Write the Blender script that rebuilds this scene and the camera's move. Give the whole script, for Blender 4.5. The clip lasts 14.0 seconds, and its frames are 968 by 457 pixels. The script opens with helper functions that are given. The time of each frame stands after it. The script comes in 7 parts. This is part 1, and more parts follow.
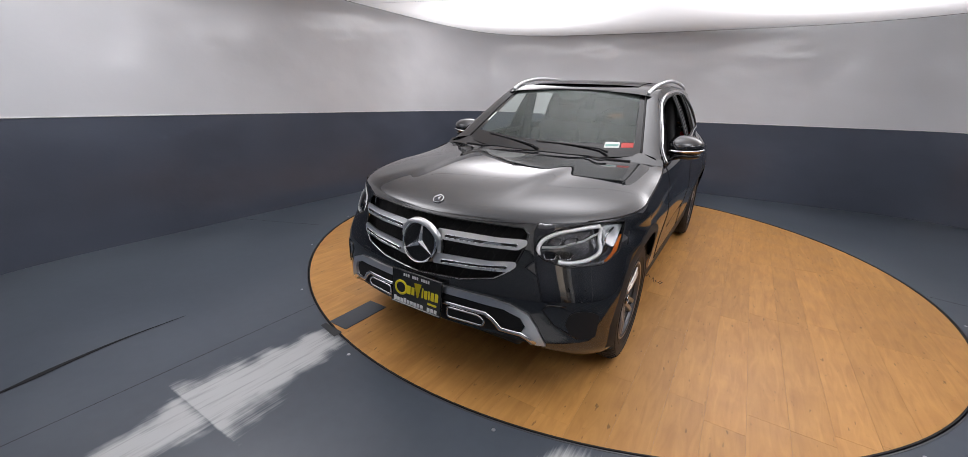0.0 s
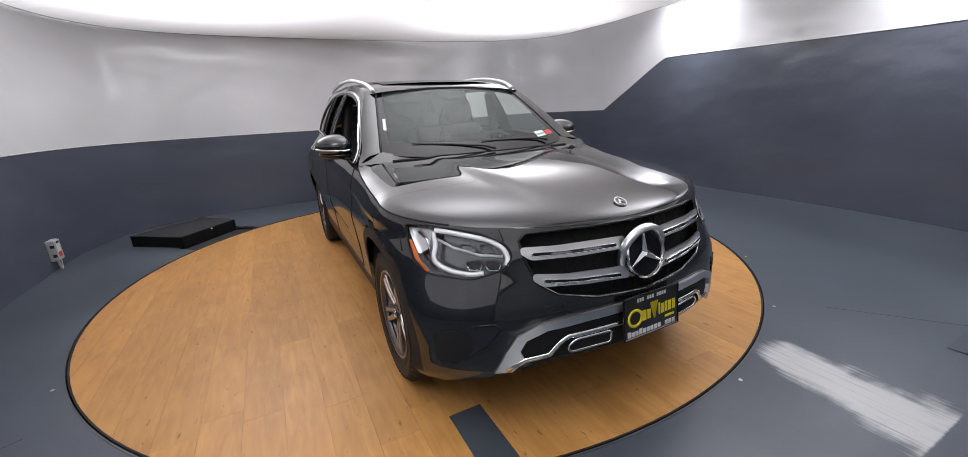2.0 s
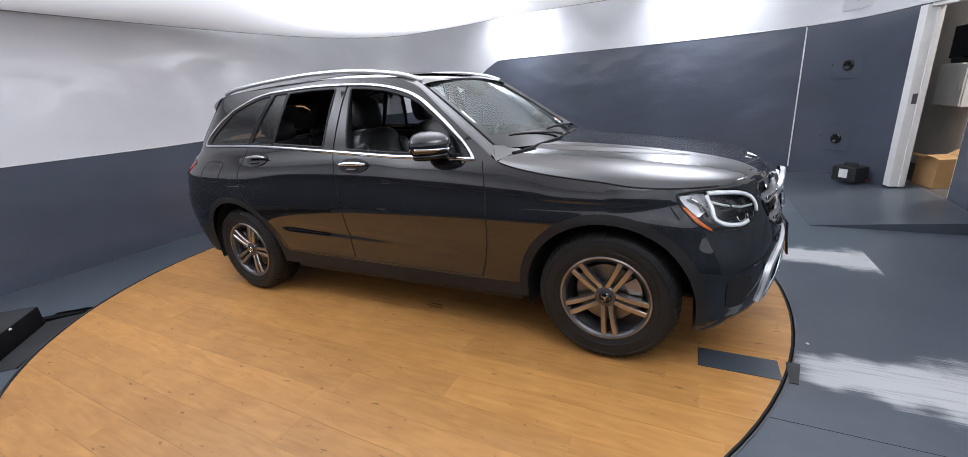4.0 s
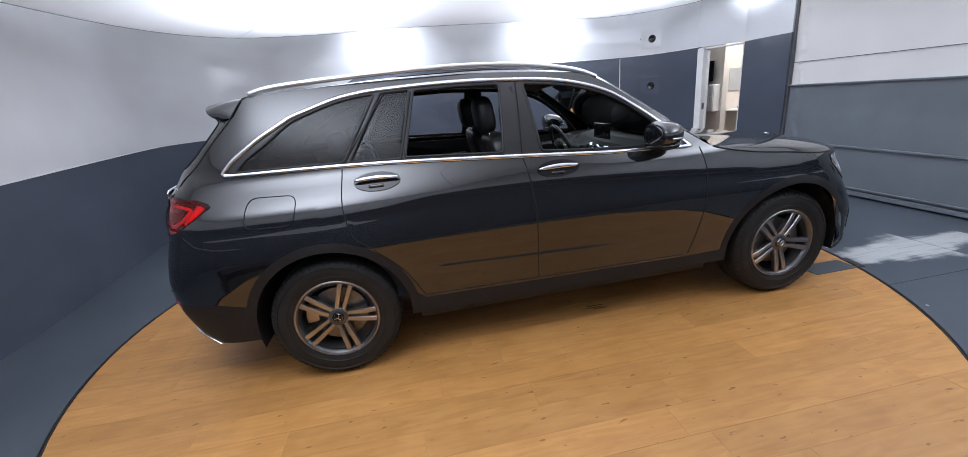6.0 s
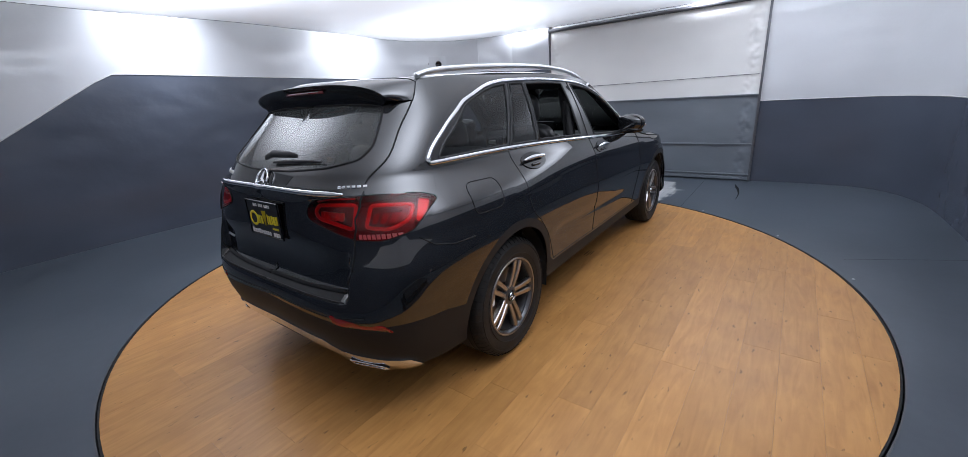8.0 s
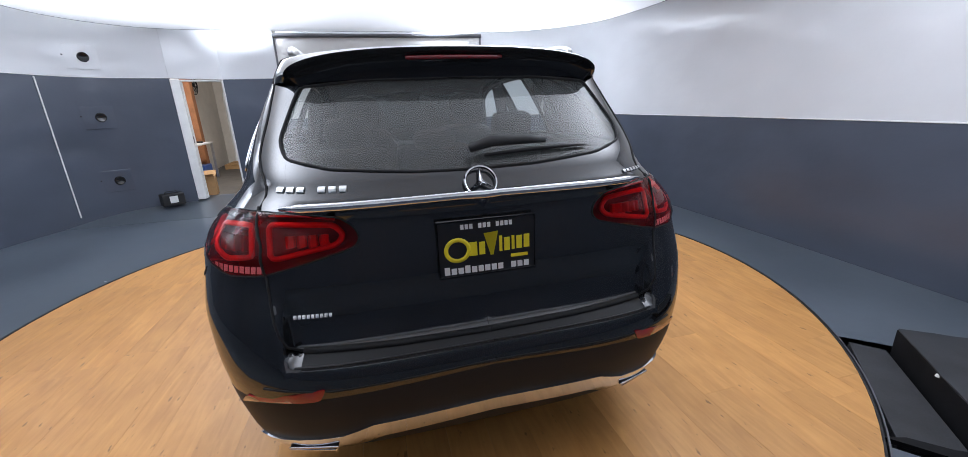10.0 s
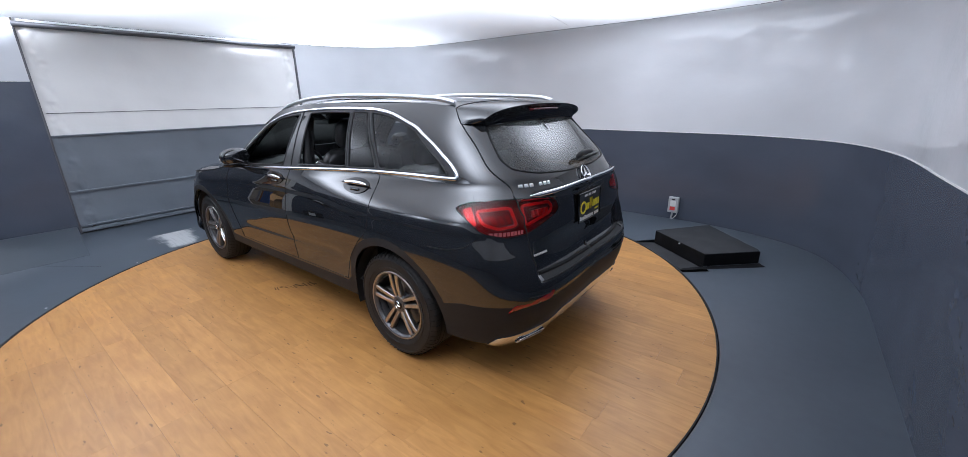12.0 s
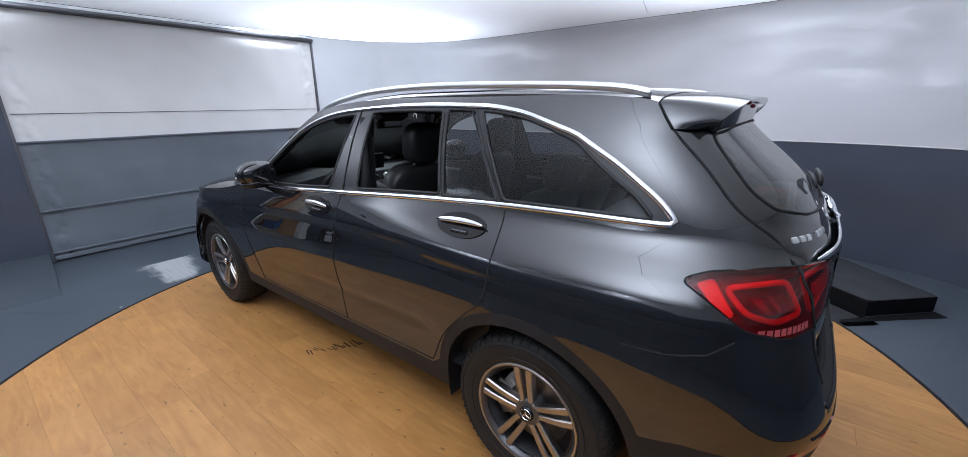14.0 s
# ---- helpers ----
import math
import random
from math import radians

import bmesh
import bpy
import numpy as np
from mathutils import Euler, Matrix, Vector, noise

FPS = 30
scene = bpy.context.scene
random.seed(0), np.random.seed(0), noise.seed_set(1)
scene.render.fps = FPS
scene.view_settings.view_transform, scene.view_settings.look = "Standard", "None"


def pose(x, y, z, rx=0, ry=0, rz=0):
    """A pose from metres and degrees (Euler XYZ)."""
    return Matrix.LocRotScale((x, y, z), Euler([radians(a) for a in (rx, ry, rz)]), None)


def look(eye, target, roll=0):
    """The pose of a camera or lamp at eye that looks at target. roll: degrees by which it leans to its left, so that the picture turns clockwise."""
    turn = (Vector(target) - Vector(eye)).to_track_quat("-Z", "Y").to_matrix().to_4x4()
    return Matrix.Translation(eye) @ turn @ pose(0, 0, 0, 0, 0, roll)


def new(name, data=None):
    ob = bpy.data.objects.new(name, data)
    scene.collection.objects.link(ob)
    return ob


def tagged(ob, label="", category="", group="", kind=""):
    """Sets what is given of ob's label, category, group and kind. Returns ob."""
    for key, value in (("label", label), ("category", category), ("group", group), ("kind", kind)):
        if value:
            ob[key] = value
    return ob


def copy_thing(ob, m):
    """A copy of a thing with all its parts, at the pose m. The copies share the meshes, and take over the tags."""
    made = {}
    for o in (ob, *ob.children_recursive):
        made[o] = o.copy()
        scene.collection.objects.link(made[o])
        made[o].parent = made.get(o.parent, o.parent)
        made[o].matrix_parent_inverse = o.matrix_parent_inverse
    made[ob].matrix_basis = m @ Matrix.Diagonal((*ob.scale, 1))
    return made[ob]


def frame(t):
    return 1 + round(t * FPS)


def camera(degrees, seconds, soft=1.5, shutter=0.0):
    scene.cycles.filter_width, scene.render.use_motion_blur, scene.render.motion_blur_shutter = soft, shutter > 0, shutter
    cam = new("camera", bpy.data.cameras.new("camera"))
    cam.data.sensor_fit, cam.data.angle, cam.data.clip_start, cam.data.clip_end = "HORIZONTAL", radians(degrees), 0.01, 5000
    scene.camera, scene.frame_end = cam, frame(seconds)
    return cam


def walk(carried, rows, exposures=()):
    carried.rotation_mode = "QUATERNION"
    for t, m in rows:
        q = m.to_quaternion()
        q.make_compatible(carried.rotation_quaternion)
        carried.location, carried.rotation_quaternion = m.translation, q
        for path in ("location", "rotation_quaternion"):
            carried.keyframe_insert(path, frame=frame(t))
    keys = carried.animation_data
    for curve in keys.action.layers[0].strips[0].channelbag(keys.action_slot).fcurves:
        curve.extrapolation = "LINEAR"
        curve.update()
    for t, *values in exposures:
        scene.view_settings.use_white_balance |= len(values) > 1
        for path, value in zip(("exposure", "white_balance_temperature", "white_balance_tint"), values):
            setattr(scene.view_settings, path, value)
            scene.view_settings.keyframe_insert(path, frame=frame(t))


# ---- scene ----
cam = camera(99.9, 14.0, soft=0.65)
PATH = [
    (0, (1.277, -3.713, 1.465), (0.281, -2.096, 0.838), 2.4),
    (0.5, (0.662, -3.768, 1.402), (0.156, -1.919, 0.832), 1.0),
    (1, (-0.042, -3.739, 1.353), (-0.07, -1.819, 0.794), 0.1),
    (1.5, (-0.688, -3.584, 1.333), (-0.274, -1.706, 0.782), -1.5),
    (2, (-1.324, -3.37, 1.358), (-0.452, -1.661, 0.795), -2.8),
    (2.2, (-1.55, -3.254, 1.335), (-0.554, -1.618, 0.759), -3.2),
    (4.3, (-2.929, -1.46, 1.417), (-1.173, -0.728, 0.8), -5.2),
    (4.5, (-2.998, -1.215, 1.447), (-1.2, -0.601, 0.823), -5.2),
    (5, (-3.091, -0.551, 1.463), (-1.223, -0.196, 0.841), -5.5),
    (5.5, (-3.131, 0.155, 1.444), (-1.225, 0.226, 0.842), -5.9),
    (6, (-3.055, 0.896, 1.462), (-1.174, 0.601, 0.852), -5.6),
    (6.5, (-2.922, 1.642, 1.495), (-1.144, 0.937, 0.911), -5.4),
    (7, (-2.782, 2.316, 1.514), (-1.183, 1.252, 0.956), -5.3),
    (7.5, (-2.497, 2.879, 1.501), (-1.091, 1.569, 0.944), -5.5),
    (7.7, (-2.344, 3.054, 1.492), (-1.03, 1.665, 0.906), -4.9),
    (9.8, (0.062, 3.494, 1.386), (-0.214, 1.608, 0.797), -2.4),
    (10, (0.300, 3.475, 1.391), (-0.171, 1.624, 0.802), -2.1),
    (10.4, (0.755, 3.425, 1.41), (-0.103, 1.719, 0.801), -1.8),
    (10.5, (0.863, 3.416, 1.443), (-0.066, 1.76, 0.816), -1.7),
    (11, (1.462, 3.318, 1.475), (0.219, 1.881, 0.851), -1.3),
    (11.5, (1.999, 3.269, 1.546), (0.56, 2.027, 0.924), -0.7),
    (12, (2.382, 3.329, 1.618), (0.883, 2.155, 1.006), -0.9),
    (12.5, (2.579, 3.386, 1.637), (1.075, 2.213, 1.035), -0.9),
    (13, (2.569, 3.165, 1.612), (1.061, 1.997, 1.01), -0.7),
    (13.5, (2.376, 2.728, 1.585), (0.868, 1.553, 0.996), -0.8),
    (14, (2.058, 2.137, 1.564), (0.542, 0.971, 0.979), -0.6),
]
EXPOSURE = [(0.0, -0.09, 6750, 12), (1.0, 0.05, 6750, 12), (2.0, 0.03, 6700, 12), (3.2, 0.13, 6500, 11), (5.0, 0.33, 6050, 10), (6.2, 0.10, 6000, 10), (7.5, -0.22, 6000, 10), (10.0, 0.27, 6000, 9), (11.0, 0.21, 5950, 9), (14.0, -0.02, 5800, 9)]
walk(cam, [(t, look(eye, target, roll)) for t, eye, target, roll in PATH], EXPOSURE)

# ---- light: diffuser lamps in the ceiling canopy, wash lamps above its edge ----
from mathutils.bvhtree import BVHTree
from mathutils.geometry import delaunay_2d_cdt

world = bpy.data.worlds.new("world")
scene.world = world
world.use_nodes = True
world.node_tree.nodes["Background"].inputs[0].default_value = (0.8, 0.85, 1.0, 1)
world.node_tree.nodes["Background"].inputs[1].default_value = 0.02
scene.view_settings.exposure = 0.0


def area_lamp(name, at, target, size, watts, colour=(0.92, 0.94, 1.0), spread=110):
    lamp = bpy.data.lights.new(name, "AREA")
    lamp.shape, lamp.size, lamp.energy, lamp.color = "DISK", size, watts, colour
    lamp.spread = radians(spread)
    ob = new(name, lamp)
    ob.matrix_world = look(at, target)
    return ob


WASH = 17
area_lamp("wall_wash_lamp", (4.10, 1.1, 2.98), (4.72, 1.1, 2.35), 0.3, WASH)
area_lamp("wall_wash_lamp", (4.02, -1.7, 2.98), (4.6, -1.75, 2.35), 0.3, WASH)
area_lamp("wall_wash_lamp", (-1.0, -3.55, 2.75), (-1.0, -3.98, 2.1), 0.3, WASH * 1.1)
area_lamp("wall_wash_lamp", (2.0, -3.5, 2.85), (2.0, -4.0, 2.3), 0.3, WASH * 1.1)
# unseen fill lamp, added to brighten the store room behind the doorway
area_lamp("store_room_fill", (2.9, -4.75, 2.95), (3.5, -4.9, 0.6), 0.5, 62, (1.0, 0.93, 0.85), spread=165)

# ---- materials ----


def node_material(name):
    m = bpy.data.materials.new(name)
    m.use_nodes = True
    return m, m.node_tree.nodes, m.node_tree.links, m.node_tree.nodes["Principled BSDF"]


def material(name, colour, rough=0.5, metal=0.0, coat=0.0, vary=0.12, scale=6.0, grain=60.0, bump=0.0, spec=0.5, rough_vary=0.0, per_object=0.0, coat_rough=0.03, coat_ior=1.5):
    """A surface with stains at one scale, grain at a finer one, and a fine relief."""
    m, nodes, links, bsdf = node_material(name)
    bsdf.inputs["Roughness"].default_value = rough
    bsdf.inputs["Metallic"].default_value = metal
    bsdf.inputs["Coat Weight"].default_value = coat
    bsdf.inputs["Coat Roughness"].default_value = coat_rough
    bsdf.inputs["Coat IOR"].default_value = coat_ior
    bsdf.inputs["Specular IOR Level"].default_value = spec
    co = nodes.new("ShaderNodeTexCoord")
    big, fine = nodes.new("ShaderNodeTexNoise"), nodes.new("ShaderNodeTexNoise")
    big.inputs["Scale"].default_value, fine.inputs["Scale"].default_value = scale, grain
    big.inputs["Detail"].default_value, fine.inputs["Detail"].default_value = 4, 3
    for n in (big, fine):
        links.new(co.outputs["Object"], n.inputs["Vector"])
    mix = nodes.new("ShaderNodeMath")
    mix.operation = "MULTIPLY_ADD"
    links.new(fine.outputs[0], mix.inputs[0])
    mix.inputs[1].default_value = 0.4
    links.new(big.outputs[0], mix.inputs[2])
    ramp = nodes.new("ShaderNodeMapRange")
    ramp.inputs[1].default_value, ramp.inputs[2].default_value = 0.45, 0.95
    ramp.inputs[3].default_value, ramp.inputs[4].default_value = 1 - vary, 1 + vary
    links.new(mix.outputs[0], ramp.inputs[0])
    last = ramp.outputs[0]
    if per_object:
        info, spread, prod = nodes.new("ShaderNodeObjectInfo"), nodes.new("ShaderNodeMapRange"), nodes.new("ShaderNodeMath")
        spread.inputs[3].default_value, spread.inputs[4].default_value = 1 - per_object, 1 + per_object
        links.new(info.outputs["Random"], spread.inputs[0])
        prod.operation = "MULTIPLY"
        links.new(spread.outputs[0], prod.inputs[0])
        links.new(last, prod.inputs[1])
        last = prod.outputs[0]
    tint = nodes.new("ShaderNodeVectorMath")
    tint.operation = "SCALE"
    tint.inputs[0].default_value = colour[:3]
    links.new(last, tint.inputs["Scale"])
    links.new(tint.outputs[0], bsdf.inputs["Base Color"])
    if rough_vary:
        rr = nodes.new("ShaderNodeMapRange")
        rr.inputs[1].default_value, rr.inputs[2].default_value = 0.3, 0.7
        rr.inputs[3].default_value, rr.inputs[4].default_value = max(0, rough - rough_vary), min(1, rough + rough_vary)
        links.new(big.outputs[0], rr.inputs[0])
        links.new(rr.outputs[0], bsdf.inputs["Roughness"])
    if bump:
        b = nodes.new("ShaderNodeBump")
        b.inputs["Strength"].default_value, b.inputs["Distance"].default_value = bump, 0.004
        links.new(mix.outputs[0], b.inputs["Height"])
        links.new(b.outputs[0], bsdf.inputs["Normal"])
    return m


def sheet_material(name, colour, rough, wrinkle, vary=0.05):
    """Stretched glossy vinyl sheet: broad wrinkles bend its reflections."""
    m, nodes, links, bsdf = node_material(name)
    co = nodes.new("ShaderNodeTexCoord")
    wide, tight = nodes.new("ShaderNodeTexNoise"), nodes.new("ShaderNodeTexNoise")
    wide.inputs["Scale"].default_value, tight.inputs["Scale"].default_value = 0.9, 5.0
    wide.inputs["Detail"].default_value, tight.inputs["Detail"].default_value = 2, 3
    stretch = nodes.new("ShaderNodeMapping")
    stretch.inputs["Scale"].default_value = (1, 1, 1.6)
    links.new(co.outputs["Object"], stretch.inputs[0])
    for n in (wide, tight):
        links.new(stretch.outputs[0], n.inputs["Vector"])
    add = nodes.new("ShaderNodeMath")
    add.operation = "MULTIPLY_ADD"
    links.new(tight.outputs[0], add.inputs[0])
    add.inputs[1].default_value = 0.08
    links.new(wide.outputs[0], add.inputs[2])
    b = nodes.new("ShaderNodeBump")
    b.inputs["Strength"].default_value, b.inputs["Distance"].default_value = wrinkle, 0.2
    links.new(add.outputs[0], b.inputs["Height"])
    links.new(b.outputs[0], bsdf.inputs["Normal"])
    ramp = nodes.new("ShaderNodeMapRange")
    ramp.inputs[1].default_value, ramp.inputs[2].default_value = 0.3, 0.7
    ramp.inputs[3].default_value, ramp.inputs[4].default_value = 1 - vary, 1 + vary
    links.new(wide.outputs[0], ramp.inputs[0])
    tint = nodes.new("ShaderNodeVectorMath")
    tint.operation = "SCALE"
    tint.inputs[0].default_value = colour
    links.new(ramp.outputs[0], tint.inputs["Scale"])
    links.new(tint.outputs[0], bsdf.inputs["Base Color"])
    bsdf.inputs["Roughness"].default_value = rough
    return m


def wood_material():
    m, nodes, links, bsdf = node_material("honey_oak")
    co, info, add = nodes.new("ShaderNodeTexCoord"), nodes.new("ShaderNodeObjectInfo"), nodes.new("ShaderNodeVectorMath")
    shift = nodes.new("ShaderNodeVectorMath")
    shift.operation = "SCALE"
    shift.inputs[0].default_value = (37.0, 91.0, 0)
    links.new(info.outputs["Random"], shift.inputs["Scale"])
    links.new(co.outputs["Object"], add.inputs[0])
    links.new(shift.outputs[0], add.inputs[1])
    mp = nodes.new("ShaderNodeMapping")
    mp.inputs["Scale"].default_value = (11, 1.5, 1)
    links.new(add.outputs[0], mp.inputs[0])
    grain, cloud, knot = (nodes.new("ShaderNodeTexNoise") for _ in range(3))
    grain.inputs["Scale"].default_value, grain.inputs["Detail"].default_value, grain.inputs["Distortion"].default_value = 2.2, 6, 1.1
    cloud.inputs["Scale"].default_value, cloud.inputs["Detail"].default_value = 4.0, 4
    knot.inputs["Scale"].default_value, knot.inputs["Detail"].default_value = 5.0, 2
    kmap = nodes.new("ShaderNodeMapping")
    kmap.inputs["Scale"].default_value = (7.0, 2.4, 1)
    links.new(add.outputs[0], kmap.inputs[0])
    links.new(mp.outputs[0], grain.inputs["Vector"])
    links.new(add.outputs[0], cloud.inputs["Vector"])
    links.new(kmap.outputs[0], knot.inputs["Vector"])
    ramp = nodes.new("ShaderNodeValToRGB")
    ramp.color_ramp.elements[0].position, ramp.color_ramp.elements[0].color = 0.25, WOOD_DARK
    ramp.color_ramp.elements[1].position, ramp.color_ramp.elements[1].color = 0.75, WOOD_PALE
    mixv = nodes.new("ShaderNodeMath")
    mixv.operation = "MULTIPLY_ADD"
    links.new(grain.outputs[0], mixv.inputs[0])
    mixv.inputs[1].default_value = 0.55
    half = nodes.new("ShaderNodeMath")
    half.operation = "MULTIPLY_ADD"
    half.inputs[1].default_value, half.inputs[2].default_value = 0.45, 0.0
    links.new(cloud.outputs[0], half.inputs[0])
    links.new(half.outputs[0], mixv.inputs[2])
    links.new(mixv.outputs[0], ramp.inputs[0])
    spots = nodes.new("ShaderNodeMapRange")
    spots.inputs[1].default_value, spots.inputs[2].default_value = 0.68, 0.74
    spots.inputs[3].default_value, spots.inputs[4].default_value = 1.0, 0.5
    links.new(knot.outputs[0], spots.inputs[0])
    per = nodes.new("ShaderNodeMapRange")
    per.inputs[3].default_value, per.inputs[4].default_value = 0.90, 1.08
    links.new(info.outputs["Random"], per.inputs[0])
    prod = nodes.new("ShaderNodeMath")
    prod.operation = "MULTIPLY"
    links.new(per.outputs[0], prod.inputs[0])
    links.new(spots.outputs[0], prod.inputs[1])
    tint = nodes.new("ShaderNodeVectorMath")
    tint.operation = "SCALE"
    links.new(ramp.outputs[0], tint.inputs[0])
    links.new(prod.outputs[0], tint.inputs["Scale"])
    links.new(tint.outputs[0], bsdf.inputs["Base Color"])
    rr = nodes.new("ShaderNodeMapRange")
    rr.inputs[3].default_value, rr.inputs[4].default_value = 0.3, 0.5
    links.new(cloud.outputs[0], rr.inputs[0])
    links.new(rr.outputs[0], bsdf.inputs["Roughness"])
    b = nodes.new("ShaderNodeBump")
    b.inputs["Strength"].default_value, b.inputs["Distance"].default_value = 0.12, 0.002
    links.new(grain.outputs[0], b.inputs["Height"])
    links.new(b.outputs[0], bsdf.inputs["Normal"])
    return m


def floor_material():
    """Grey floor paint, scuffed, with the bare pale screed showing where wheels have worn it away."""
    m, nodes, links, bsdf = node_material("grey_floor_paint")
    co = nodes.new("ShaderNodeTexCoord")
    big, fine, worn = (nodes.new("ShaderNodeTexNoise") for _ in range(3))
    big.inputs["Scale"].default_value, big.inputs["Detail"].default_value = 0.9, 2
    fine.inputs["Scale"].default_value, fine.inputs["Detail"].default_value = 14, 5
    for n in (big, fine):
        links.new(co.outputs["Object"], n.inputs["Vector"])
    mul = nodes.new("ShaderNodeMath")
    mul.operation = "MULTIPLY_ADD"
    mul.inputs[1].default_value = 0.25
    links.new(fine.outputs[0], mul.inputs[0])
    links.new(big.outputs[0], mul.inputs[2])
    ramp = nodes.new("ShaderNodeValToRGB")
    ramp.color_ramp.elements[0].position, ramp.color_ramp.elements[0].color = 0.25, FLOOR_DARK
    ramp.color_ramp.elements[1].position, ramp.color_ramp.elements[1].color = 0.95, FLOOR_PALE
    links.new(mul.outputs[0], ramp.inputs[0])
    # wear: a streaky patch south of the turntable
    wmap = nodes.new("ShaderNodeMapping")
    wmap.inputs["Location"].default_value = (0.0, 0.0, 0)
    wmap.inputs["Scale"].default_value = (24.0, 1.5, 1)
    links.new(co.outputs["Object"], wmap.inputs[0])
    worn.inputs["Scale"].default_value, worn.inputs["Detail"].default_value = 1.6, 6
    links.new(wmap.outputs[0], worn.inputs["Vector"])
    def math_node(op, a, b, c=None):
        n = nodes.new("ShaderNodeMath")
        n.operation = op
        for k, v in enumerate((a, b, c)):
            if v is None:
                continue
            if isinstance(v, (int, float)):
                n.inputs[k].default_value = v
            else:
                links.new(v, n.inputs[k])
        return n.outputs[0]

    def ramp_node(v, a, b):
        n = nodes.new("ShaderNodeMapRange")
        n.interpolation_type = "SMOOTHSTEP"
        n.inputs[1].default_value, n.inputs[2].default_value = a, b
        links.new(v, n.inputs[0])
        return n.outputs[0]

    xyz = nodes.new("ShaderNodeSeparateXYZ")
    links.new(co.outputs["Object"], xyz.inputs[0])
    scratch, blot = nodes.new("ShaderNodeTexNoise"), nodes.new("ShaderNodeTexNoise")
    smap = nodes.new("ShaderNodeMapping")
    smap.inputs["Scale"].default_value = (70.0, 2.2, 1)
    links.new(co.outputs["Object"], smap.inputs[0])
    links.new(smap.outputs[0], scratch.inputs["Vector"])
    links.new(co.outputs["Object"], blot.inputs["Vector"])
    scratch.inputs["Scale"].default_value, scratch.inputs["Detail"].default_value = 1.5, 5
    blot.inputs["Scale"].default_value, blot.inputs["Detail"].default_value = 5.0, 5
    total = None
    for x0, half0, y0, x1, half1, y1 in WEAR:
        # a fan of scratches from the turntable's edge to a joint in the floor
        along = math_node("MULTIPLY_ADD", xyz.outputs[1], 1 / (y1 - y0), -y0 / (y1 - y0))
        middle = math_node("MULTIPLY_ADD", along, x1 - x0, x0)
        half_w = math_node("MULTIPLY_ADD", along, half1 - half0, half0)
        off = math_node("DIVIDE", math_node("ABSOLUTE", math_node("SUBTRACT", xyz.outputs[0], middle), 0.0), half_w)
        off = math_node("ADD", off, math_node("MULTIPLY", math_node("SUBTRACT", blot.outputs[0], 0.5), 0.9))
        side = ramp_node(off, 1.15, 0.35)
        near = math_node("MULTIPLY", math_node("MULTIPLY", side, ramp_node(along, -0.10, 0.18)), ramp_node(along, 1.02, 0.99))
        total = near if total is None else math_node("MAXIMUM", total, near)
    plus = nodes.new("ShaderNodeMath")
    plus.operation = "MULTIPLY_ADD"
    plus.inputs[1].default_value = 0.62
    links.new(total, plus.inputs[0])
    links.new(math_node("MULTIPLY_ADD", scratch.outputs[0], 0.5, math_node("MULTIPLY", worn.outputs[0], 0.5)), plus.inputs[2])
    cut = nodes.new("ShaderNodeMapRange")
    cut.inputs[1].default_value, cut.inputs[2].default_value = 0.80, 1.10
    links.new(plus.outputs[0], cut.inputs[0])
    mix = nodes.new("ShaderNodeMix")
    mix.data_type = "RGBA"
    only = nodes.new("ShaderNodeMath")
    only.operation = "MULTIPLY"
    links.new(cut.outputs[0], only.inputs[0])
    links.new(total, only.inputs[1])
    links.new(only.outputs[0], mix.inputs[0])
    links.new(ramp.outputs[0], mix.inputs[6])
    mix.inputs[7].default_value = (0.50, 0.51, 0.51, 1)
    links.new(mix.outputs[2], bsdf.inputs["Base Color"])
    rr = nodes.new("ShaderNodeMapRange")
    rr.inputs[1].default_value, rr.inputs[2].default_value = 0.4, 1.0
    rr.inputs[3].default_value, rr.inputs[4].default_value = 0.31, 0.34
    links.new(mul.outputs[0], rr.inputs[0])
    links.new(rr.outputs[0], bsdf.inputs["Roughness"])
    return m


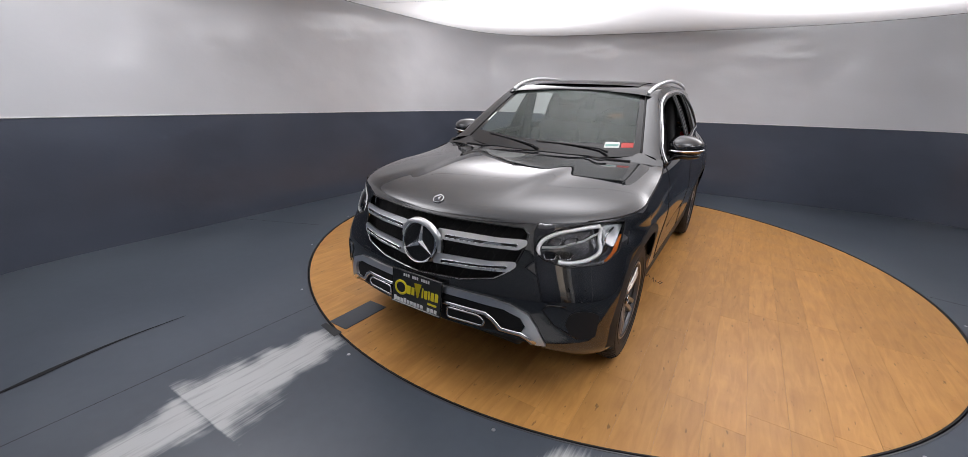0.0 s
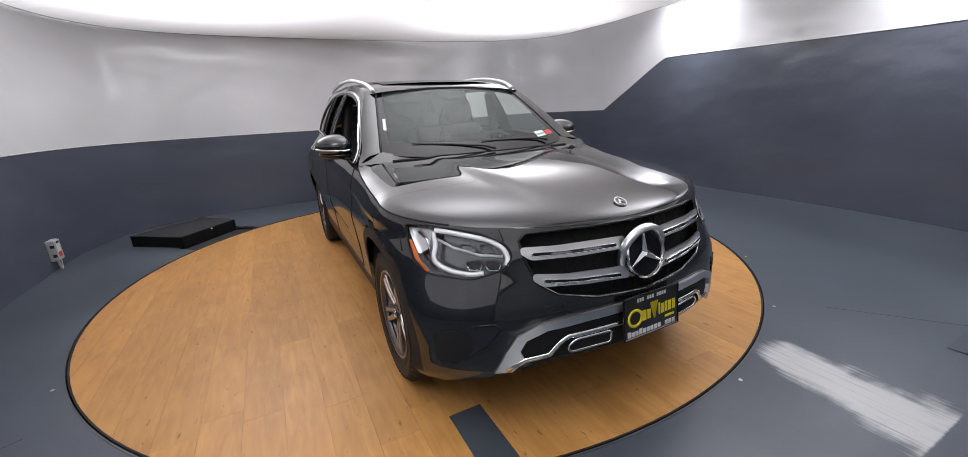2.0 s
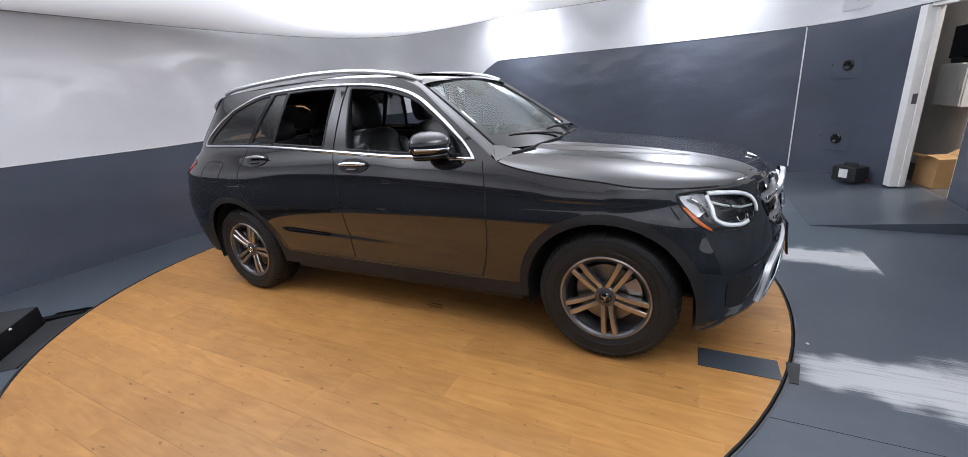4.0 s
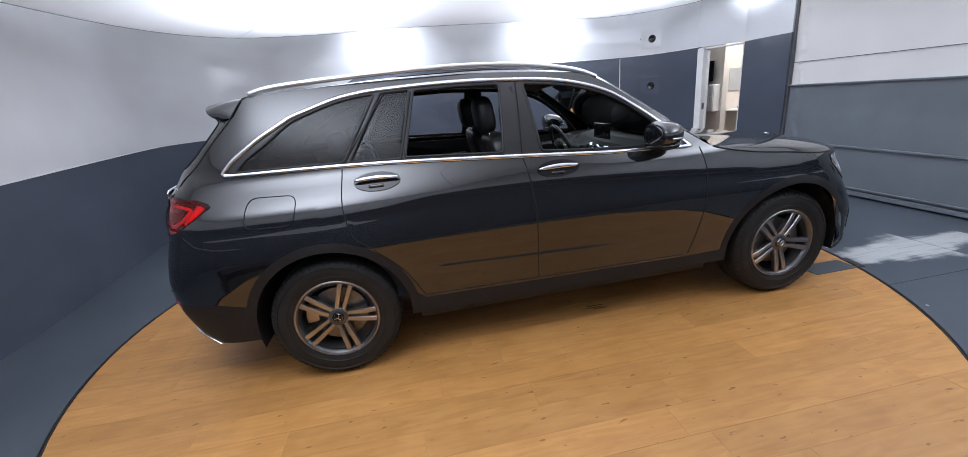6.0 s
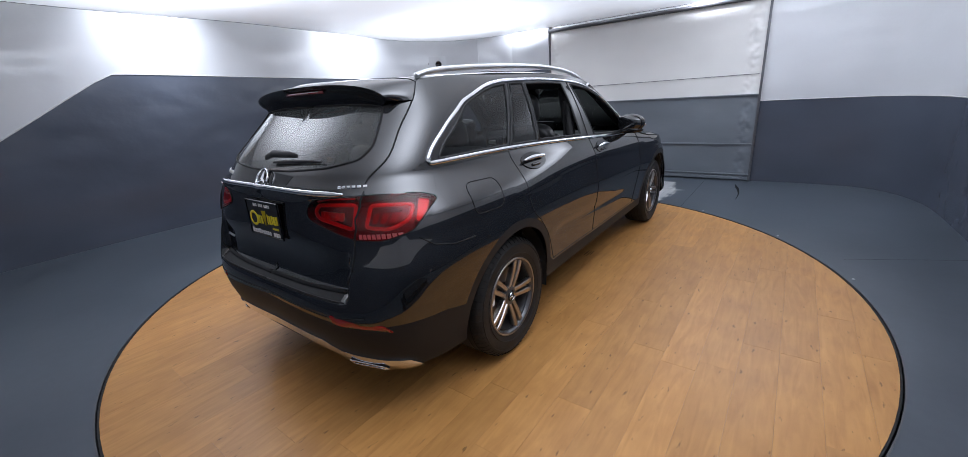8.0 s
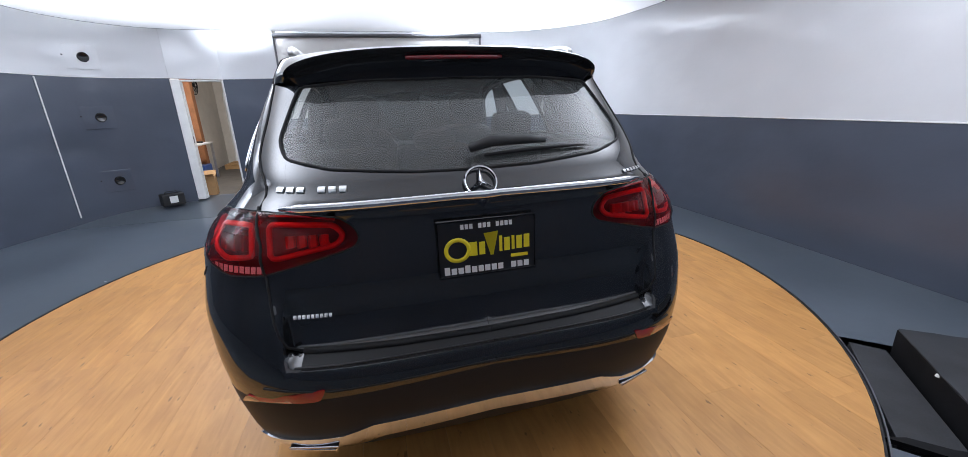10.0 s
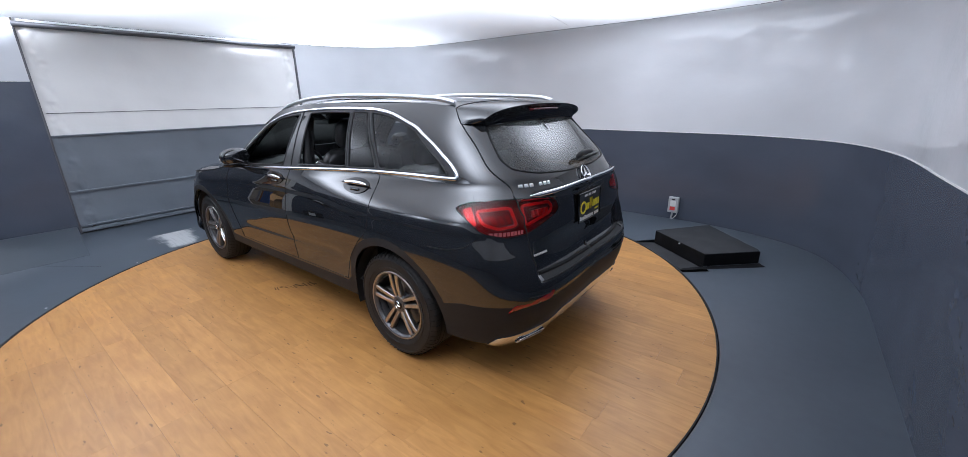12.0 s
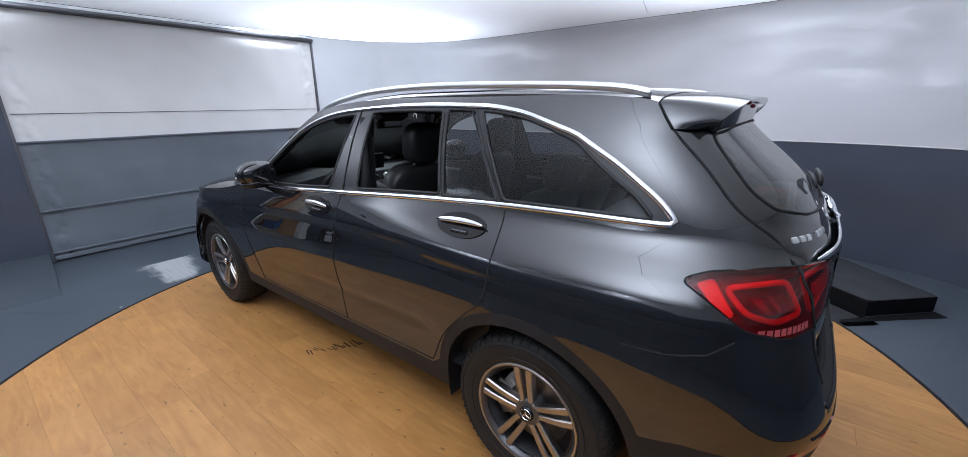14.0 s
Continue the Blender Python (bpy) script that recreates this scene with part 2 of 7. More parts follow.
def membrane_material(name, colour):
    """Translucent stretched ceiling sheet: each lamp behind it is put into its emission as a soft round glow."""
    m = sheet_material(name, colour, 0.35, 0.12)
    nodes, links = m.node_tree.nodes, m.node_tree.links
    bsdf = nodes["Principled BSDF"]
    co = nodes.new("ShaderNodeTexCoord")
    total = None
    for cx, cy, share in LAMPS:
        # the wide bell makes the sheet glow between lamps, in place of bounced light
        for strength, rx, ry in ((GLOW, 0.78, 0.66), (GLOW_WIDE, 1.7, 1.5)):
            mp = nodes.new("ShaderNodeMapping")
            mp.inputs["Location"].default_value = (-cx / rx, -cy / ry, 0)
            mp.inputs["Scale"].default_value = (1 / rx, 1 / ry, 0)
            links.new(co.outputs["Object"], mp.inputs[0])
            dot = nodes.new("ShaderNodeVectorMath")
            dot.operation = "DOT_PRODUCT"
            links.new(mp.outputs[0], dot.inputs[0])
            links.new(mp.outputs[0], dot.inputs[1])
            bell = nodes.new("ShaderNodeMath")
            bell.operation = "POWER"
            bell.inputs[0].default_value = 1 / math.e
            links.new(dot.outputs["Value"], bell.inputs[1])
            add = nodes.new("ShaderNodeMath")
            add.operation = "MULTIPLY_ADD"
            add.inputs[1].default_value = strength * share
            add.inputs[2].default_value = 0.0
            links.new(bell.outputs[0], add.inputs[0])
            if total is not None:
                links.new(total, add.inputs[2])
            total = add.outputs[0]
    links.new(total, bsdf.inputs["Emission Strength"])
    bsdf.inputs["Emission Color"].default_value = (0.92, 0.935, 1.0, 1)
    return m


def glass_material(name, tint, ior, film=0.0, haze_colour=(0.5, 0.52, 0.52, 1)):
    """Car glass: clear to look through, with a mirror gloss on both of its faces."""
    m, nodes, links, bsdf = node_material(name)
    out = nodes["Material Output"]
    clear, gloss, mix, fres = nodes.new("ShaderNodeBsdfTransparent"), nodes.new("ShaderNodeBsdfGlossy"), nodes.new("ShaderNodeMixShader"), nodes.new("ShaderNodeFresnel")
    clear.inputs[0].default_value = tint
    gloss.inputs["Roughness"].default_value = 0.0
    fres.inputs[0].default_value = ior
    links.new(fres.outputs[0], mix.inputs[0])
    links.new(clear.outputs[0], mix.inputs[1])
    links.new(gloss.outputs[0], mix.inputs[2])
    links.new(mix.outputs[0], out.inputs[0])
    if film:
        # a thin diffuse haze stands in for the room's reflection in the pane
        haze, over = nodes.new("ShaderNodeBsdfDiffuse"), nodes.new("ShaderNodeMixShader")
        haze.inputs[0].default_value = haze_colour
        over.inputs[0].default_value = film
        links.new(mix.outputs[0], over.inputs[1])
        links.new(haze.outputs[0], over.inputs[2])
        links.new(over.outputs[0], out.inputs[0])
    return m


WOOD_DARK, WOOD_PALE = (0.40, 0.180, 0.046, 1), (0.65, 0.340, 0.108, 1)
FLOOR_DARK, FLOOR_PALE = (0.052, 0.063, 0.080, 1), (0.098, 0.116, 0.140, 1)
WEAR = ((-0.66, 0.15, -2.26, -0.62, 0.38, -3.10), (-0.65, 0.24, -3.05, -0.60, 0.16, -3.58), (0.98, 0.17, -2.24, 0.90, 0.33, -3.02))
M_WOOD = wood_material()
M_FLOOR = floor_material()
M_WHITE = sheet_material("white_vinyl_sheet", (0.64, 0.65, 0.67), 0.08, 0.17)
M_SLATE = sheet_material("slate_vinyl_sheet", (0.075, 0.087, 0.115), 0.22, 0.25, 0.12)
# the last glow, over the car, is unseen; added for the windscreen's reflection
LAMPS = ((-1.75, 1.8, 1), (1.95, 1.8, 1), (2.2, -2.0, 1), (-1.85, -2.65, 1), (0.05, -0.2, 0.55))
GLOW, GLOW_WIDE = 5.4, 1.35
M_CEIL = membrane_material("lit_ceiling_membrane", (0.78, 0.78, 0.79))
M_BLACK = material("black_rubber", (0.012, 0.012, 0.013), 0.75, vary=0.3)
M_PIT = material("dark_steel_pit", (0.03, 0.032, 0.035), 0.5, vary=0.4, bump=0.2)
M_SEAM = material("seam_dark", (0.006, 0.006, 0.007), 0.8)
M_CURTAIN_W = sheet_material("white_curtain_vinyl", (0.74, 0.73, 0.71), 0.5, 0.2)
M_CURTAIN_G = sheet_material("grey_curtain_vinyl", (0.15, 0.17, 0.195), 0.45, 0.25, 0.1)
M_WHITE_PAINT = material("white_paint", (0.72, 0.72, 0.71), 0.45, vary=0.06, bump=0.1)
M_ALU = material("brushed_aluminium", (0.6, 0.6, 0.62), 0.35, 1.0)
M_PLATFORM = material("grey_deck_paint", (0.068, 0.081, 0.098), 0.3, vary=0.12, scale=2.0)

# ---- mesh helpers ----


def mesh_object(name, verts, faces, mat, parent=None, label="", smooth=False, normals=None):
    me = bpy.data.meshes.new(name)
    me.from_pydata([tuple(v) for v in verts], [], [tuple(f) for f in faces])
    me.update()
    if smooth:
        me.polygons.foreach_set("use_smooth", [True] * len(me.polygons))
    if normals is not None:
        me.normals_split_custom_set_from_vertices([tuple(n) for n in normals])
    for m in (mat if isinstance(mat, (list, tuple)) else [mat]):
        me.materials.append(m)
    ob = new(name, me)
    if parent is not None:
        ob.parent = parent
    if label:
        ob["label"] = label
    return ob


def part(name, bm, mat, parent=None, label="", smooth=False):
    me = bpy.data.meshes.new(name)
    bm.to_mesh(me)
    bm.free()
    if smooth:
        me.polygons.foreach_set("use_smooth", [True] * len(me.polygons))
    me.materials.append(mat)
    ob = new(name, me)
    if parent is not None:
        ob.parent = parent
    if label:
        ob["label"] = label
    return ob


def box(bm, x0, x1, y0, y1, z0, z1, bevel=0.0, m=None):
    made = bmesh.ops.create_cube(bm, size=1.0)
    vs = made["verts"]
    for v in vs:
        v.co = Vector(((x0 + x1) / 2 + v.co.x * (x1 - x0), (y0 + y1) / 2 + v.co.y * (y1 - y0), (z0 + z1) / 2 + v.co.z * (z1 - z0)))
    if m is not None:
        bmesh.ops.transform(bm, matrix=m, verts=vs)
    if bevel:
        es = list({e for v in vs for e in v.link_edges})
        bmesh.ops.bevel(bm, geom=es, offset=bevel, segments=2, affect="EDGES", profile=0.5)
    return bm


def boxed(name, x0, x1, y0, y1, z0, z1, mat, parent=None, label="", bevel=0.004, m=None):
    return part(name, box(bmesh.new(), x0, x1, y0, y1, z0, z1, bevel, m), mat, parent, label)


def tube(bm, pts, radius, sides=8, closed=False, flat=1.0, up=None):
    """A swept rod along pts; radius a number or one for each point. flat squeezes it along the axis given by up."""
    pts = [Vector(p) for p in pts]
    n = len(pts)
    rings, prev = [], None
    for i, p in enumerate(pts):
        a = pts[(i - 1) % n] if (closed or i) else p
        b = pts[(i + 1) % n] if (closed or i < n - 1) else p
        d = (b - a).normalized()
        ref = Vector(up[i] if isinstance(up, list) else up) if up is not None else (prev if prev is not None else (Vector((0, 0, 1)) if abs(d.z) < 0.9 else Vector((1, 0, 0))))
        s = (ref - d * ref.dot(d))
        s = s.normalized() if s.length > 1e-6 else d.orthogonal().normalized()
        prev = s
        t = d.cross(s)
        r = radius[i] if isinstance(radius, (list, tuple)) else radius
        rings.append([bm.verts.new(p + s * (r * flat * math.cos(2 * math.pi * k / sides)) + t * (r * math.sin(2 * math.pi * k / sides))) for k in range(sides)])
    for i in range(n if closed else n - 1):
        a, b = rings[i], rings[(i + 1) % n]
        for k in range(sides):
            bm.faces.new((a[k], a[(k + 1) % sides], b[(k + 1) % sides], b[k]))
    if not closed:
        bm.faces.new(rings[0][::-1])
        bm.faces.new(rings[-1])
    return bm


def lathe(bm, profile, axis="x", segments=48, at=(0, 0, 0), closed=False):
    """Turns (radius, along) pairs round an axis."""
    rings = []
    for r, a in profile:
        ring = []
        for k in range(segments):
            c, s = math.cos(2 * math.pi * k / segments) * r, math.sin(2 * math.pi * k / segments) * r
            co = {"x": (a, c, s), "y": (c, a, s), "z": (c, s, a)}[axis]
            ring.append(bm.verts.new((co[0] + at[0], co[1] + at[1], co[2] + at[2])))
        rings.append(ring)
    n = len(rings)
    for i in range(n if closed else n - 1):
        a, b = rings[i], rings[(i + 1) % n]
        for k in range(segments):
            bm.faces.new((a[k], a[(k + 1) % segments], b[(k + 1) % segments], b[k]))
    bmesh.ops.recalc_face_normals(bm, faces=bm.faces)
    return bm


def spline(points):
    """Smooth curve through (t, value) pairs."""
    ts, vs = [p[0] for p in points], [p[1] for p in points]
    n = len(ts)
    sl = [(vs[i + 1] - vs[i]) / (ts[i + 1] - ts[i]) for i in range(n - 1)]
    tg = [sl[0]] + [0 if sl[i - 1] * sl[i] <= 0 else 2 * sl[i - 1] * sl[i] / (sl[i - 1] + sl[i]) for i in range(1, n - 1)] + [sl[-1]]

    def f(t):
        if t <= ts[0]:
            return vs[0] + tg[0] * (t - ts[0]) * 0.0
        if t >= ts[-1]:
            return vs[-1]
        i = 0
        while t > ts[i + 1]:
            i += 1
        h = ts[i + 1] - ts[i]
        k = (t - ts[i]) / h
        return (vs[i] * (1 + 2 * k) * (1 - k) ** 2 + tg[i] * h * k * (1 - k) ** 2 + vs[i + 1] * k * k * (3 - 2 * k) + tg[i + 1] * h * k * k * (k - 1))
    return f


def smooth_line(pts, steps=8, closed=False):
    """Catmull-Rom through points of any size."""
    out, n = [], len(pts)
    for i in range(n if closed else n - 1):
        p0, p1, p2, p3 = pts[(i - 1) % n] if (closed or i) else pts[0], pts[i], pts[(i + 1) % n], pts[(i + 2) % n] if (closed or i < n - 2) else pts[-1]
        for s in range(steps):
            t = s / steps
            out.append(tuple(0.5 * (2 * b + (c - a) * t + (2 * a - 5 * b + 4 * c - d) * t * t + (3 * b - a - 3 * c + d) * t ** 3) for a, b, c, d in zip(p0, p1, p2, p3)))
    if not closed:
        out.append(tuple(pts[-1]))
    return out


def inside(p, poly):
    x, y = p
    hit = False
    j = len(poly) - 1
    for i in range(len(poly)):
        xi, yi, xj, yj = poly[i][0], poly[i][1], poly[j][0], poly[j][1]
        if (yi > y) != (yj > y) and x < (xj - xi) * (y - yi) / (yj - yi) + xi:
            hit = not hit
        j = i
    return hit


def triangulate(loops, lines=(), step=0.05, keep=None):
    """Flat triangle mesh bounded by closed loops, with open lines as edges and a grid of points inside. keep(p) says which triangles stay."""
    verts, edges = [], []
    for loop, shut in [(l, True) for l in loops] + [(l, False) for l in lines]:
        k = len(verts)
        verts += [Vector((p[0], p[1])) for p in loop]
        edges += [(k + i, k + i + 1) for i in range(len(loop) - 1)] + ([(k + len(loop) - 1, k)] if shut else [])
    if step:
        xs, ys = [v.x for v in verts], [v.y for v in verts]
        rows = int((max(ys) - min(ys)) / step)
        for j in range(1, rows + 1):
            for i in range(1, int((max(xs) - min(xs)) / step) + 1):
                p = Vector((min(xs) + (i + 0.5 * (j % 2)) * step, min(ys) + j * step * 0.98))
                if keep is None or keep(p):
                    verts.append(p)
    vs, _, fs, _, _, _ = delaunay_2d_cdt(verts, edges, [], 0, 1e-5)
    tris = []
    for f in fs:
        c = (vs[f[0]] + vs[f[1]] + vs[f[2]]) / 3
        if keep is None or keep(c):
            tris.append(tuple(f))
    return vs, tris


# ---- structure ----
PLAN = smooth_line([(-1.62, -3.98), (-2.4, -4.0), (-3.0, -3.85), (-3.35, -3.2), (-3.42, -2.0), (-3.45, 0.0), (-3.42, 1.6), (-3.36, 2.7), (-2.95, 3.55), (-2.1, 3.9), (-0.8, 3.97),
                    (0.6, 4.02), (2.0, 4.2), (3.4, 4.32), (4.15, 4.05), (4.58, 3.4), (4.70, 2.4), (4.73, 1.2), (4.72, 0.0), (4.66, -1.3), (4.48, -2.3), (4.22, -2.98), (3.87, -3.40), (3.45, -3.59), (3.06, -3.68)], 6)
WALL_TOP, BAND = 3.15, 1.15


def band_height(p):
    """Top of the dark dado: 1.15 m, rising on the east side to 2.03 m."""
    x, y = p
    if x > 3.0 and y < 3.2:
        top = 1.885 + 0.14 * min(1, max(0, (y + 3.7) / 5))
        return BAND + 0.075 + (top - BAND - 0.075) * min(1, max(0, (2.93 - y) / 1.28))
    return BAND + 0.075 * min(1, max(0, x / 3.5)) * (y > 0)


def wall_strip(name, pts, z0, z1, mat, parent=None, label=""):
    """Upright sheet along a line with thickness outwards; z0, z1 numbers or functions of the plan point."""
    n = len(pts)
    verts, faces = [], []
    for i, p in enumerate(pts):
        a, b = Vector(pts[max(0, i - 1)]), Vector(pts[min(n - 1, i + 1)])
        d = (b - a).normalized()
        nrm = Vector((-d.y, d.x)) * 0.08
        lo, hi = (z0(p) if callable(z0) else z0), (z1(p) if callable(z1) else z1)
        verts += [(p[0], p[1], lo), (p[0], p[1], hi), (p[0] + nrm.x, p[1] + nrm.y, hi), (p[0] + nrm.x, p[1] + nrm.y, lo)]
    for i in range(n - 1):
        for k in range(4):
            faces.append((4 * i + k, 4 * i + (k + 1) % 4, 4 * i + 4 + (k + 1) % 4, 4 * i + 4 + k))
    faces += [(0, 1, 2, 3), (4 * n - 1, 4 * n - 2, 4 * n - 3, 4 * n - 4)]
    return mesh_object(name, verts, faces, mat, parent, label, smooth=False)


lower = wall_strip("wall_dado", PLAN, -0.01, band_height, M_SLATE)
tagged(lower, "dark slate-grey glossy vinyl lower wall curving round the room", "wall", kind="structure")
upper = wall_strip("wall_upper", PLAN, lambda p: band_height(p) + 0.002, WALL_TOP, M_WHITE)
tagged(upper, "white glossy vinyl upper wall with wrinkled reflections", "wall", kind="structure")
trim_line = []
for i, p in enumerate(PLAN):
    a, b = Vector(PLAN[max(0, i - 1)]), Vector(PLAN[min(len(PLAN) - 1, i + 1)])
    d = (b - a).normalized()
    trim_line.append((p[0] + d.y * 0.004, p[1] - d.x * 0.004, band_height(p) + 0.006))
tagged(part("wall_trim", tube(bmesh.new(), trim_line, 0.006, 6), M_WHITE_PAINT), "thin white edge strip between the two wall sheets", "trim", kind="structure")
for ob in (lower, upper):
    ob.data.polygons.foreach_set("use_smooth", [True] * len(ob.data.polygons))
    mod = ob.modifiers.new("edges", "EDGE_SPLIT")
    mod.split_angle = radians(40)

TABLE_C, TABLE_R = (0.075, 0.385), 2.76
PLATFORM_Z = 0.11
# floor, one sheet with a round hole for the turntable and one for the ramp pit
ring = [(TABLE_C[0] + (TABLE_R + 0.018) * math.cos(a * math.pi / 60), TABLE_C[1] + (TABLE_R + 0.018) * math.sin(a * math.pi / 60)) for a in range(120)]
edge = [(-4.2, -9.0), (6.2, -9.0), (6.2, 5.2), (-4.2, 5.2)]
PIT_EDGE = [(-2.10, 1.84), (-2.41, 2.14), (-2.34, 2.21), (-1.85, 2.76), (-1.76, 2.82), (-1.42, 2.42)]
vs, fs = triangulate([edge, ring, PIT_EDGE], keep=lambda p: inside(p, edge) and not inside(p, ring) and not inside(p, PIT_EDGE), step=0.6)
floor = mesh_object("floor", [(v.x, v.y, 0.0) for v in vs], fs, M_FLOOR)
tagged(floor, "grey painted concrete floor, scuffed and worn pale in places", "floor", kind="structure")
pitob = boxed("turntable_pit", -3.2, 3.4, -2.9, 4.0, -0.30, -0.14, M_PIT, bevel=0)
tagged(pitob, "dark pit floor under the turntable and ramp", "pit", kind="structure")

# ceiling canopy with a rounded outline, and the dark upper ceiling above its gap
CANOPY = smooth_line([(-3.0, -3.1), (-3.35, -2.2), (-3.38, 0.0), (-3.36, 2.0), (-3.1, 3.2), (-2.2, 3.85), (0.0, 3.95), (2.2, 3.75), (3.35, 3.1), (3.6, 2.0), (3.55, 0.5), (3.75, -1.2), (3.85, -2.6), (3.3, -3.5), (2.2, -3.75), (0.0, -3.78), (-2.0, -3.75)], 6, closed=True)
CANOPY_Z = 2.53
vs, fs = triangulate([CANOPY], keep=lambda p: inside(p, CANOPY), step=0.5)
n = len(vs)
rim = [(i, (i + 1) % len(CANOPY)) for i in range(len(CANOPY))]
cv = [(v.x, v.y, CANOPY_Z) for v in vs] + [(v.x, v.y, CANOPY_Z + 0.03) for v in vs]
cf = [tuple(reversed(f)) for f in fs] + [tuple(k + n for k in f) for f in fs] + [(b, a, a + n, b + n) for a, b in rim]
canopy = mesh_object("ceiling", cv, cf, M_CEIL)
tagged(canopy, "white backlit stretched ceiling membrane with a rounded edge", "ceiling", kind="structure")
trim = part("ceiling_trim", tube(bmesh.new(), [(p[0], p[1], CANOPY_Z + 0.004) for p in CANOPY], 0.007, 6, closed=True), M_SEAM)
tagged(trim, "dark seam trim round the ceiling edge", "trim", kind="structure")
roofob = boxed("ceiling_upper", -4.2, 6.2, -9.0, 5.2, WALL_TOP, WALL_TOP + 0.1, M_WHITE_PAINT, bevel=0)
tagged(roofob, "plain upper ceiling above the canopy", "ceiling", kind="structure")

# ---- south side: curtain door, doorway, deck ----
SOUTH = -3.98
south_w = wall_strip("wall_south", [(2.45, -3.955), (1.645, -3.90)], 0, 1.87, M_SLATE)
tagged(south_w, "slate-grey panelled wall between doorway and curtain door", "wall", kind="structure")
south_top = wall_strip("wall_south_upper", [(3.058, -3.68), (2.45, -3.955), (1.645, -3.90)], lambda p: 1.874 + 0.013 * (p[0] > 3), WALL_TOP, M_WHITE)
tagged(south_top, "white vinyl wall above the doorway", "wall", kind="structure")
lintel = boxed("wall_lintel", -1.64, 1.62, SOUTH - 0.10, SOUTH - 0.02, 2.50, WALL_TOP, M_WHITE, bevel=0)
tagged(lintel, "white wall above the curtain door", "wall", kind="structure")


M_RAIL = material("dark_rail_metal", (0.13, 0.13, 0.14), 0.45, 0.6, vary=0.1)


def curtain_door(x0, x1, y, top):
    root = tagged(new("curtain_door"), "roll-down vinyl curtain door, white above and grey below", "curtain door")
    root.location = (0, y, 0)

    def drape(name, z0, z1, mat, seed, label=""):
        cols, rows = 140, 50
        verts, faces = [], []
        for j in range(rows + 1):
            for i in range(cols + 1):
                x, z = x0 - 0.022 + (x1 - x0 + 0.044) * i / cols, z0 + (z1 - z0) * j / rows
                hem = min((x - x0) / 0.20, (x1 - x) / 0.16)
                edge_k = math.sin(math.pi * hem) if 0 < hem < 1 else 0.0
                d = 0.012 * noise.noise(Vector((x * 1.3 + seed, z * 1.1, 0))) + 0.007 * noise.noise(Vector((x * 4, z * 3 + seed, 1))) + edge_k * (0.03 * noise.noise(Vector((x * 9, z * 6, seed))) + 0.022 * noise.noise(Vector((x * 26, z * 19, seed))))
                verts.append((x, d, z))
        k = len(verts)
        verts += [(a, b - 0.004, c) for a, b, c in verts]
        for j in range(rows):
            for i in range(cols):
                a = j * (cols + 1) + i
                faces += [(a, a + 1, a + cols + 2, a + cols + 1), (k + a, k + a + cols + 1, k + a + cols + 2, k + a + 1)]
        return mesh_object(name, verts, faces, mat, root, label, smooth=True)
    drape("upper_curtain", 1.25, top, M_CURTAIN_W, 3.0, "white wrinkled vinyl")
    drape("lower_curtain", 0.03, 1.245, M_CURTAIN_G, 8.0, "grey wrinkled vinyl")
    for z, h in ((1.245, 0.018), (0.55, 0.022), (0.045, 0.045), (0.10, 0.018)):
        boxed("batten", x0 - 0.02, x1 + 0.02, 0.006, 0.03, z - h / 2, z + h / 2, M_CURTAIN_G, root, bevel=0.004)
    part("curtain_seam", tube(bmesh.new(), [(x0, 0.014, 1.52), (x1, 0.014, 1.515)], 0.0035, 6), M_RAIL, root, "thin sewn seam", smooth=True)
    part("roller_bar", tube(bmesh.new(), [(x0 - 0.05, 0.03, top + 0.02), (x1 + 0.05, 0.03, top + 0.02)], 0.03, 12), M_RAIL, root, "dark metal roller bar", smooth=True)
    for x in (x0 - 0.035, x1 + 0.035):
        boxed("side_rail", x - 0.014, x + 0.014, -0.02, 0.03, 0, top + 0.05, M_RAIL, root, "dark metal guide rail", bevel=0.004)
    return root


curtain_door(-1.60, 1.60, SOUTH + 0.03, 2.47)

# raised deck in front of the doorway, sloping down to the floor
DECK = [(1.74, -2.80), (1.66, -3.89), (1.66, -3.955), (5.3, -3.955), (5.3, -2.80)]


def prism(name, poly, z0, z1, mat, parent=None, label="", bevel=0.0):
    bm = bmesh.new()
    f = bm.faces.new([bm.verts.new((x, y, z0)) for x, y in poly])
    ext = bmesh.ops.extrude_face_region(bm, geom=[f])
    for v in ext["geom"]:
        if isinstance(v, bmesh.types.BMVert):
            v.co.z = z1
    bmesh.ops.recalc_face_normals(bm, faces=bm.faces)
    if bevel:
        bmesh.ops.bevel(bm, geom=list(bm.edges), offset=bevel, segments=2, affect="EDGES", profile=0.5)
    return part(name, bm, mat, parent, label)


deck = prism("deck", DECK, -0.05, PLATFORM_Z, M_PLATFORM)
for v in deck.data.vertices:
    if v.co.z > 0 and v.co.y > -3:
        v.co.z = 0.002
tagged(deck, "raised grey painted deck by the doorway", "deck", kind="structure")

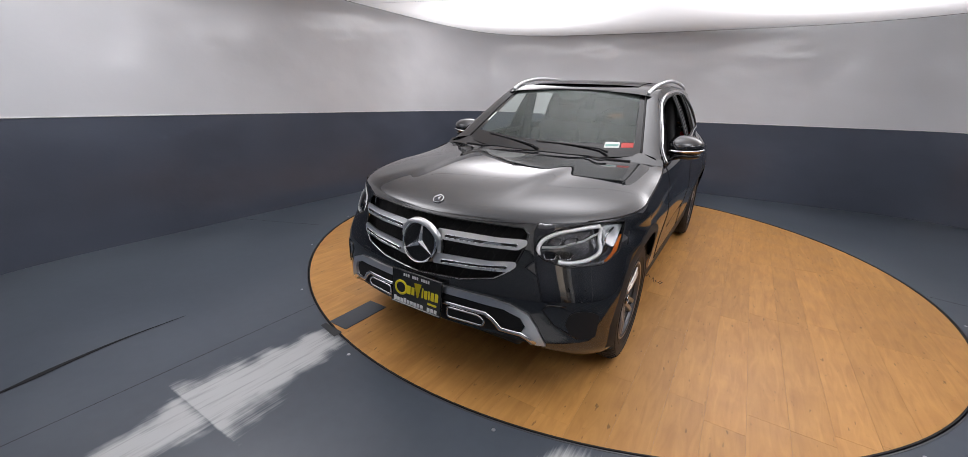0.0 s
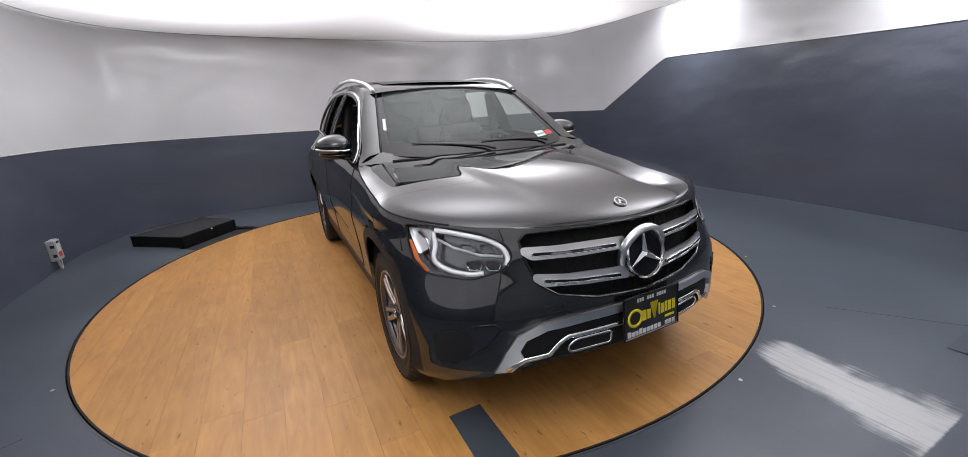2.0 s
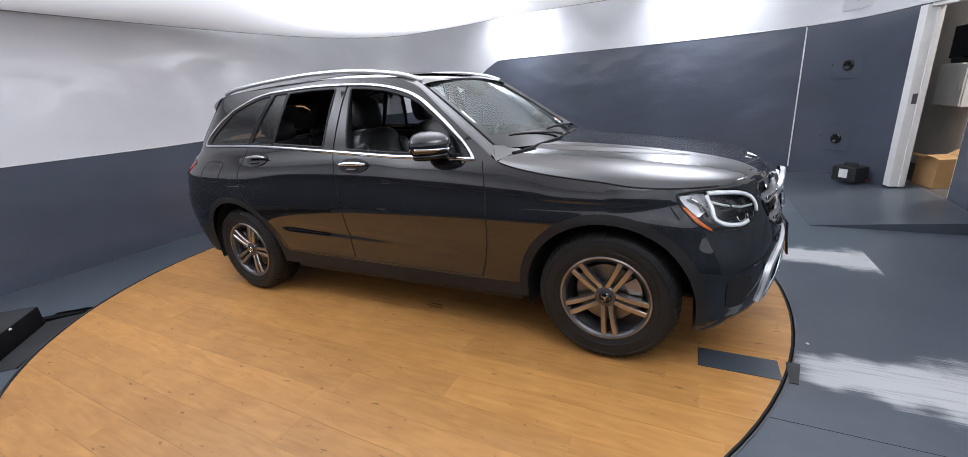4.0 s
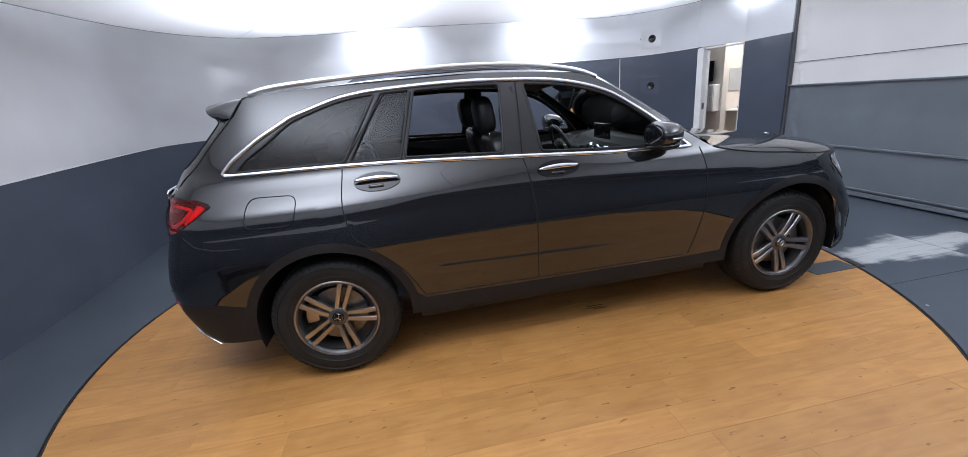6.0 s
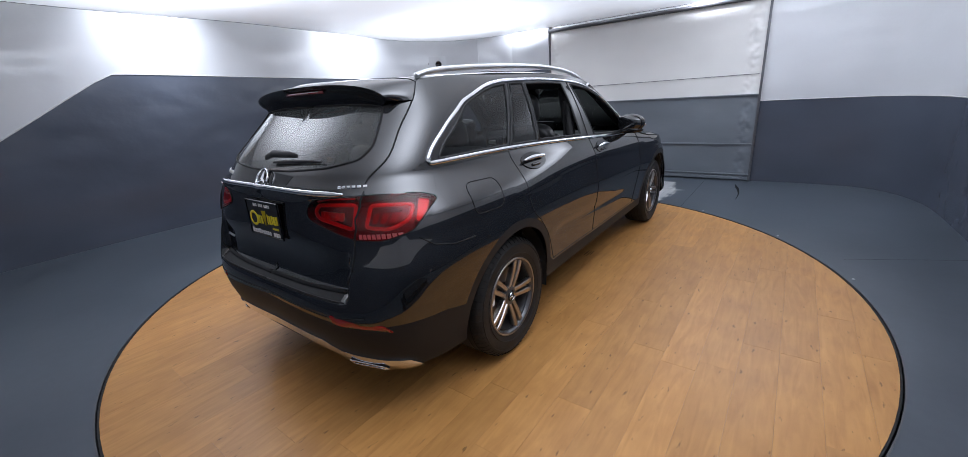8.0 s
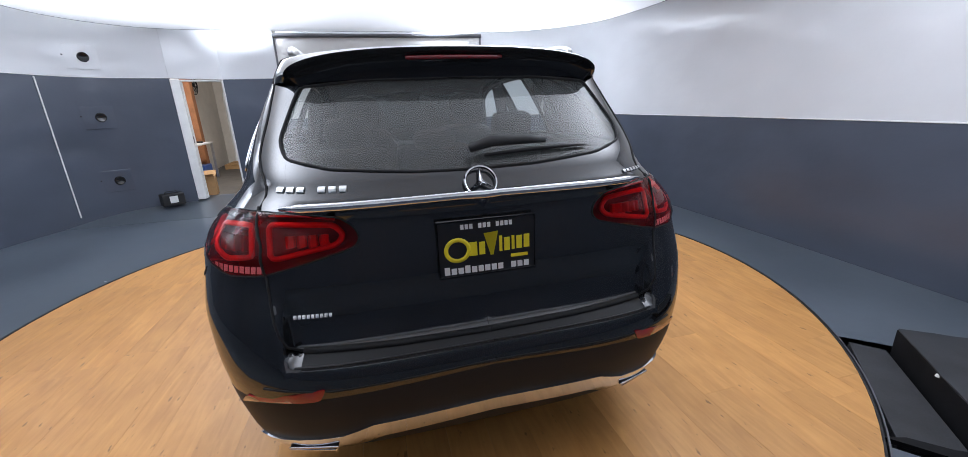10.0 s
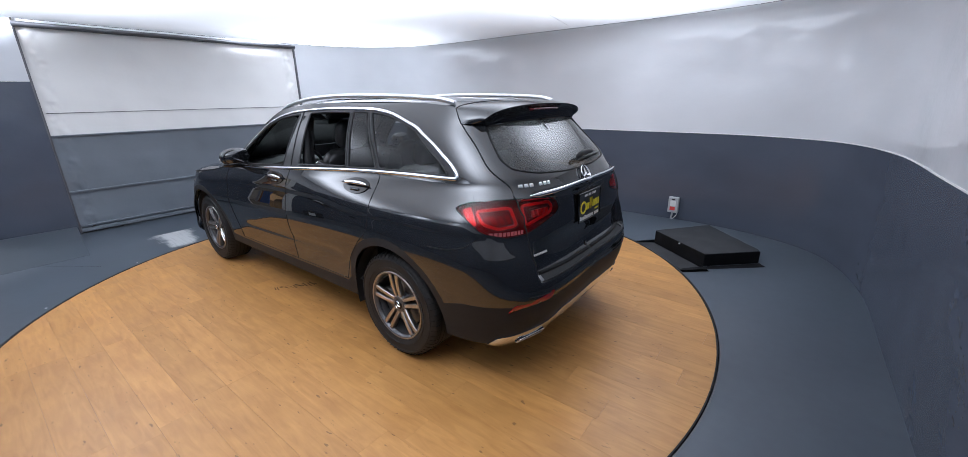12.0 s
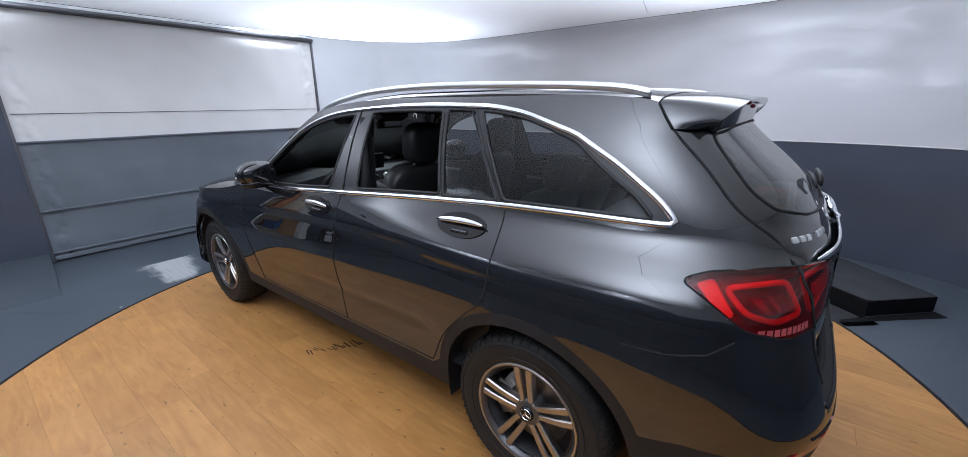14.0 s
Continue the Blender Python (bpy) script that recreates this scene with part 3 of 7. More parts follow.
# doorway
frame_root = tagged(new("door_frame"), "white painted frame of the open doorway", "door frame", kind="structure")
door_m = Matrix.Translation((3.055, -3.685, 0)) @ pose(0, 0, 0, 0, 0, 8.8)
jamb = boxed("jamb", -0.115, 0.0, -0.12, 0.016, PLATFORM_Z, 1.87, M_WHITE_PAINT, frame_root, m=door_m)
boxed("door_stop", -0.128, -0.112, -0.10, -0.06, PLATFORM_Z, 1.86, M_WHITE_PAINT, jamb, m=door_m)
boxed("strike_plate", -0.119, -0.113, -0.055, -0.015, 0.96, 1.06, M_RAIL, jamb, "dark steel strike plate", 0.001, door_m)
boxed("jamb", 2.4525, 2.478, -4.075, -3.962, PLATFORM_Z, 1.868, M_WHITE_PAINT, frame_root)
boxed("head", 0.0, 0.515, -0.10, -0.006, 1.845, 1.868, M_WHITE_PAINT, frame_root, m=Matrix.Translation((2.481, -3.955, 0)) @ pose(0, 0, 0, 0, 0, 28.8))
M_TAN = material("cardboard", (0.42, 0.25, 0.11), 0.8, vary=0.12, bump=0.1)
M_POST = material("brown_timber", (0.33, 0.14, 0.06), 0.6, vary=0.25, bump=0.2)
M_CREAM = material("cream_plaster", (0.68, 0.64, 0.59), 0.8, vary=0.06, bump=0.1)
M_CONC = material("brown_concrete", (0.075, 0.065, 0.055), 0.7, vary=0.25, bump=0.2)
tagged(boxed("store_room_floor", 1.2, 6.0, -8.6, -3.957, 0.0, PLATFORM_Z - 0.004, M_CONC, bevel=0), "brown concrete floor of the store room", "floor", kind="structure")
tagged(boxed("store_room_wall_back", 1.2, 6.0, -8.7, -8.6, 0.0, WALL_TOP, M_CREAM, bevel=0), "cream wall of the store room", "wall", kind="structure")
tagged(boxed("store_room_wall_west", 1.12, 1.2, -8.6, SOUTH - 0.09, 0.0, WALL_TOP, M_CREAM, bevel=0), "cream side wall of the store room", "wall", kind="structure")
tagged(boxed("store_room_wall_east", 6.0, 6.1, -8.6, SOUTH, 0.0, WALL_TOP, M_CREAM, bevel=0), "cream side wall of the store room", "wall", kind="structure")

# ---- turntable ----
tagged(part("floor_ring", lathe(bmesh.new(), [(TABLE_R + 0.017, -0.03), (TABLE_R + 0.017, 0.003), (TABLE_R + 0.024, 0.003), (TABLE_R + 0.024, -0.03)], "z", 160, (TABLE_C[0], TABLE_C[1], 0), True), M_RAIL), "thin steel edge ring round the turntable gap", "ring", kind="structure")
table = tagged(new("turntable"), "round wooden-plank car turntable set flush in the floor", "turntable")
table.location = (TABLE_C[0], TABLE_C[1], 0)
disc = bmesh.new()
lathe(disc, [(0.01, -0.02), (TABLE_R, -0.02), (TABLE_R, -0.13), (0.01, -0.13)], "z", 128)
part("base_disc", disc, M_PIT, table, "dark steel base")
part("rim_band", lathe(bmesh.new(), [(TABLE_R + 0.001, -0.03), (TABLE_R + 0.001, 0.0015), (TABLE_R + 0.009, 0.0015), (TABLE_R + 0.009, -0.03)], "z", 160, closed=True), M_BLACK, table, "black rubber edge band")


def clip_circle(x0, x1, y0, y1, r):
    """The part of a plank rectangle that lies on the disc, as a polygon."""
    poly = [(x0, y0), (x1, y0), (x1, y1), (x0, y1)]
    if all(math.hypot(*p) <= r for p in poly):
        return poly
    out = []
    for i in range(128):
        a, b = 2 * math.pi * i / 128, 2 * math.pi * (i + 1) / 128
        p, q = (r * math.cos(a), r * math.sin(a)), (r * math.cos(b), r * math.sin(b))
        nx, ny = (q[1] - p[1]), -(q[0] - p[0])
        c = nx * p[0] + ny * p[1]
        new_poly = []
        for k in range(len(poly)):
            u, v = poly[k], poly[(k + 1) % len(poly)]
            du, dv = nx * u[0] + ny * u[1] - c, nx * v[0] + ny * v[1] - c
            if du <= 0:
                new_poly.append(u)
            if (du < 0) != (dv < 0) and du != dv:
                s = du / (du - dv)
                new_poly.append((u[0] + (v[0] - u[0]) * s, u[1] + (v[1] - u[1]) * s))
        poly = new_poly
        if len(poly) < 3:
            return []
    return poly


def plank_floor():
    rnd = random.Random(5)
    w, length, gap = 0.178, 1.22, 0.0004
    hole = (-0.795 - TABLE_C[0], -0.635 - TABLE_C[0], -2.24 - TABLE_C[1], -1.885 - TABLE_C[1])
    rows = int(2 * TABLE_R / w) + 2
    for i in range(rows):
        x0 = -TABLE_R - 0.03 + i * w
        y = -TABLE_R - rnd.random() * length
        while y < TABLE_R:
            poly = clip_circle(x0 + gap, x0 + w - gap, y + gap, y + length - gap, TABLE_R)
            y += length
            if len(poly) < 3:
                continue
            z = -0.0006 * rnd.random()
            n = len(poly)
            cx, cy = sum(p[0] for p in poly) / n, sum(p[1] for p in poly) / n
            verts = [(px - cx, py - cy, 0) for px, py in poly] + [(px - cx, py - cy, -0.016) for px, py in poly]
            faces = [tuple(range(n))] + [(k, k + n, (k + 1) % n + n, (k + 1) % n) for k in range(n)]
            ob = mesh_object("plank", verts, faces, M_WOOD, table)
            ob.location = (cx, cy, z)


plank_floor()
hatch = boxed("hatch", -0.795, -0.635, -2.24, -1.885, 0.0005, 0.004, M_PLATFORM, bevel=0.001)
tagged(hatch, "dark grey steel cover plate let into the planks", "cover plate")
hatch2 = prism("hatch", [(-0.80, -2.30), (-0.63, -2.335), (-0.63, -2.275), (-0.80, -2.265)], 0.0005, 0.004, M_PIT)
tagged(hatch2, "small dark steel cover strip at the turntable's edge", "cover plate")

# ---- black ramp by the pit ----
M_RAMP = material("worn_black_carpet", (0.006, 0.006, 0.007), 0.7, vary=0.4, scale=9.0, grain=140.0, bump=0.2, spec=0.2)
M_RAMPTOP = material("worn_ramp_top", (0.030, 0.031, 0.034), 0.6, vary=0.35, scale=5.0, grain=140.0, bump=0.2, spec=0.4)
RAMP = [(-2.36, 2.14), (-2.92, 2.59), (-2.27, 3.17), (-1.866, 2.745)]
ramp = tagged(prism("ramp_block", RAMP, -0.05, 0.122, M_RAMP, bevel=0.004), "black loading ramp block beside the pit", "ramp")
rnd = random.Random(11)
lip = []
for a, b in zip(RAMP, RAMP[1:] + RAMP[:1]):
    for k in range(14):
        t, j = (k + 0.3 * rnd.random()) / 14, 0.004 + 0.008 * (rnd.random() > 0.8)
        n = Vector((b[1] - a[1], a[0] - b[0])).normalized()
        lip.append((a[0] + (b[0] - a[0]) * t + n.x * j * rnd.uniform(-0.7, 0.7), a[1] + (b[1] - a[1]) * t + n.y * j * rnd.uniform(-0.7, 0.7)))
prism("ramp_cover", lip, 0.1225, 0.129, M_RAMPTOP, ramp, "worn dark cover sheet with ragged edges")
tagged(prism("ramp_plate", [(-2.235, 2.01), (-2.34, 2.13), (-1.86, 2.715), (-1.66, 2.60)], -0.14, -0.010, M_RAMPTOP, bevel=0.003), "worn dark steel plate in front of the ramp", "steel plate")
# a flat black sheet paints the shadowed pit gap beside the ramp
tagged(prism("pit_gap_sheet", [(-1.62, 2.575), (-2.19, 3.235), (-2.262, 3.178), (-1.858, 2.752), (-1.70, 2.60)], -0.02, 0.0025, M_RAMP), "flat black sheet standing in for the shadowed pit gap along the foot of the ramp", "skirt")
part("ramp_stud", lathe(bmesh.new(), [(0.0, 0.012), (0.011, 0.010), (0.014, 0.0), (0.0, -0.004)], "z", 12, (-2.102, 2.462, 0.108)), M_WHITE_PAINT, ramp, "small white stud")

# ================= the car =================
M_PAINT = material("graphite_metallic_paint", (0.0195, 0.0213, 0.0245), 0.5, 0.8, coat=1.0, vary=0.03, scale=3.0, grain=900.0, spec=0.2, coat_rough=0.003, coat_ior=1.85)
M_PAINT.node_tree.nodes["Principled BSDF"].inputs["Specular Tint"].default_value = (0.12, 0.12, 0.12, 1)
M_CLAD = material("dark_grey_cladding", (0.020, 0.020, 0.021), 0.55, vary=0.1, grain=200, bump=0.05, spec=0.25)
M_CHROME = material("bright_chrome", (0.82, 0.83, 0.85), 0.08, 1.0, vary=0.02)
M_SATIN = material("satin_silver", (0.78, 0.79, 0.80), 0.33, 1.0, vary=0.03)
M_GLOSSBLACK = material("gloss_black_plastic", (0.008, 0.008, 0.009), 0.08, vary=0.05)
M_TRIMBLACK = material("black_grained_trim", (0.012, 0.012, 0.013), 0.55, vary=0.15, grain=300, bump=0.1)
M_TYRE = material("tyre_rubber", (0.017, 0.017, 0.017), 0.55, vary=0.3, scale=10, bump=0.1, spec=0.35)
M_RIM = material("machined_alloy", (0.44, 0.42, 0.405), 0.32, 1.0, vary=0.08, scale=20)
M_RIMDARK = material("grey_alloy_paint", (0.13, 0.13, 0.135), 0.4, 0.8, vary=0.1)
M_DISC = material("brake_iron", (0.25, 0.24, 0.23), 0.4, 1.0, vary=0.15, scale=30)
M_TINT = glass_material("privacy_glass", (0.28, 0.30, 0.30, 1), 1.42, 0.06, (0.16, 0.17, 0.18, 1))
M_GLASS = glass_material("clear_glass", (0.84, 0.93, 0.89, 1), 1.42, 0.07, (0.42, 0.55, 0.5, 1))
M_BACKGLASS = glass_material("tinted_rear_glass", (0.46, 0.50, 0.49, 1), 1.5, 0.10)
M_LEATHER = material("black_leather", (0.02, 0.02, 0.021), 0.42, vary=0.15, grain=180, bump=0.2)
M_LAMPRED = material("red_lamp_plastic", (0.30, 0.006, 0.010), 0.12, coat=1.0, vary=0.1)
M_LAMPDARK = material("dark_red_lamp_plastic", (0.16, 0.006, 0.010), 0.12, coat=1.0, vary=0.1)
M_REDGLOW = material("bright_red_lens", (0.85, 0.02, 0.025), 0.3, vary=0.1)
M_AMBER = material("amber_reflector", (0.75, 0.17, 0.015), 0.15, coat=1.0, vary=0.1)
M_WHITELENS = material("frosted_white_lens", (0.88, 0.89, 0.9), 0.25, coat=0.5, vary=0.03)
M_LAMPBODY = material("lamp_housing", (0.2, 0.2, 0.21), 0.2, 0.85, vary=0.1)

M_PILLAR = material("satin_black_pillar", (0.022, 0.022, 0.024), 0.3, vary=0.05)
AXLE = 1.4365
YA, YB = -1.42, 1.50

hw_mid = spline([(0.18, 0.78), (0.26, 0.865), (0.32, 0.882), (0.42, 0.891), (0.50, 0.899), (0.56, 0.9065), (0.63, 0.917), (0.68, 0.9245), (0.72, 0.930), (0.75, 0.9335), (0.775, 0.935), (0.79, 0.9345), (0.82, 0.9315), (0.86, 0.926), (0.90, 0.9205), (0.93, 0.917), (0.945, 0.9165), (0.97, 0.9182), (0.985, 0.9175),
                 (1.0, 0.914), (1.04, 0.901), (1.08, 0.886), (1.13, 0.866), (1.20, 0.842), (1.30, 0.80), (1.40, 0.752), (1.48, 0.706), (1.54, 0.668), (1.58, 0.641), (1.605, 0.62), (1.64, 0.58)])
y_front = spline([(0.16, -2.08), (0.24, -2.18), (0.30, -2.23), (0.38, -2.255), (0.47, -2.265), (0.56, -2.268), (0.66, -2.25), (0.76, -2.225), (0.85, -2.195), (0.90, -2.165), (0.95, -2.11), (1.05, -1.95), (1.2, -1.9)])
y_rear = spline([(0.18, 2.16), (0.26, 2.26), (0.33, 2.315), (0.42, 2.355), (0.52, 2.38), (0.60, 2.385), (0.655, 2.375), (0.675, 2.345), (0.70, 2.305), (0.80, 2.295), (0.90, 2.305), (1.0, 2.30), (1.08, 2.295), (1.105, 2.31), (1.125, 2.285), (1.20, 2.235), (1.30, 2.135), (1.40, 2.018), (1.46, 1.955), (1.50, 1.925), (1.55, 1.90), (1.60, 1.88), (1.64, 1.87)])
y_corner = spline([(0.18, 2.16), (0.26, 2.26), (0.33, 2.315), (0.42, 2.355), (0.52, 2.38), (0.60, 2.385), (0.655, 2.378), (0.70, 2.366), (0.80, 2.335), (0.88, 2.312), (0.95, 2.304), (1.0, 2.30), (1.08, 2.295)])
n_front = spline([(0.2, 5.0), (0.4, 6.0), (0.55, 6.6), (0.68, 5.6), (0.78, 5.0), (0.85, 4.6), (0.9, 4.3), (1.2, 4.2)])
front_bow = spline([(0.1, 0.30), (0.55, 0.33), (0.65, 0.34), (0.75, 0.36), (0.85, 0.34), (0.9, 0.28), (1.0, 0.2), (1.3, 0.2)])
front_width = spline([(0.1, 0.09), (0.3, 0.08), (0.4, 0.055), (0.5, 0.034), (0.6, 0.014), (0.7, -0.006), (0.8, -0.02), (0.85, -0.035), (0.9, -0.052), (0.96, -0.055), (1.03, -0.03), (1.2, 0.0)])
n_rear = spline([(0.2, 4.2), (0.6, 4.4), (0.85, 4.3), (1.0, 3.95), (1.09, 3.8), (1.15, 3.7), (1.3, 3.8), (1.46, 4.2), (1.52, 4.6), (1.6, 4.6)])


def sm(t):
    t = max(0.0, min(1.0, t))
    return t * t * (3 - 2 * t)


crease_rise = spline([(-2.5, -0.10), (-1.15, -0.068), (-0.5, -0.025), (0.14, 0.010), (0.6, 0.018), (1.1, 0.010), (2.4, 0.0)])


def half_width(y, z):
    crease = z - crease_rise(y) * sm((z - 0.74) / 0.18) * sm((1.22 - z) / 0.16)
    w = hw_mid(crease)
    w += 0.005 * math.exp(-((crease - 0.946) / 0.022) ** 2) * max(sm((y - 0.70) / 0.4), sm((-0.95 - y) / 0.3))
    for a in (-AXLE, AXLE):
        w += 0.016 * math.exp(-((y - a) / 0.42) ** 2) * sm((z - 0.35) / 0.2) * sm((1.02 - z) / 0.14)
    w *= 1 - (0.104 - 0.032 * sm((z - 1.1) / 0.45)) * sm((y - 0.1) / 1.9) * sm((z - 0.98) / 0.2)
    w -= 0.0075 * math.exp(-((z - 0.578 - 0.035 * y) / 0.030) ** 2) * sm((y + 0.80) / 0.9) * sm((1.0 - y) / 0.2)
    w *= 1 - 0.045 * sm((0.35 - y) / 0.65) * sm((z - 1.18) / 0.32)
    w *= 1 - 0.02 * sm((-0.3 - y) / 1.2) * sm((z - 0.98) / 0.2)
    w *= 1 - 0.055 * sm((-0.05 - y) / 0.6) * sm((z - 1.04) / 0.14)
    return w


UF, UR = YA - 0.8 * math.pi / 2, YB + 0.8 * math.pi / 2


def skin(u, z):
    """Point of the car's skin for a place u along its outline and a height z, on the side of negative x."""
    if u < YA:
        phi, n, y0, y1 = min((YA - u) / 0.8, math.pi / 2), n_front(z), YA, y_front(z)
    elif u > YB:
        phi, n, y0, y1 = min((u - YB) / 0.8, math.pi / 2), n_rear(z), YB, y_rear(z)
    else:
        return Vector((-half_width(u, z), u, z))
    c, s = max(0.0, math.cos(phi)), math.sin(phi)
    k = (c ** n + s ** n) ** (1 / n)
    if u > YB and 0.6 < z < 0.98:
        # the tailgate lies recessed between the bumper's upswept corners
        y1 += (y_corner(z) - y1) * (1 - sm((0.645 - half_width(YB, z) * c / k) / 0.04))
    if u < YA:
        # the nose is bowed in plan, with a tight corner before the wheel
        y1 += front_bow(z) * (half_width(-1.9, z) * c / k) ** 2
    y = y0 + (y1 - y0) * s / k
    d = abs(y - y0)
    w = half_width(y0 + (y - y0) * (1 - 0.4 * sm(d / 0.5)), z)
    if u < YA:
        w += front_width(z) * sm((d - 0.05) / 0.4)
    return Vector((-w * c / k, y, z))


def u_at(kind, v, z):
    """Outline place for a given x at the front ('f') or rear ('r'), or a given y on the side ('s')."""
    v = abs(v) if kind in "fr" else v
    if kind == "s" and YA <= v <= YB:
        return v
    front = kind == "f" or (kind == "s" and v < 0)
    lo, hi = (UF, YA) if front else (YB, UR)
    for _ in range(40):
        mid = (lo + hi) / 2
        p = skin(mid, z)
        if kind == "s":
            lo, hi = (mid, hi) if p.y < v else (lo, mid)
        elif front:
            lo, hi = (mid, hi) if -p.x < v else (lo, mid)
        else:
            lo, hi = (mid, hi) if -p.x > v else (lo, mid)
    return (lo + hi) / 2


def chart(points):
    """Outline points ('f' x z / 'r' x z / 's' y z) as places on the skin's chart."""
    return [(u_at(k, v, z), z) for k, v, z in points]


def skin_normal(u, z):
    e = 0.004
    a = skin(max(UF, u - e), z), skin(min(UR, u + e), z)
    b = skin(u, z - e), skin(u, z + e)
    n = (a[1] - a[0]).cross(b[1] - b[0])
    n = -n if n.x > 0.0 and abs(n.x) > 0.3 else n
    c = skin(u, z)
    if n.dot(Vector((c.x, c.y * 0.5, 0.0))) < 0:
        n = -n
    return n.normalized() if n.length > 1e-9 else Vector((0, 1 if u > 0 else -1, 0))


def dense(poly, step=0.03, closed=True):
    out = []
    for i in range(len(poly) if closed else len(poly) - 1):
        a, b = poly[i], poly[(i + 1) % len(poly)]
        k = max(1, int(math.dist(a, b) / step))
        out += [tuple(p + (q - p) * j / k for p, q in zip(a, b)) for j in range(k)]
    if not closed:
        out.append(tuple(poly[-1]))
    return out


def rounded(poly, r=0.02, steps=4):
    """Closed polygon with its corners rounded."""
    out, n = [], len(poly)
    for i in range(n):
        p, a, b = Vector(poly[i]), Vector(poly[i - 1]), Vector(poly[(i + 1) % n])
        ka, kb = min(r, (a - p).length * 0.45), min(r, (b - p).length * 0.45)
        s, e = p + (a - p).normalized() * ka, p + (b - p).normalized() * kb
        for k in range(steps + 1):
            t = k / steps
            out.append(tuple(s * (1 - t) ** 2 + p * 2 * t * (1 - t) + e * t * t))
    return out


car = tagged(new("car"), "graphite-grey metallic sport utility car with chrome trim on the turntable", "car")

# --- outlines on the chart ---
ARCH_R = 0.418


def arch(y0, r, z0, z1=None, flat=1.0):
    """Points of a wheel-arch opening from front foot to rear foot."""
    pts = []
    a0 = math.asin(max(-1, min(1, (z0 - 0.355) / r)))
    for k in range(25):
        a = math.pi - a0 + (2 * a0 - math.pi) * k / 24
        pts.append((y0 + r * math.cos(a), 0.355 + r * math.sin(a)))
    return pts


def arch_c(y0, r, z0):
    return [(u_at("s", y, z), z) for y, z in arch(y0, r, z0)]


# bottom edge from front centre to rear centre, up over the wheel arches
bottom = dense([(UF, 0.365), (u_at("f", 0.5, 0.355), 0.355), (u_at("f", 0.68, 0.30), 0.30), (u_at("f", 0.82, 0.245), 0.245), (u_at("s", -1.87, 0.232), 0.232)], 0.05, False)
bottom += arch_c(-AXLE, ARCH_R, 0.30) + dense([(-0.98, 0.30), (0.98, 0.30)], 0.05, False) + arch_c(AXLE, ARCH_R, 0.30)
bottom += dense([(u_at("s", 1.86, 0.30), 0.30), (u_at("r", 0.6, 0.27), 0.27), (UR, 0.27)], 0.05, False)
hood_rim = spline([(-3.0, 0.895), (UF, 0.895), (u_at("f", 0.45, 0.9), 0.905), (-1.95, 0.925), (-1.7, 0.94), (-1.5, 0.958), (-1.2, 0.99), (-1.0, 1.025), (-0.88, 1.06), (-0.80, 1.11), (-0.5, 1.33), (-0.25, 1.505), (-0.1, 1.552), (0.2, 1.582), (0.6, 1.602), (1.0, 1.604), (1.4, 1.596), (1.7, 1.586), (1.9, 1.574), (2.02, 1.545), (2.12, 1.51), (2.22, 1.489), (2.4, 1.487), (UR, 1.487)])
top = [(UF + (UR - UF) * i / 180, hood_rim(UF + (UR - UF) * i / 180)) for i in range(181)]
SHELL = dense(bottom + top[::-1], 0.05)
# glass area, front and rear door panes, quarter glass
ROOF_LINE = [(-0.735, 1.075), (-0.60, 1.205), (-0.45, 1.325), (-0.27, 1.44), (-0.02, 1.512), (0.28, 1.545), (0.65, 1.560), (1.0, 1.556), (1.13, 1.548), (1.26, 1.528), (1.40, 1.487), (1.53, 1.440), (1.65, 1.376), (1.75, 1.312), (1.82, 1.262), (1.868, 1.212)]
DLO = smooth_line(chart([("s", y, z) for y, z in ROOF_LINE]), 4) + smooth_line(chart([("s", 1.860, 1.197), ("s", 1.30, 1.188), ("s", 0.85, 1.17), ("s", 0.3, 1.136), ("s", -0.2, 1.10)]), 3)


def below_dlo(y):
    """Height of the window sill line."""
    return spline([(-0.75, 1.07), (-0.2, 1.10), (0.3, 1.136), (0.85, 1.17), (1.3, 1.188), (1.87, 1.195)])(y)


def over_dlo(y):
    return spline(ROOF_LINE)(y)


def pane(ys_bottom, ys_top, inset):
    """Window outline between two slanted uprights, kept inside the glass area."""
    (yb0, yb1), (yt0, yt1) = ys_bottom, ys_top
    pts = []
    for k in range(13):
        y = yb0 + (yb1 - yb0) * k / 12
        pts.append((y, below_dlo(y) + inset))
    for k in range(13):
        y = yt1 + (yt0 - yt1) * k / 12
        pts.append((y, max(over_dlo(y) - inset, below_dlo(y) + inset + 0.01)))
    return rounded(pts, 0.02, 3)


WIN_FRONT = pane((-0.66, 0.185), (-0.60, 0.225), 0.022)
WIN_REAR = pane((0.40, 0.935), (0.36, 0.84), 0.022)
WIN_FIXED = pane((0.955, 1.225), (0.86, 1.02), 0.016)
WIN_QUARTER = pane((1.255, 1.825), (1.05, 1.78), 0.016)
BACKLIGHT = rounded(dense([(UR + 0.05, 1.482), (u_at("r", 0.30, 1.480), 1.480), (u_at("r", 0.53, 1.462), 1.462), (u_at("r", 0.592, 1.30), 1.30), (u_at("r", 0.572, 1.248), 1.248), (u_at("r", 0.44, 1.218), 1.218), (u_at("r", 0.2, 1.20), 1.20), (UR + 0.05, 1.195)], 0.08), 0.02, 2)
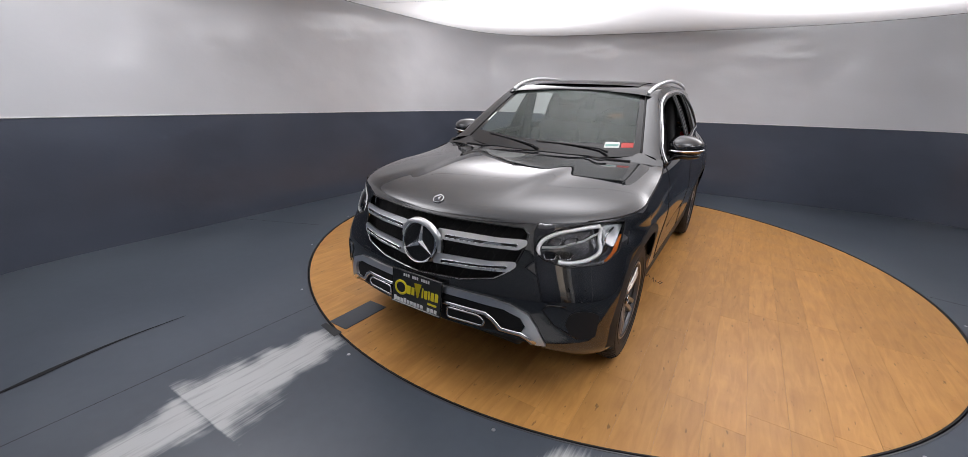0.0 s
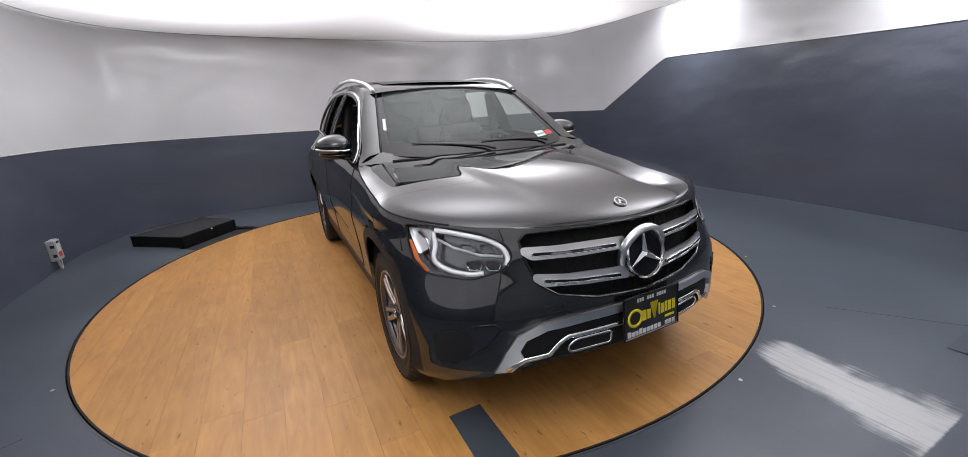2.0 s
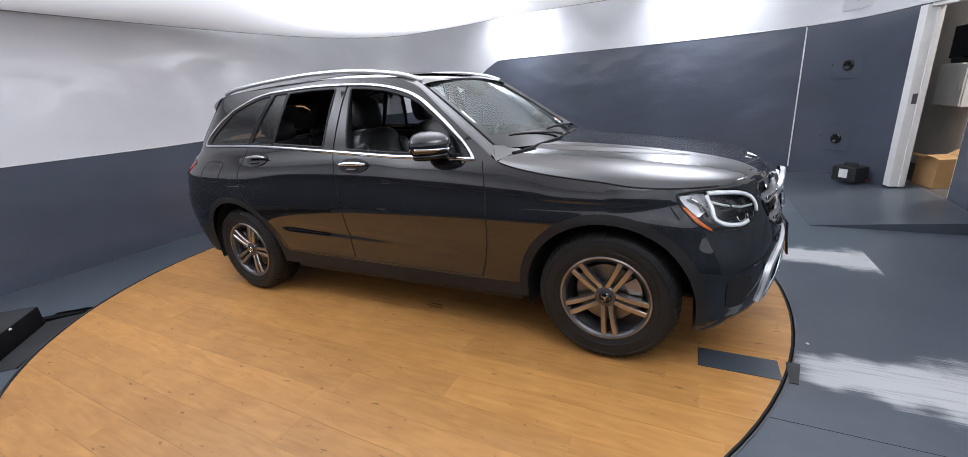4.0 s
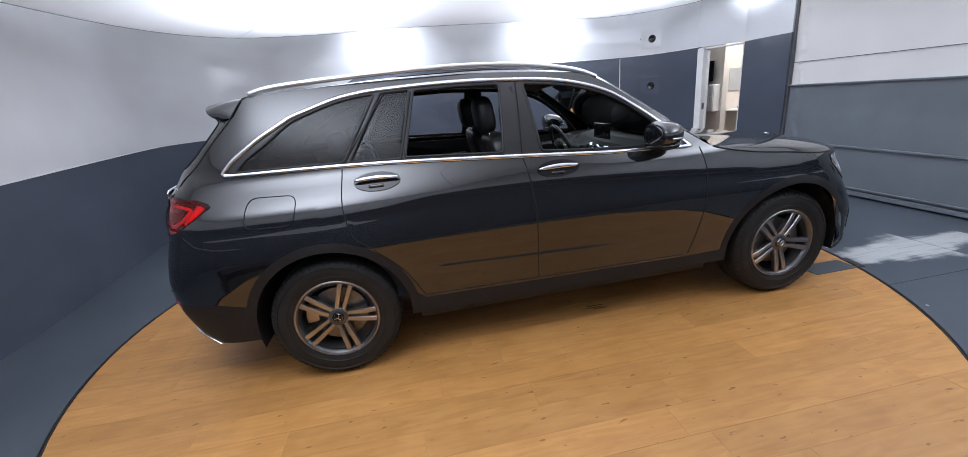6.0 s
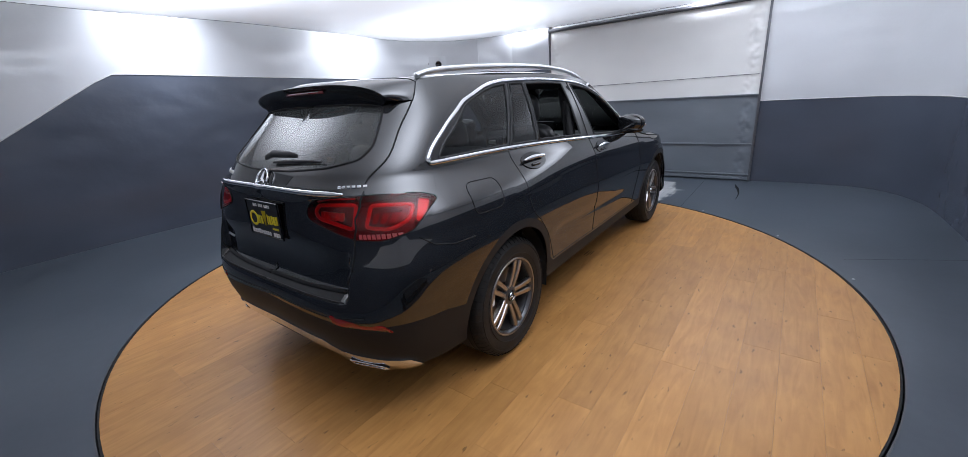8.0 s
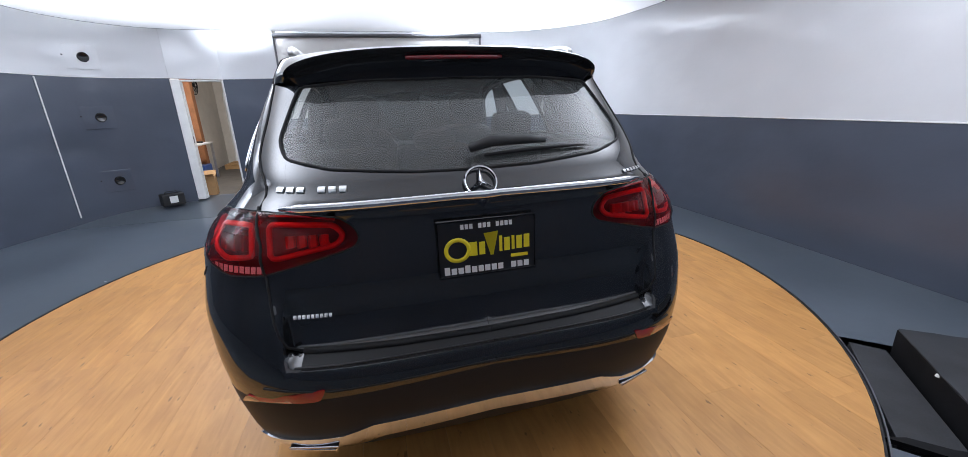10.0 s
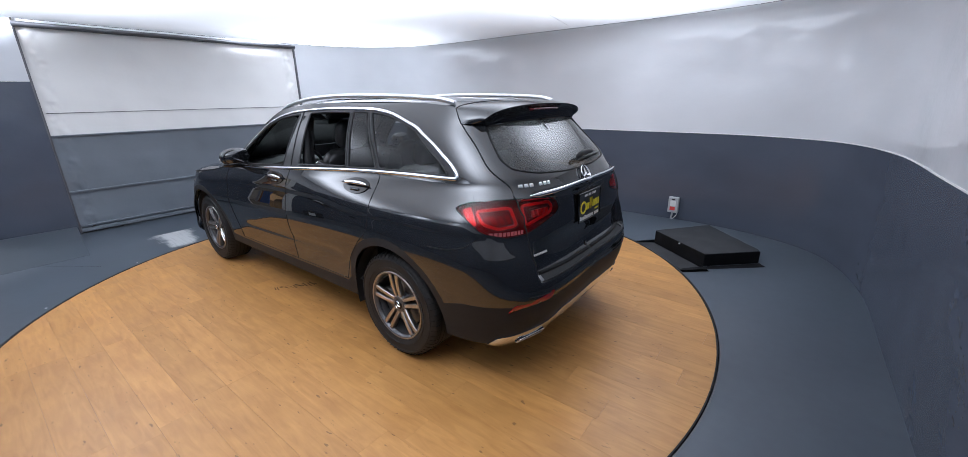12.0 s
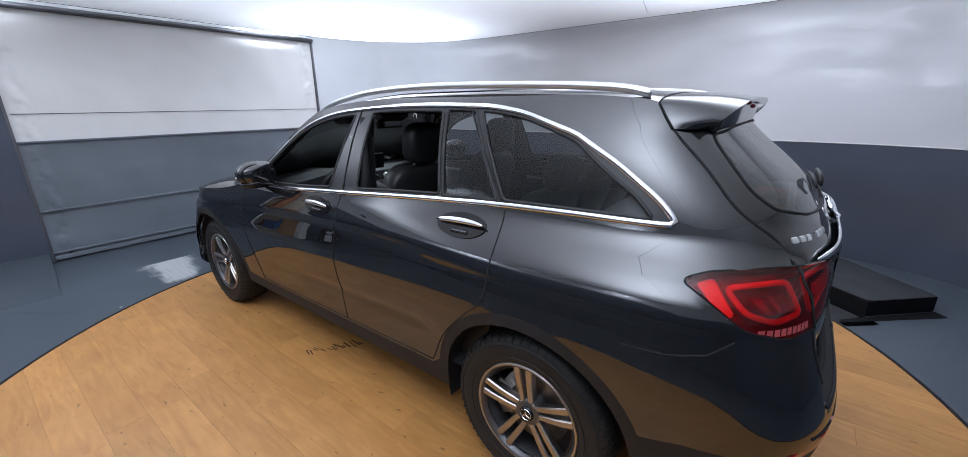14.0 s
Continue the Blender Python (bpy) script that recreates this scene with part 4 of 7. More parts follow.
HEADLAMP = rounded(chart([("f", 0.548, 0.80), ("f", 0.562, 0.845), ("f", 0.64, 0.888), ("f", 0.72, 0.905), ("s", -1.86, 0.912), ("s", -1.735, 0.908), ("s", -1.755, 0.86), ("s", -1.83, 0.775), ("s", -1.90, 0.728), ("f", 0.70, 0.716), ("f", 0.59, 0.752)]), 0.02, 3)
TAILLAMP = rounded(chart([("s", 1.925, 1.068), ("s", 2.0, 1.096), ("r", 0.655, 1.112), ("r", 0.43, 1.098), ("r", 0.385, 1.062), ("r", 0.372, 1.03), ("r", 0.39, 1.002), ("r", 0.56, 0.956), ("r", 0.66, 0.932), ("r", 0.76, 0.928), ("s", 2.11, 0.955)]), 0.02, 3)
GRILLE = chart([("f", 0.0, 0.882), ("f", 0.30, 0.884), ("f", 0.49, 0.882), ("f", 0.520, 0.855), ("f", 0.512, 0.79), ("f", 0.478, 0.69), ("f", 0.41, 0.645), ("f", 0.25, 0.612), ("f", 0.0, 0.597)])
GRILLE = dense(rounded([(UF - 0.05, 0.882)] + GRILLE[1:-1] + [(UF - 0.05, 0.597)], 0.025), 0.04)
HOLES = [WIN_FRONT, WIN_REAR, WIN_FIXED, WIN_QUARTER, BACKLIGHT, GRILLE, HEADLAMP, TAILLAMP]
FRONT_DOOR = dense([(0.262, 1.56), (0.30, 1.15), (0.275, 1.0), (0.255, 0.8), (0.25, 0.405), (-0.74, 0.395), (-0.80, 0.62), (-0.815, 0.9), (-0.80, 1.06), (-0.79, 1.115), (-0.62, 1.245), (-0.45, 1.365), (-0.27, 1.48), (-0.05, 1.543)], 0.04)
REAR_DOOR = dense([(0.262, 1.56), (0.30, 1.15), (0.275, 1.0), (0.255, 0.8), (0.25, 0.405), (0.93, 0.415), (1.03, 0.60), (1.17, 0.75), (1.26, 0.84), (1.285, 1.0), (1.265, 1.17), (1.15, 1.34), (1.0, 1.555)], 0.04)
FRONT_BUMPER = dense([(UF - 0.01, 0.20), (UF - 0.01, 0.90), (u_at("f", 0.53, 0.88), 0.88), (u_at("f", 0.57, 0.70), 0.705), (u_at("s", -1.93, 0.76), 0.76), (u_at("s", -1.75, 0.735), 0.735), (u_at("s", -1.70, 0.60), 0.66), (u_at("s", -1.86, 0.2), 0.2)], 0.04)
SILL = dense([(-1.03, 0.26), (0.98, 0.26), (1.05, 0.50), (0.93, 0.40), (0.25, 0.39), (-0.75, 0.38), (-0.985, 0.385)], 0.04)
REAR_LOW = dense([(u_at("s", 1.80, 0.25), 0.25), (u_at("s", 1.80, 0.62), 0.50), (u_at("s", 2.0, 0.56), 0.55), (u_at("r", 0.62, 0.555), 0.555), (UR + 0.01, 0.585), (UR + 0.01, 0.2)], 0.04)
TAILGATE = dense([(UR + 0.01, 1.485), (u_at("s", 1.80, 1.488), 1.488), (u_at("s", 1.90, 1.385), 1.385), (u_at("s", 2.02, 1.255), 1.255), (u_at("s", 2.13, 1.17), 1.17), (u_at("r", 0.65, 1.116), 1.116), (u_at("r", 0.648, 0.94), 0.94), (u_at("r", 0.642, 0.80), 0.80), (u_at("r", 0.618, 0.715), 0.715), (u_at("r", 0.575, 0.69), 0.69), (UR + 0.01, 0.682)], 0.04)
LEDGE = dense([(UR + 0.01, 0.654), (u_at("r", 0.585, 0.656), 0.656), (u_at("r", 0.575, 0.688), 0.688), (UR + 0.01, 0.681)], 0.04)
PANELS = [("loading_ledge", LEDGE, M_CLAD), ("window_surround", DLO, M_PILLAR), ("front_door", FRONT_DOOR, M_PAINT), ("rear_door", REAR_DOOR, M_PAINT), ("sill", SILL, M_CLAD), ("front_bumper", FRONT_BUMPER, M_PAINT), ("rear_valance", REAR_LOW, M_CLAD), ("tailgate", TAILGATE, M_PAINT)]


def arch_band(y0):
    return dense([(u_at("s", y, z), z) for y, z in arch(y0, ARCH_R - 0.01, 0.29)] + [(u_at("s", y, z), z) for y, z in reversed(arch(y0, ARCH_R + 0.05, 0.29))], 0.06)


ARCHES = [arch_band(-AXLE), arch_band(AXLE)]


def mirrored(vs, fs, ns=None):
    return [Vector((-v.x, v.y, v.z)) for v in vs], [tuple(reversed(f)) for f in fs], ([Vector((-n.x, n.y, n.z)) for n in ns] if ns else None)


def on_skin(loops, lines, keep, step, lift=0.0):
    """Triangles on the skin, with positions and true normals."""
    vs, fs = triangulate(loops, lines, step, keep)
    ns = [skin_normal(v.x, v.y) for v in vs]
    ps = [skin(v.x, v.y) + n * lift for v, n in zip(vs, ns)]
    out = []
    for f in fs:
        a, b, c = (ps[i] for i in f)
        out.append(f if (b - a).cross(c - a).dot(ns[f[0]]) > 0 else tuple(reversed(f)))
    return vs, ps, ns, out


CREASES = [[(-1.45 + 0.05 * i, z + crease_rise(-1.45 + 0.05 * i)) for i in range(58)] for z in (0.93, 0.945, 0.958, 0.97, 0.98, 0.988, 0.998)] + [[(-0.9 + 0.05 * i, z + 0.035 * (-0.9 + 0.05 * i)) for i in range(38)] for z in (0.54, 0.556, 0.57, 0.585, 0.60, 0.615)]
# edges of the recessed tailgate and its loading ledge
CREASES += [[(u_at("r", x, 0.665 + 0.02 * i), 0.665 + 0.02 * i) for i in range(15)] for x in (0.600, 0.610, 0.620, 0.630, 0.642)]
CREASES += [[(u_at("r", 0.59 - 0.0655 * i, z), z) for i in range(10)] for z in (0.645, 0.655, 0.664, 0.673, 0.682, 0.697)]


def body_shell():
    inside_shell = lambda p: inside(p, SHELL) and not any(inside(p, h) for h in HOLES)
    vs, ps, ns, fs = on_skin([SHELL] + HOLES + [p[1] for p in PANELS] + ARCHES, CREASES, inside_shell, 0.04)
    groups = {}
    for f in fs:
        c = (vs[f[0]] + vs[f[1]] + vs[f[2]]) / 3
        name = "body"
        if any(inside(c, a) for a in ARCHES):
            name = "arch_front" if c.x < 0 else "arch_rear"
        else:
            for pn, poly, _ in PANELS:
                if inside(c, poly):
                    name = pn
                    break
        groups.setdefault(name, []).append(f)
    whole = {"body", "front_bumper", "rear_valance", "tailgate", "loading_ledge"}
    made = {}
    for name, tri in groups.items():
        used = sorted({i for f in tri for i in f})
        idx = {k: j for j, k in enumerate(used)}
        v, f, nn = [ps[i] for i in used], [tuple(idx[i] for i in t) for t in tri], [ns[i] for i in used]
        mv, mf, mn = mirrored(v, f, nn)
        mat = M_CLAD if name.startswith("arch") else dict((p[0], p[2]) for p in PANELS).get(name, M_PAINT)
        label = {"loading_ledge": "dark grey plastic loading ledge", "sill": "dark grey plastic sill", "rear_valance": "dark grey plastic lower bumper", "arch_front": "dark grey wheel-arch trim", "arch_rear": "dark grey wheel-arch trim"}.get(name, "")
        plain = "arch_trim" if name.startswith("arch") else name
        if name in whole:
            made[name] = [mesh_object(plain, v + mv, f + [tuple(i + len(v) for i in t) for t in mf], mat, car, label, True, nn + mn)]
        else:
            made[name] = [mesh_object(plain, v, f, mat, car, label, True, nn), mesh_object(plain, mv, mf, mat, car, label, True, mn)]
    return made


PARTS = body_shell()


def skin_line(points, radius, mat, name, parent=car, lift=0.0, sides=6, flat=1.0, both=True, closed=False, label="", radii=None):
    """A rod laid along the skin; points on the chart. Built on both sides."""
    pts = [skin(u, z) for u, z in points]
    nrm = [skin_normal(u, z) for u, z in points]
    obs = []
    for s in ((1, -1) if both else (1,)):
        bm = tube(bmesh.new(), [Vector((p.x * s, p.y, p.z)) + Vector((n.x * s, n.y, n.z)) * lift for p, n in zip(pts, nrm)], radii or radius, sides, closed, flat, [Vector((n.x * s, n.y, n.z)) for n in nrm])
        if s < 0:
            bmesh.ops.reverse_faces(bm, faces=bm.faces)
        obs.append(part(name, bm, mat, parent, label, smooth=True))
    return obs


def skin_patch(poly, mat, name, lift=0.004, step=0.03, both=True, parent=car, label="", sink=True, dome=0.0, holes=()):
    """A thin plate laid on the skin, with its edge turned down to it."""
    keep = lambda p: inside(p, poly) and not any(inside(p, h) for h in holes)
    vs, ps, ns, fs = on_skin([poly] + list(holes), [], keep, step, 0.0)
    n_edge = len(poly)
    base = list(ps)
    ps = [p + n * (lift + dome * (0 if i < n_edge else 1)) for i, (p, n) in enumerate(zip(ps, ns))]
    k = len(ps)
    low = [base[i] - ns[i] * 0.006 for i in range(n_edge)]
    flip = None
    faces = list(fs)
    for i in range(n_edge):
        j = (i + 1) % n_edge
        q = (i, j, k + j, k + i)
        faces.append(q)
    verts = ps + low
    obs = []
    for s in ((1, -1) if both else (1,)):
        bm = bmesh.new()
        bv = [bm.verts.new((v.x * s, v.y, v.z)) for v in verts]
        for f in faces:
            try:
                bm.faces.new([bv[i] for i in (f if s > 0 else reversed(f))])
            except ValueError:
                pass
        bmesh.ops.recalc_face_normals(bm, faces=bm.faces)
        ob = part(name, bm, mat, parent, label, smooth=True)
        mod = ob.modifiers.new("edges", "EDGE_SPLIT")
        mod.split_angle = radians(50)
        obs.append(ob)
    return obs


# --- hood, roof, windscreen ---
hood_mid = spline([(-2.17, 0.895), (-2.15, 0.914), (-2.10, 0.936), (-2.0, 0.962), (-1.85, 0.989), (-1.65, 1.016), (-1.4, 1.043), (-1.1, 1.068), (-0.90, 1.083)])


def rim_point(u):
    return skin(u, hood_rim(u))


def hood():
    """Surface between the two rims, crowned, with two long power bulges."""
    verts, faces, rows = [], [], 60
    cols = 48
    us = [UF + 0.06 + (-0.88 - UF - 0.06) * i / rows for i in range(rows + 1)]
    for i, u in enumerate(us):
        r = rim_point(u)
        xr, yr, zr = -r.x, r.y, r.z
        for j in range(cols + 1):
            k = -1 + 2 * j / cols
            kk = math.copysign(abs(k) ** 0.85, k)
            x = kk * xr
            y = yr + 0.0 * x
            mid = max(zr + 0.001, hood_mid(y))
            z = zr + (mid - zr) * max(0.0, 1 - abs(kk) ** 2.9) ** 0.6
            edge = 0.37 + 0.10 * sm((y + 2.1) / 1.2)
            ridge = 0.011 * sm((edge - abs(x)) / 0.10) * sm((y + 2.12) / 0.6)
            z += ridge * max(0.0, 1 - abs(kk) ** 6)
            verts.append((x, y, z))
    for i in range(rows):
        for j in range(cols):
            a = i * (cols + 1) + j
            faces.append((a, a + 1, a + cols + 2, a + cols + 1))
    verts = [Vector(v) for v in verts]
    return mesh_object("hood", verts, faces, M_PAINT, car, smooth=True)


hood()
roof_mid = spline([(-0.36, 1.500), (-0.3, 1.530), (-0.2, 1.561), (0.0, 1.596), (0.2, 1.618), (0.45, 1.632), (0.9, 1.632), (1.3, 1.620), (1.74, 1.600), (2.0, 1.578)])


def roof_z(x, y, xr, zr):
    return zr + (max(roof_mid(y), zr) - zr) * max(0.0, 1 - (abs(x) / xr) ** 2.4) ** 0.6


def roof():
    rows, cols = 40, 28
    verts, faces = [], []
    for i in range(rows + 1):
        y0 = -0.30 + (1.74 + 0.30) * i / rows
        u = u_at("s", min(y0, 1.80), hood_rim(y0))
        r = skin(u, hood_rim(u))
        xr = -r.x
        for j in range(cols + 1):
            k = -1 + 2 * j / cols
            y = y0 + (0.005 - 0.005 * k * k) * max(0, 1 - i / 8)
            verts.append((k * xr, y, roof_z(k * xr, y0, xr, r.z)))
    for i in range(rows):
        for j in range(cols):
            a = i * (cols + 1) + j
            faces.append((a, a + 1, a + cols + 2, a + cols + 1))
    return mesh_object("roof", verts, faces, M_PAINT, car, smooth=True)


roof()


def windscreen_point(k, t, lift=0.0):
    """k across from -1 to 1, t up from 0 to 1."""
    b = Vector((0.700 * k, -0.950 + 0.165 * k * k, 1.093 + 0.035 * k * k))
    a = Vector((0.560 * k, -0.290 + 0.045 * k * k, 1.527 - 0.016 * k * k))
    p = b.lerp(a, t)
    p.z += 0.014 * math.sin(math.pi * t) * (1 - 0.3 * k * k) + lift
    return p


def windscreen():
    rows, cols = 14, 24
    verts = [windscreen_point(-1 + 2 * j / cols, i / rows) for i in range(rows + 1) for j in range(cols + 1)]
    faces = [(i * (cols + 1) + j, i * (cols + 1) + j + 1, (i + 1) * (cols + 1) + j + 1, (i + 1) * (cols + 1) + j) for i in range(rows) for j in range(cols)]
    ob = mesh_object("windscreen", verts, faces, M_GLASS, car, "clear windscreen", smooth=True)
    ob.visible_shadow = False
    edge_pts = [windscreen_point(-1, i / 12, 0.004) for i in range(13)] + [windscreen_point(-1 + i / 12, 1, 0.004) for i in range(1, 25)] + [windscreen_point(1, 1 - i / 12, 0.004) for i in range(1, 13)]
    part("windscreen_seal", tube(bmesh.new(), edge_pts, 0.007, 6), M_TRIMBLACK, car, "black rubber seal", smooth=True)
    for k0, k1 in ((-1.0, -0.93), (0.93, 1.0)):
        edge = [windscreen_point(k, i / 12, 0.003) for i in range(13) for k in (k0, k1)]
        mesh_object("screen_border", edge, [(2 * i, 2 * i + 1, 2 * i + 3, 2 * i + 2) for i in range(12)], M_GLOSSBLACK, ob, "black printed border", smooth=True)
    # pillars close the gap between the screen and the side
    for s in (1, -1):
        verts, faces = [], []
        for i in range(19):
            t = i / 18
            a = windscreen_point(-s, t)
            u = -0.86 + 0.62 * t
            b = skin(u, hood_rim(u))
            b.x *= s
            m = (a + b) / 2 + Vector((-0.012 * s, -0.012, 0.014))
            verts += [a, m, b]
        for i in range(18):
            for k in range(2):
                q = (3 * i + k, 3 * i + k + 1, 3 * i + k + 4, 3 * i + k + 3)
                faces.append(q if s < 0 else q[::-1])
        mesh_object("windscreen_pillar", verts, faces, M_PAINT, car, smooth=True)


windscreen()


def side_glass():
    for poly, name in ((WIN_FIXED, "fixed_pane"), (WIN_QUARTER, "quarter_pane")):
        for ob in skin_patch(poly, M_TINT, name, lift=-0.004, label="dark tinted privacy glass"):
            ob.visible_shadow = False
    g = [(min(u, UR), z) for u, z in BACKLIGHT]
    for ob in skin_patch(g, M_BACKGLASS, "rear_window", lift=-0.003, label="tinted rear window glass"):
        ob.visible_shadow = False


side_glass()

# --- wheels ---


def wheel():
    root = new("wheel")
    t = bmesh.new()
    prof = [(0.232, -0.10), (0.262, -0.117), (0.315, -0.119), (0.345, -0.110), (0.361, -0.092), (0.366, -0.05), (0.367, 0.0), (0.366, 0.05), (0.361, 0.092), (0.345, 0.110), (0.315, 0.119), (0.262, 0.117), (0.232, 0.10)]
    lathe(t, prof, "x", 64)
    tyre = part("tyre", t, M_TYRE, root, "black rubber tyre", smooth=True)
    g = bmesh.new()
    for x in (-0.055, -0.02, 0.02, 0.055):
        lathe(g, [(0.3665, x - 0.004), (0.3685, x - 0.003), (0.3685, x + 0.003), (0.3665, x + 0.004)], "x", 64)
    part("tread_groove", g, M_SEAM, tyre, smooth=True)
    # cuts across the shoulders and two raised rings on the sidewalls
    cuts = bmesh.new()
    for k in range(58):
        for side in (-1, 1):
            slot = [(side * 0.118, 0.338), (side * 0.1115, 0.3465), (side * 0.0935, 0.3625), (side * 0.064, 0.3672)]
            c, d = math.cos(2 * math.pi * (k + 0.25 * side) / 58), math.sin(2 * math.pi * (k + 0.25 * side) / 58)
            tube(cuts, [Vector((x, r * c, r * d)) for x, r in slot], 0.0022, 4)
    tagged(part("shoulder_cut", cuts, M_SEAM, tyre), kind="stuff")
    ring = bmesh.new()
    for side in (-1, 1):
        for r in (0.272, 0.326):
            lathe(ring, [(r - 0.003, side * 0.1165), (r - 0.001, side * 0.1212), (r + 0.001, side * 0.1212), (r + 0.003, side * 0.1155)], "x", 64)
    part("sidewall_ring", ring, M_TYRE, tyre, smooth=True)
    r = bmesh.new()
    lathe(r, [(0.205, 0.09), (0.222, 0.07), (0.238, 0.10), (0.240, 0.108), (0.234, 0.112), (0.224, 0.106), (0.214, 0.085), (0.205, 0.03), (0.20, -0.09), (0.215, -0.10)], "x", 64)
    rim = part("rim", r, M_RIMDARK, root, "grey alloy wheel rim", smooth=True)
    part("rim_lip", lathe(bmesh.new(), [(0.226, 0.104), (0.233, 0.1135), (0.241, 0.110), (0.2405, 0.104)], "x", 64), M_RIM, rim, "machined bright lip", smooth=True)
    for k in range(5):
        a = 2 * math.pi * k / 5 + math.pi / 2
        for side in (-1, 1):
            sp = bmesh.new()
            rings = []
            for i in range(8):
                q = i / 7
                rad = 0.045 + 0.186 * q
                off = side * (0.0185 + 0.012 * q)
                wdt = 0.0125 + 0.0035 * q
                xface = 0.083 + 0.018 * math.sin(q * 1.9)
                c, s = math.cos(a), math.sin(a)
                row = []
                for w, x in ((-wdt, xface - 0.006), (-wdt * 0.75, xface), (wdt * 0.75, xface), (wdt, xface - 0.006), (wdt * 0.9, xface - 0.035), (-wdt * 0.9, xface - 0.035)):
                    o = off + w
                    row.append(sp.verts.new((x, c * rad - s * o, s * rad + c * o)))
                rings.append(row)
            for i in range(7):
                for j in range(6):
                    sp.faces.new((rings[i][j], rings[i][(j + 1) % 6], rings[i + 1][(j + 1) % 6], rings[i + 1][j]))
            bmesh.ops.recalc_face_normals(sp, faces=sp.faces)
            part("spoke", sp, M_RIM, rim, "machined double spoke")
    hub = part("hub", lathe(bmesh.new(), [(0.0, 0.088), (0.05, 0.088), (0.062, 0.08), (0.068, 0.05), (0.07, -0.02)], "x", 32), M_RIMDARK, root, smooth=True)
    part("centre_cap", lathe(bmesh.new(), [(0.0, 0.097), (0.026, 0.0965), (0.033, 0.092), (0.034, 0.085)], "x", 32), M_GLOSSBLACK, hub, "black centre cap", smooth=True)
    star = bmesh.new()
    for k in range(3):
        a = math.pi / 2 + k * 2 * math.pi / 3
        tube(star, [(0.098, 0, 0), (0.098, 0.022 * math.cos(a), 0.022 * math.sin(a))], [0.004, 0.0012], 6)
    lathe(star, [(0.023, 0.0965), (0.0245, 0.099), (0.026, 0.0965)], "x", 32)
    part("emblem", star, M_CHROME, hub, "chrome emblem")
    for k in range(5):
        a = 2 * math.pi * (k + 0.5) / 5 + math.pi / 2
        part("wheel_bolt", lathe(bmesh.new(), [(0.0, 0.088), (0.009, 0.087), (0.012, 0.082), (0.012, 0.07)], "x", 10, (0, 0.052 * math.cos(a), 0.052 * math.sin(a))), M_DISC, hub)
    part("brake_disc", lathe(bmesh.new(), [(0.07, 0.028), (0.165, 0.028), (0.168, 0.02), (0.168, -0.005), (0.07, -0.005)], "x", 48), M_DISC, root, "bare iron brake disc", smooth=False)
    cal = bmesh.new()
    rows = []
    for i in range(9):
        a = radians(150 + 60 * i / 8)
        rows.append([cal.verts.new((x, r2 * math.cos(a), r2 * math.sin(a))) for r2, x in ((0.115, 0.05), (0.185, 0.045), (0.185, -0.03), (0.115, -0.03))])
    for i in range(8):
        for j in range(4):
            cal.faces.new((rows[i][j], rows[i][(j + 1) % 4], rows[i + 1][(j + 1) % 4], rows[i + 1][j]))
    cal.faces.new(rows[0])
    cal.faces.new(rows[-1][::-1])
    bmesh.ops.recalc_face_normals(cal, faces=cal.faces)
    part("brake_caliper", cal, M_RIM, root)
    return root


first = wheel()
WHEEL_R, TRACK = 0.356, 0.786
first.parent = car
first.matrix_basis = pose(TRACK, -AXLE, WHEEL_R, 20)
first.scale = (1.0, 0.966, 0.966)
for x, y, rz, rx in ((TRACK, AXLE, 0, 5), (-TRACK, -AXLE, 180, 187), (-TRACK, AXLE, 180, -21)):
    copy_thing(first, pose(x, y, WHEEL_R, 0, 0, rz) @ pose(0, 0, 0, rx))


def arch_liner(y0, s):
    verts, faces = [], []
    for k in range(25):
        a = math.pi * (-0.08 + 1.16 * k / 24)
        for x in (0.885, 0.50):
            verts.append((s * x, y0 + (ARCH_R + 0.004) * math.cos(a), 0.355 + (ARCH_R + 0.004) * math.sin(a)))
    for k in range(24):
        faces.append((2 * k, 2 * k + 1, 2 * k + 3, 2 * k + 2))
    k = len(verts)
    verts.append((s * 0.5, y0, 0.30))
    faces += [(2 * i + 1, k, 2 * i + 3) for i in range(24)]
    return mesh_object("arch_liner", verts, faces, M_TRIMBLACK, car, "black wheel-arch liner", smooth=True)


for y in (-AXLE, AXLE):
    for s in (1, -1):
        arch_liner(y, s)
for y0, y1, w, z0 in ((-0.95, 0.98, 0.80, 0.22), (-2.05, -0.955, 0.5, 0.22), (0.985, 2.15, 0.5, 0.24)):
    boxed("underbody", -w, w, y0, y1, z0, z0 + 0.11, M_TRIMBLACK, car, "black underbody", 0.02)


# --- lamps ---
M_COVER = glass_material("clear_lamp_cover", (0.97, 0.975, 0.98, 1), 1.4)
M_REDCOVER = glass_material("red_lamp_cover", (0.95, 0.26, 0.27, 1), 1.45)


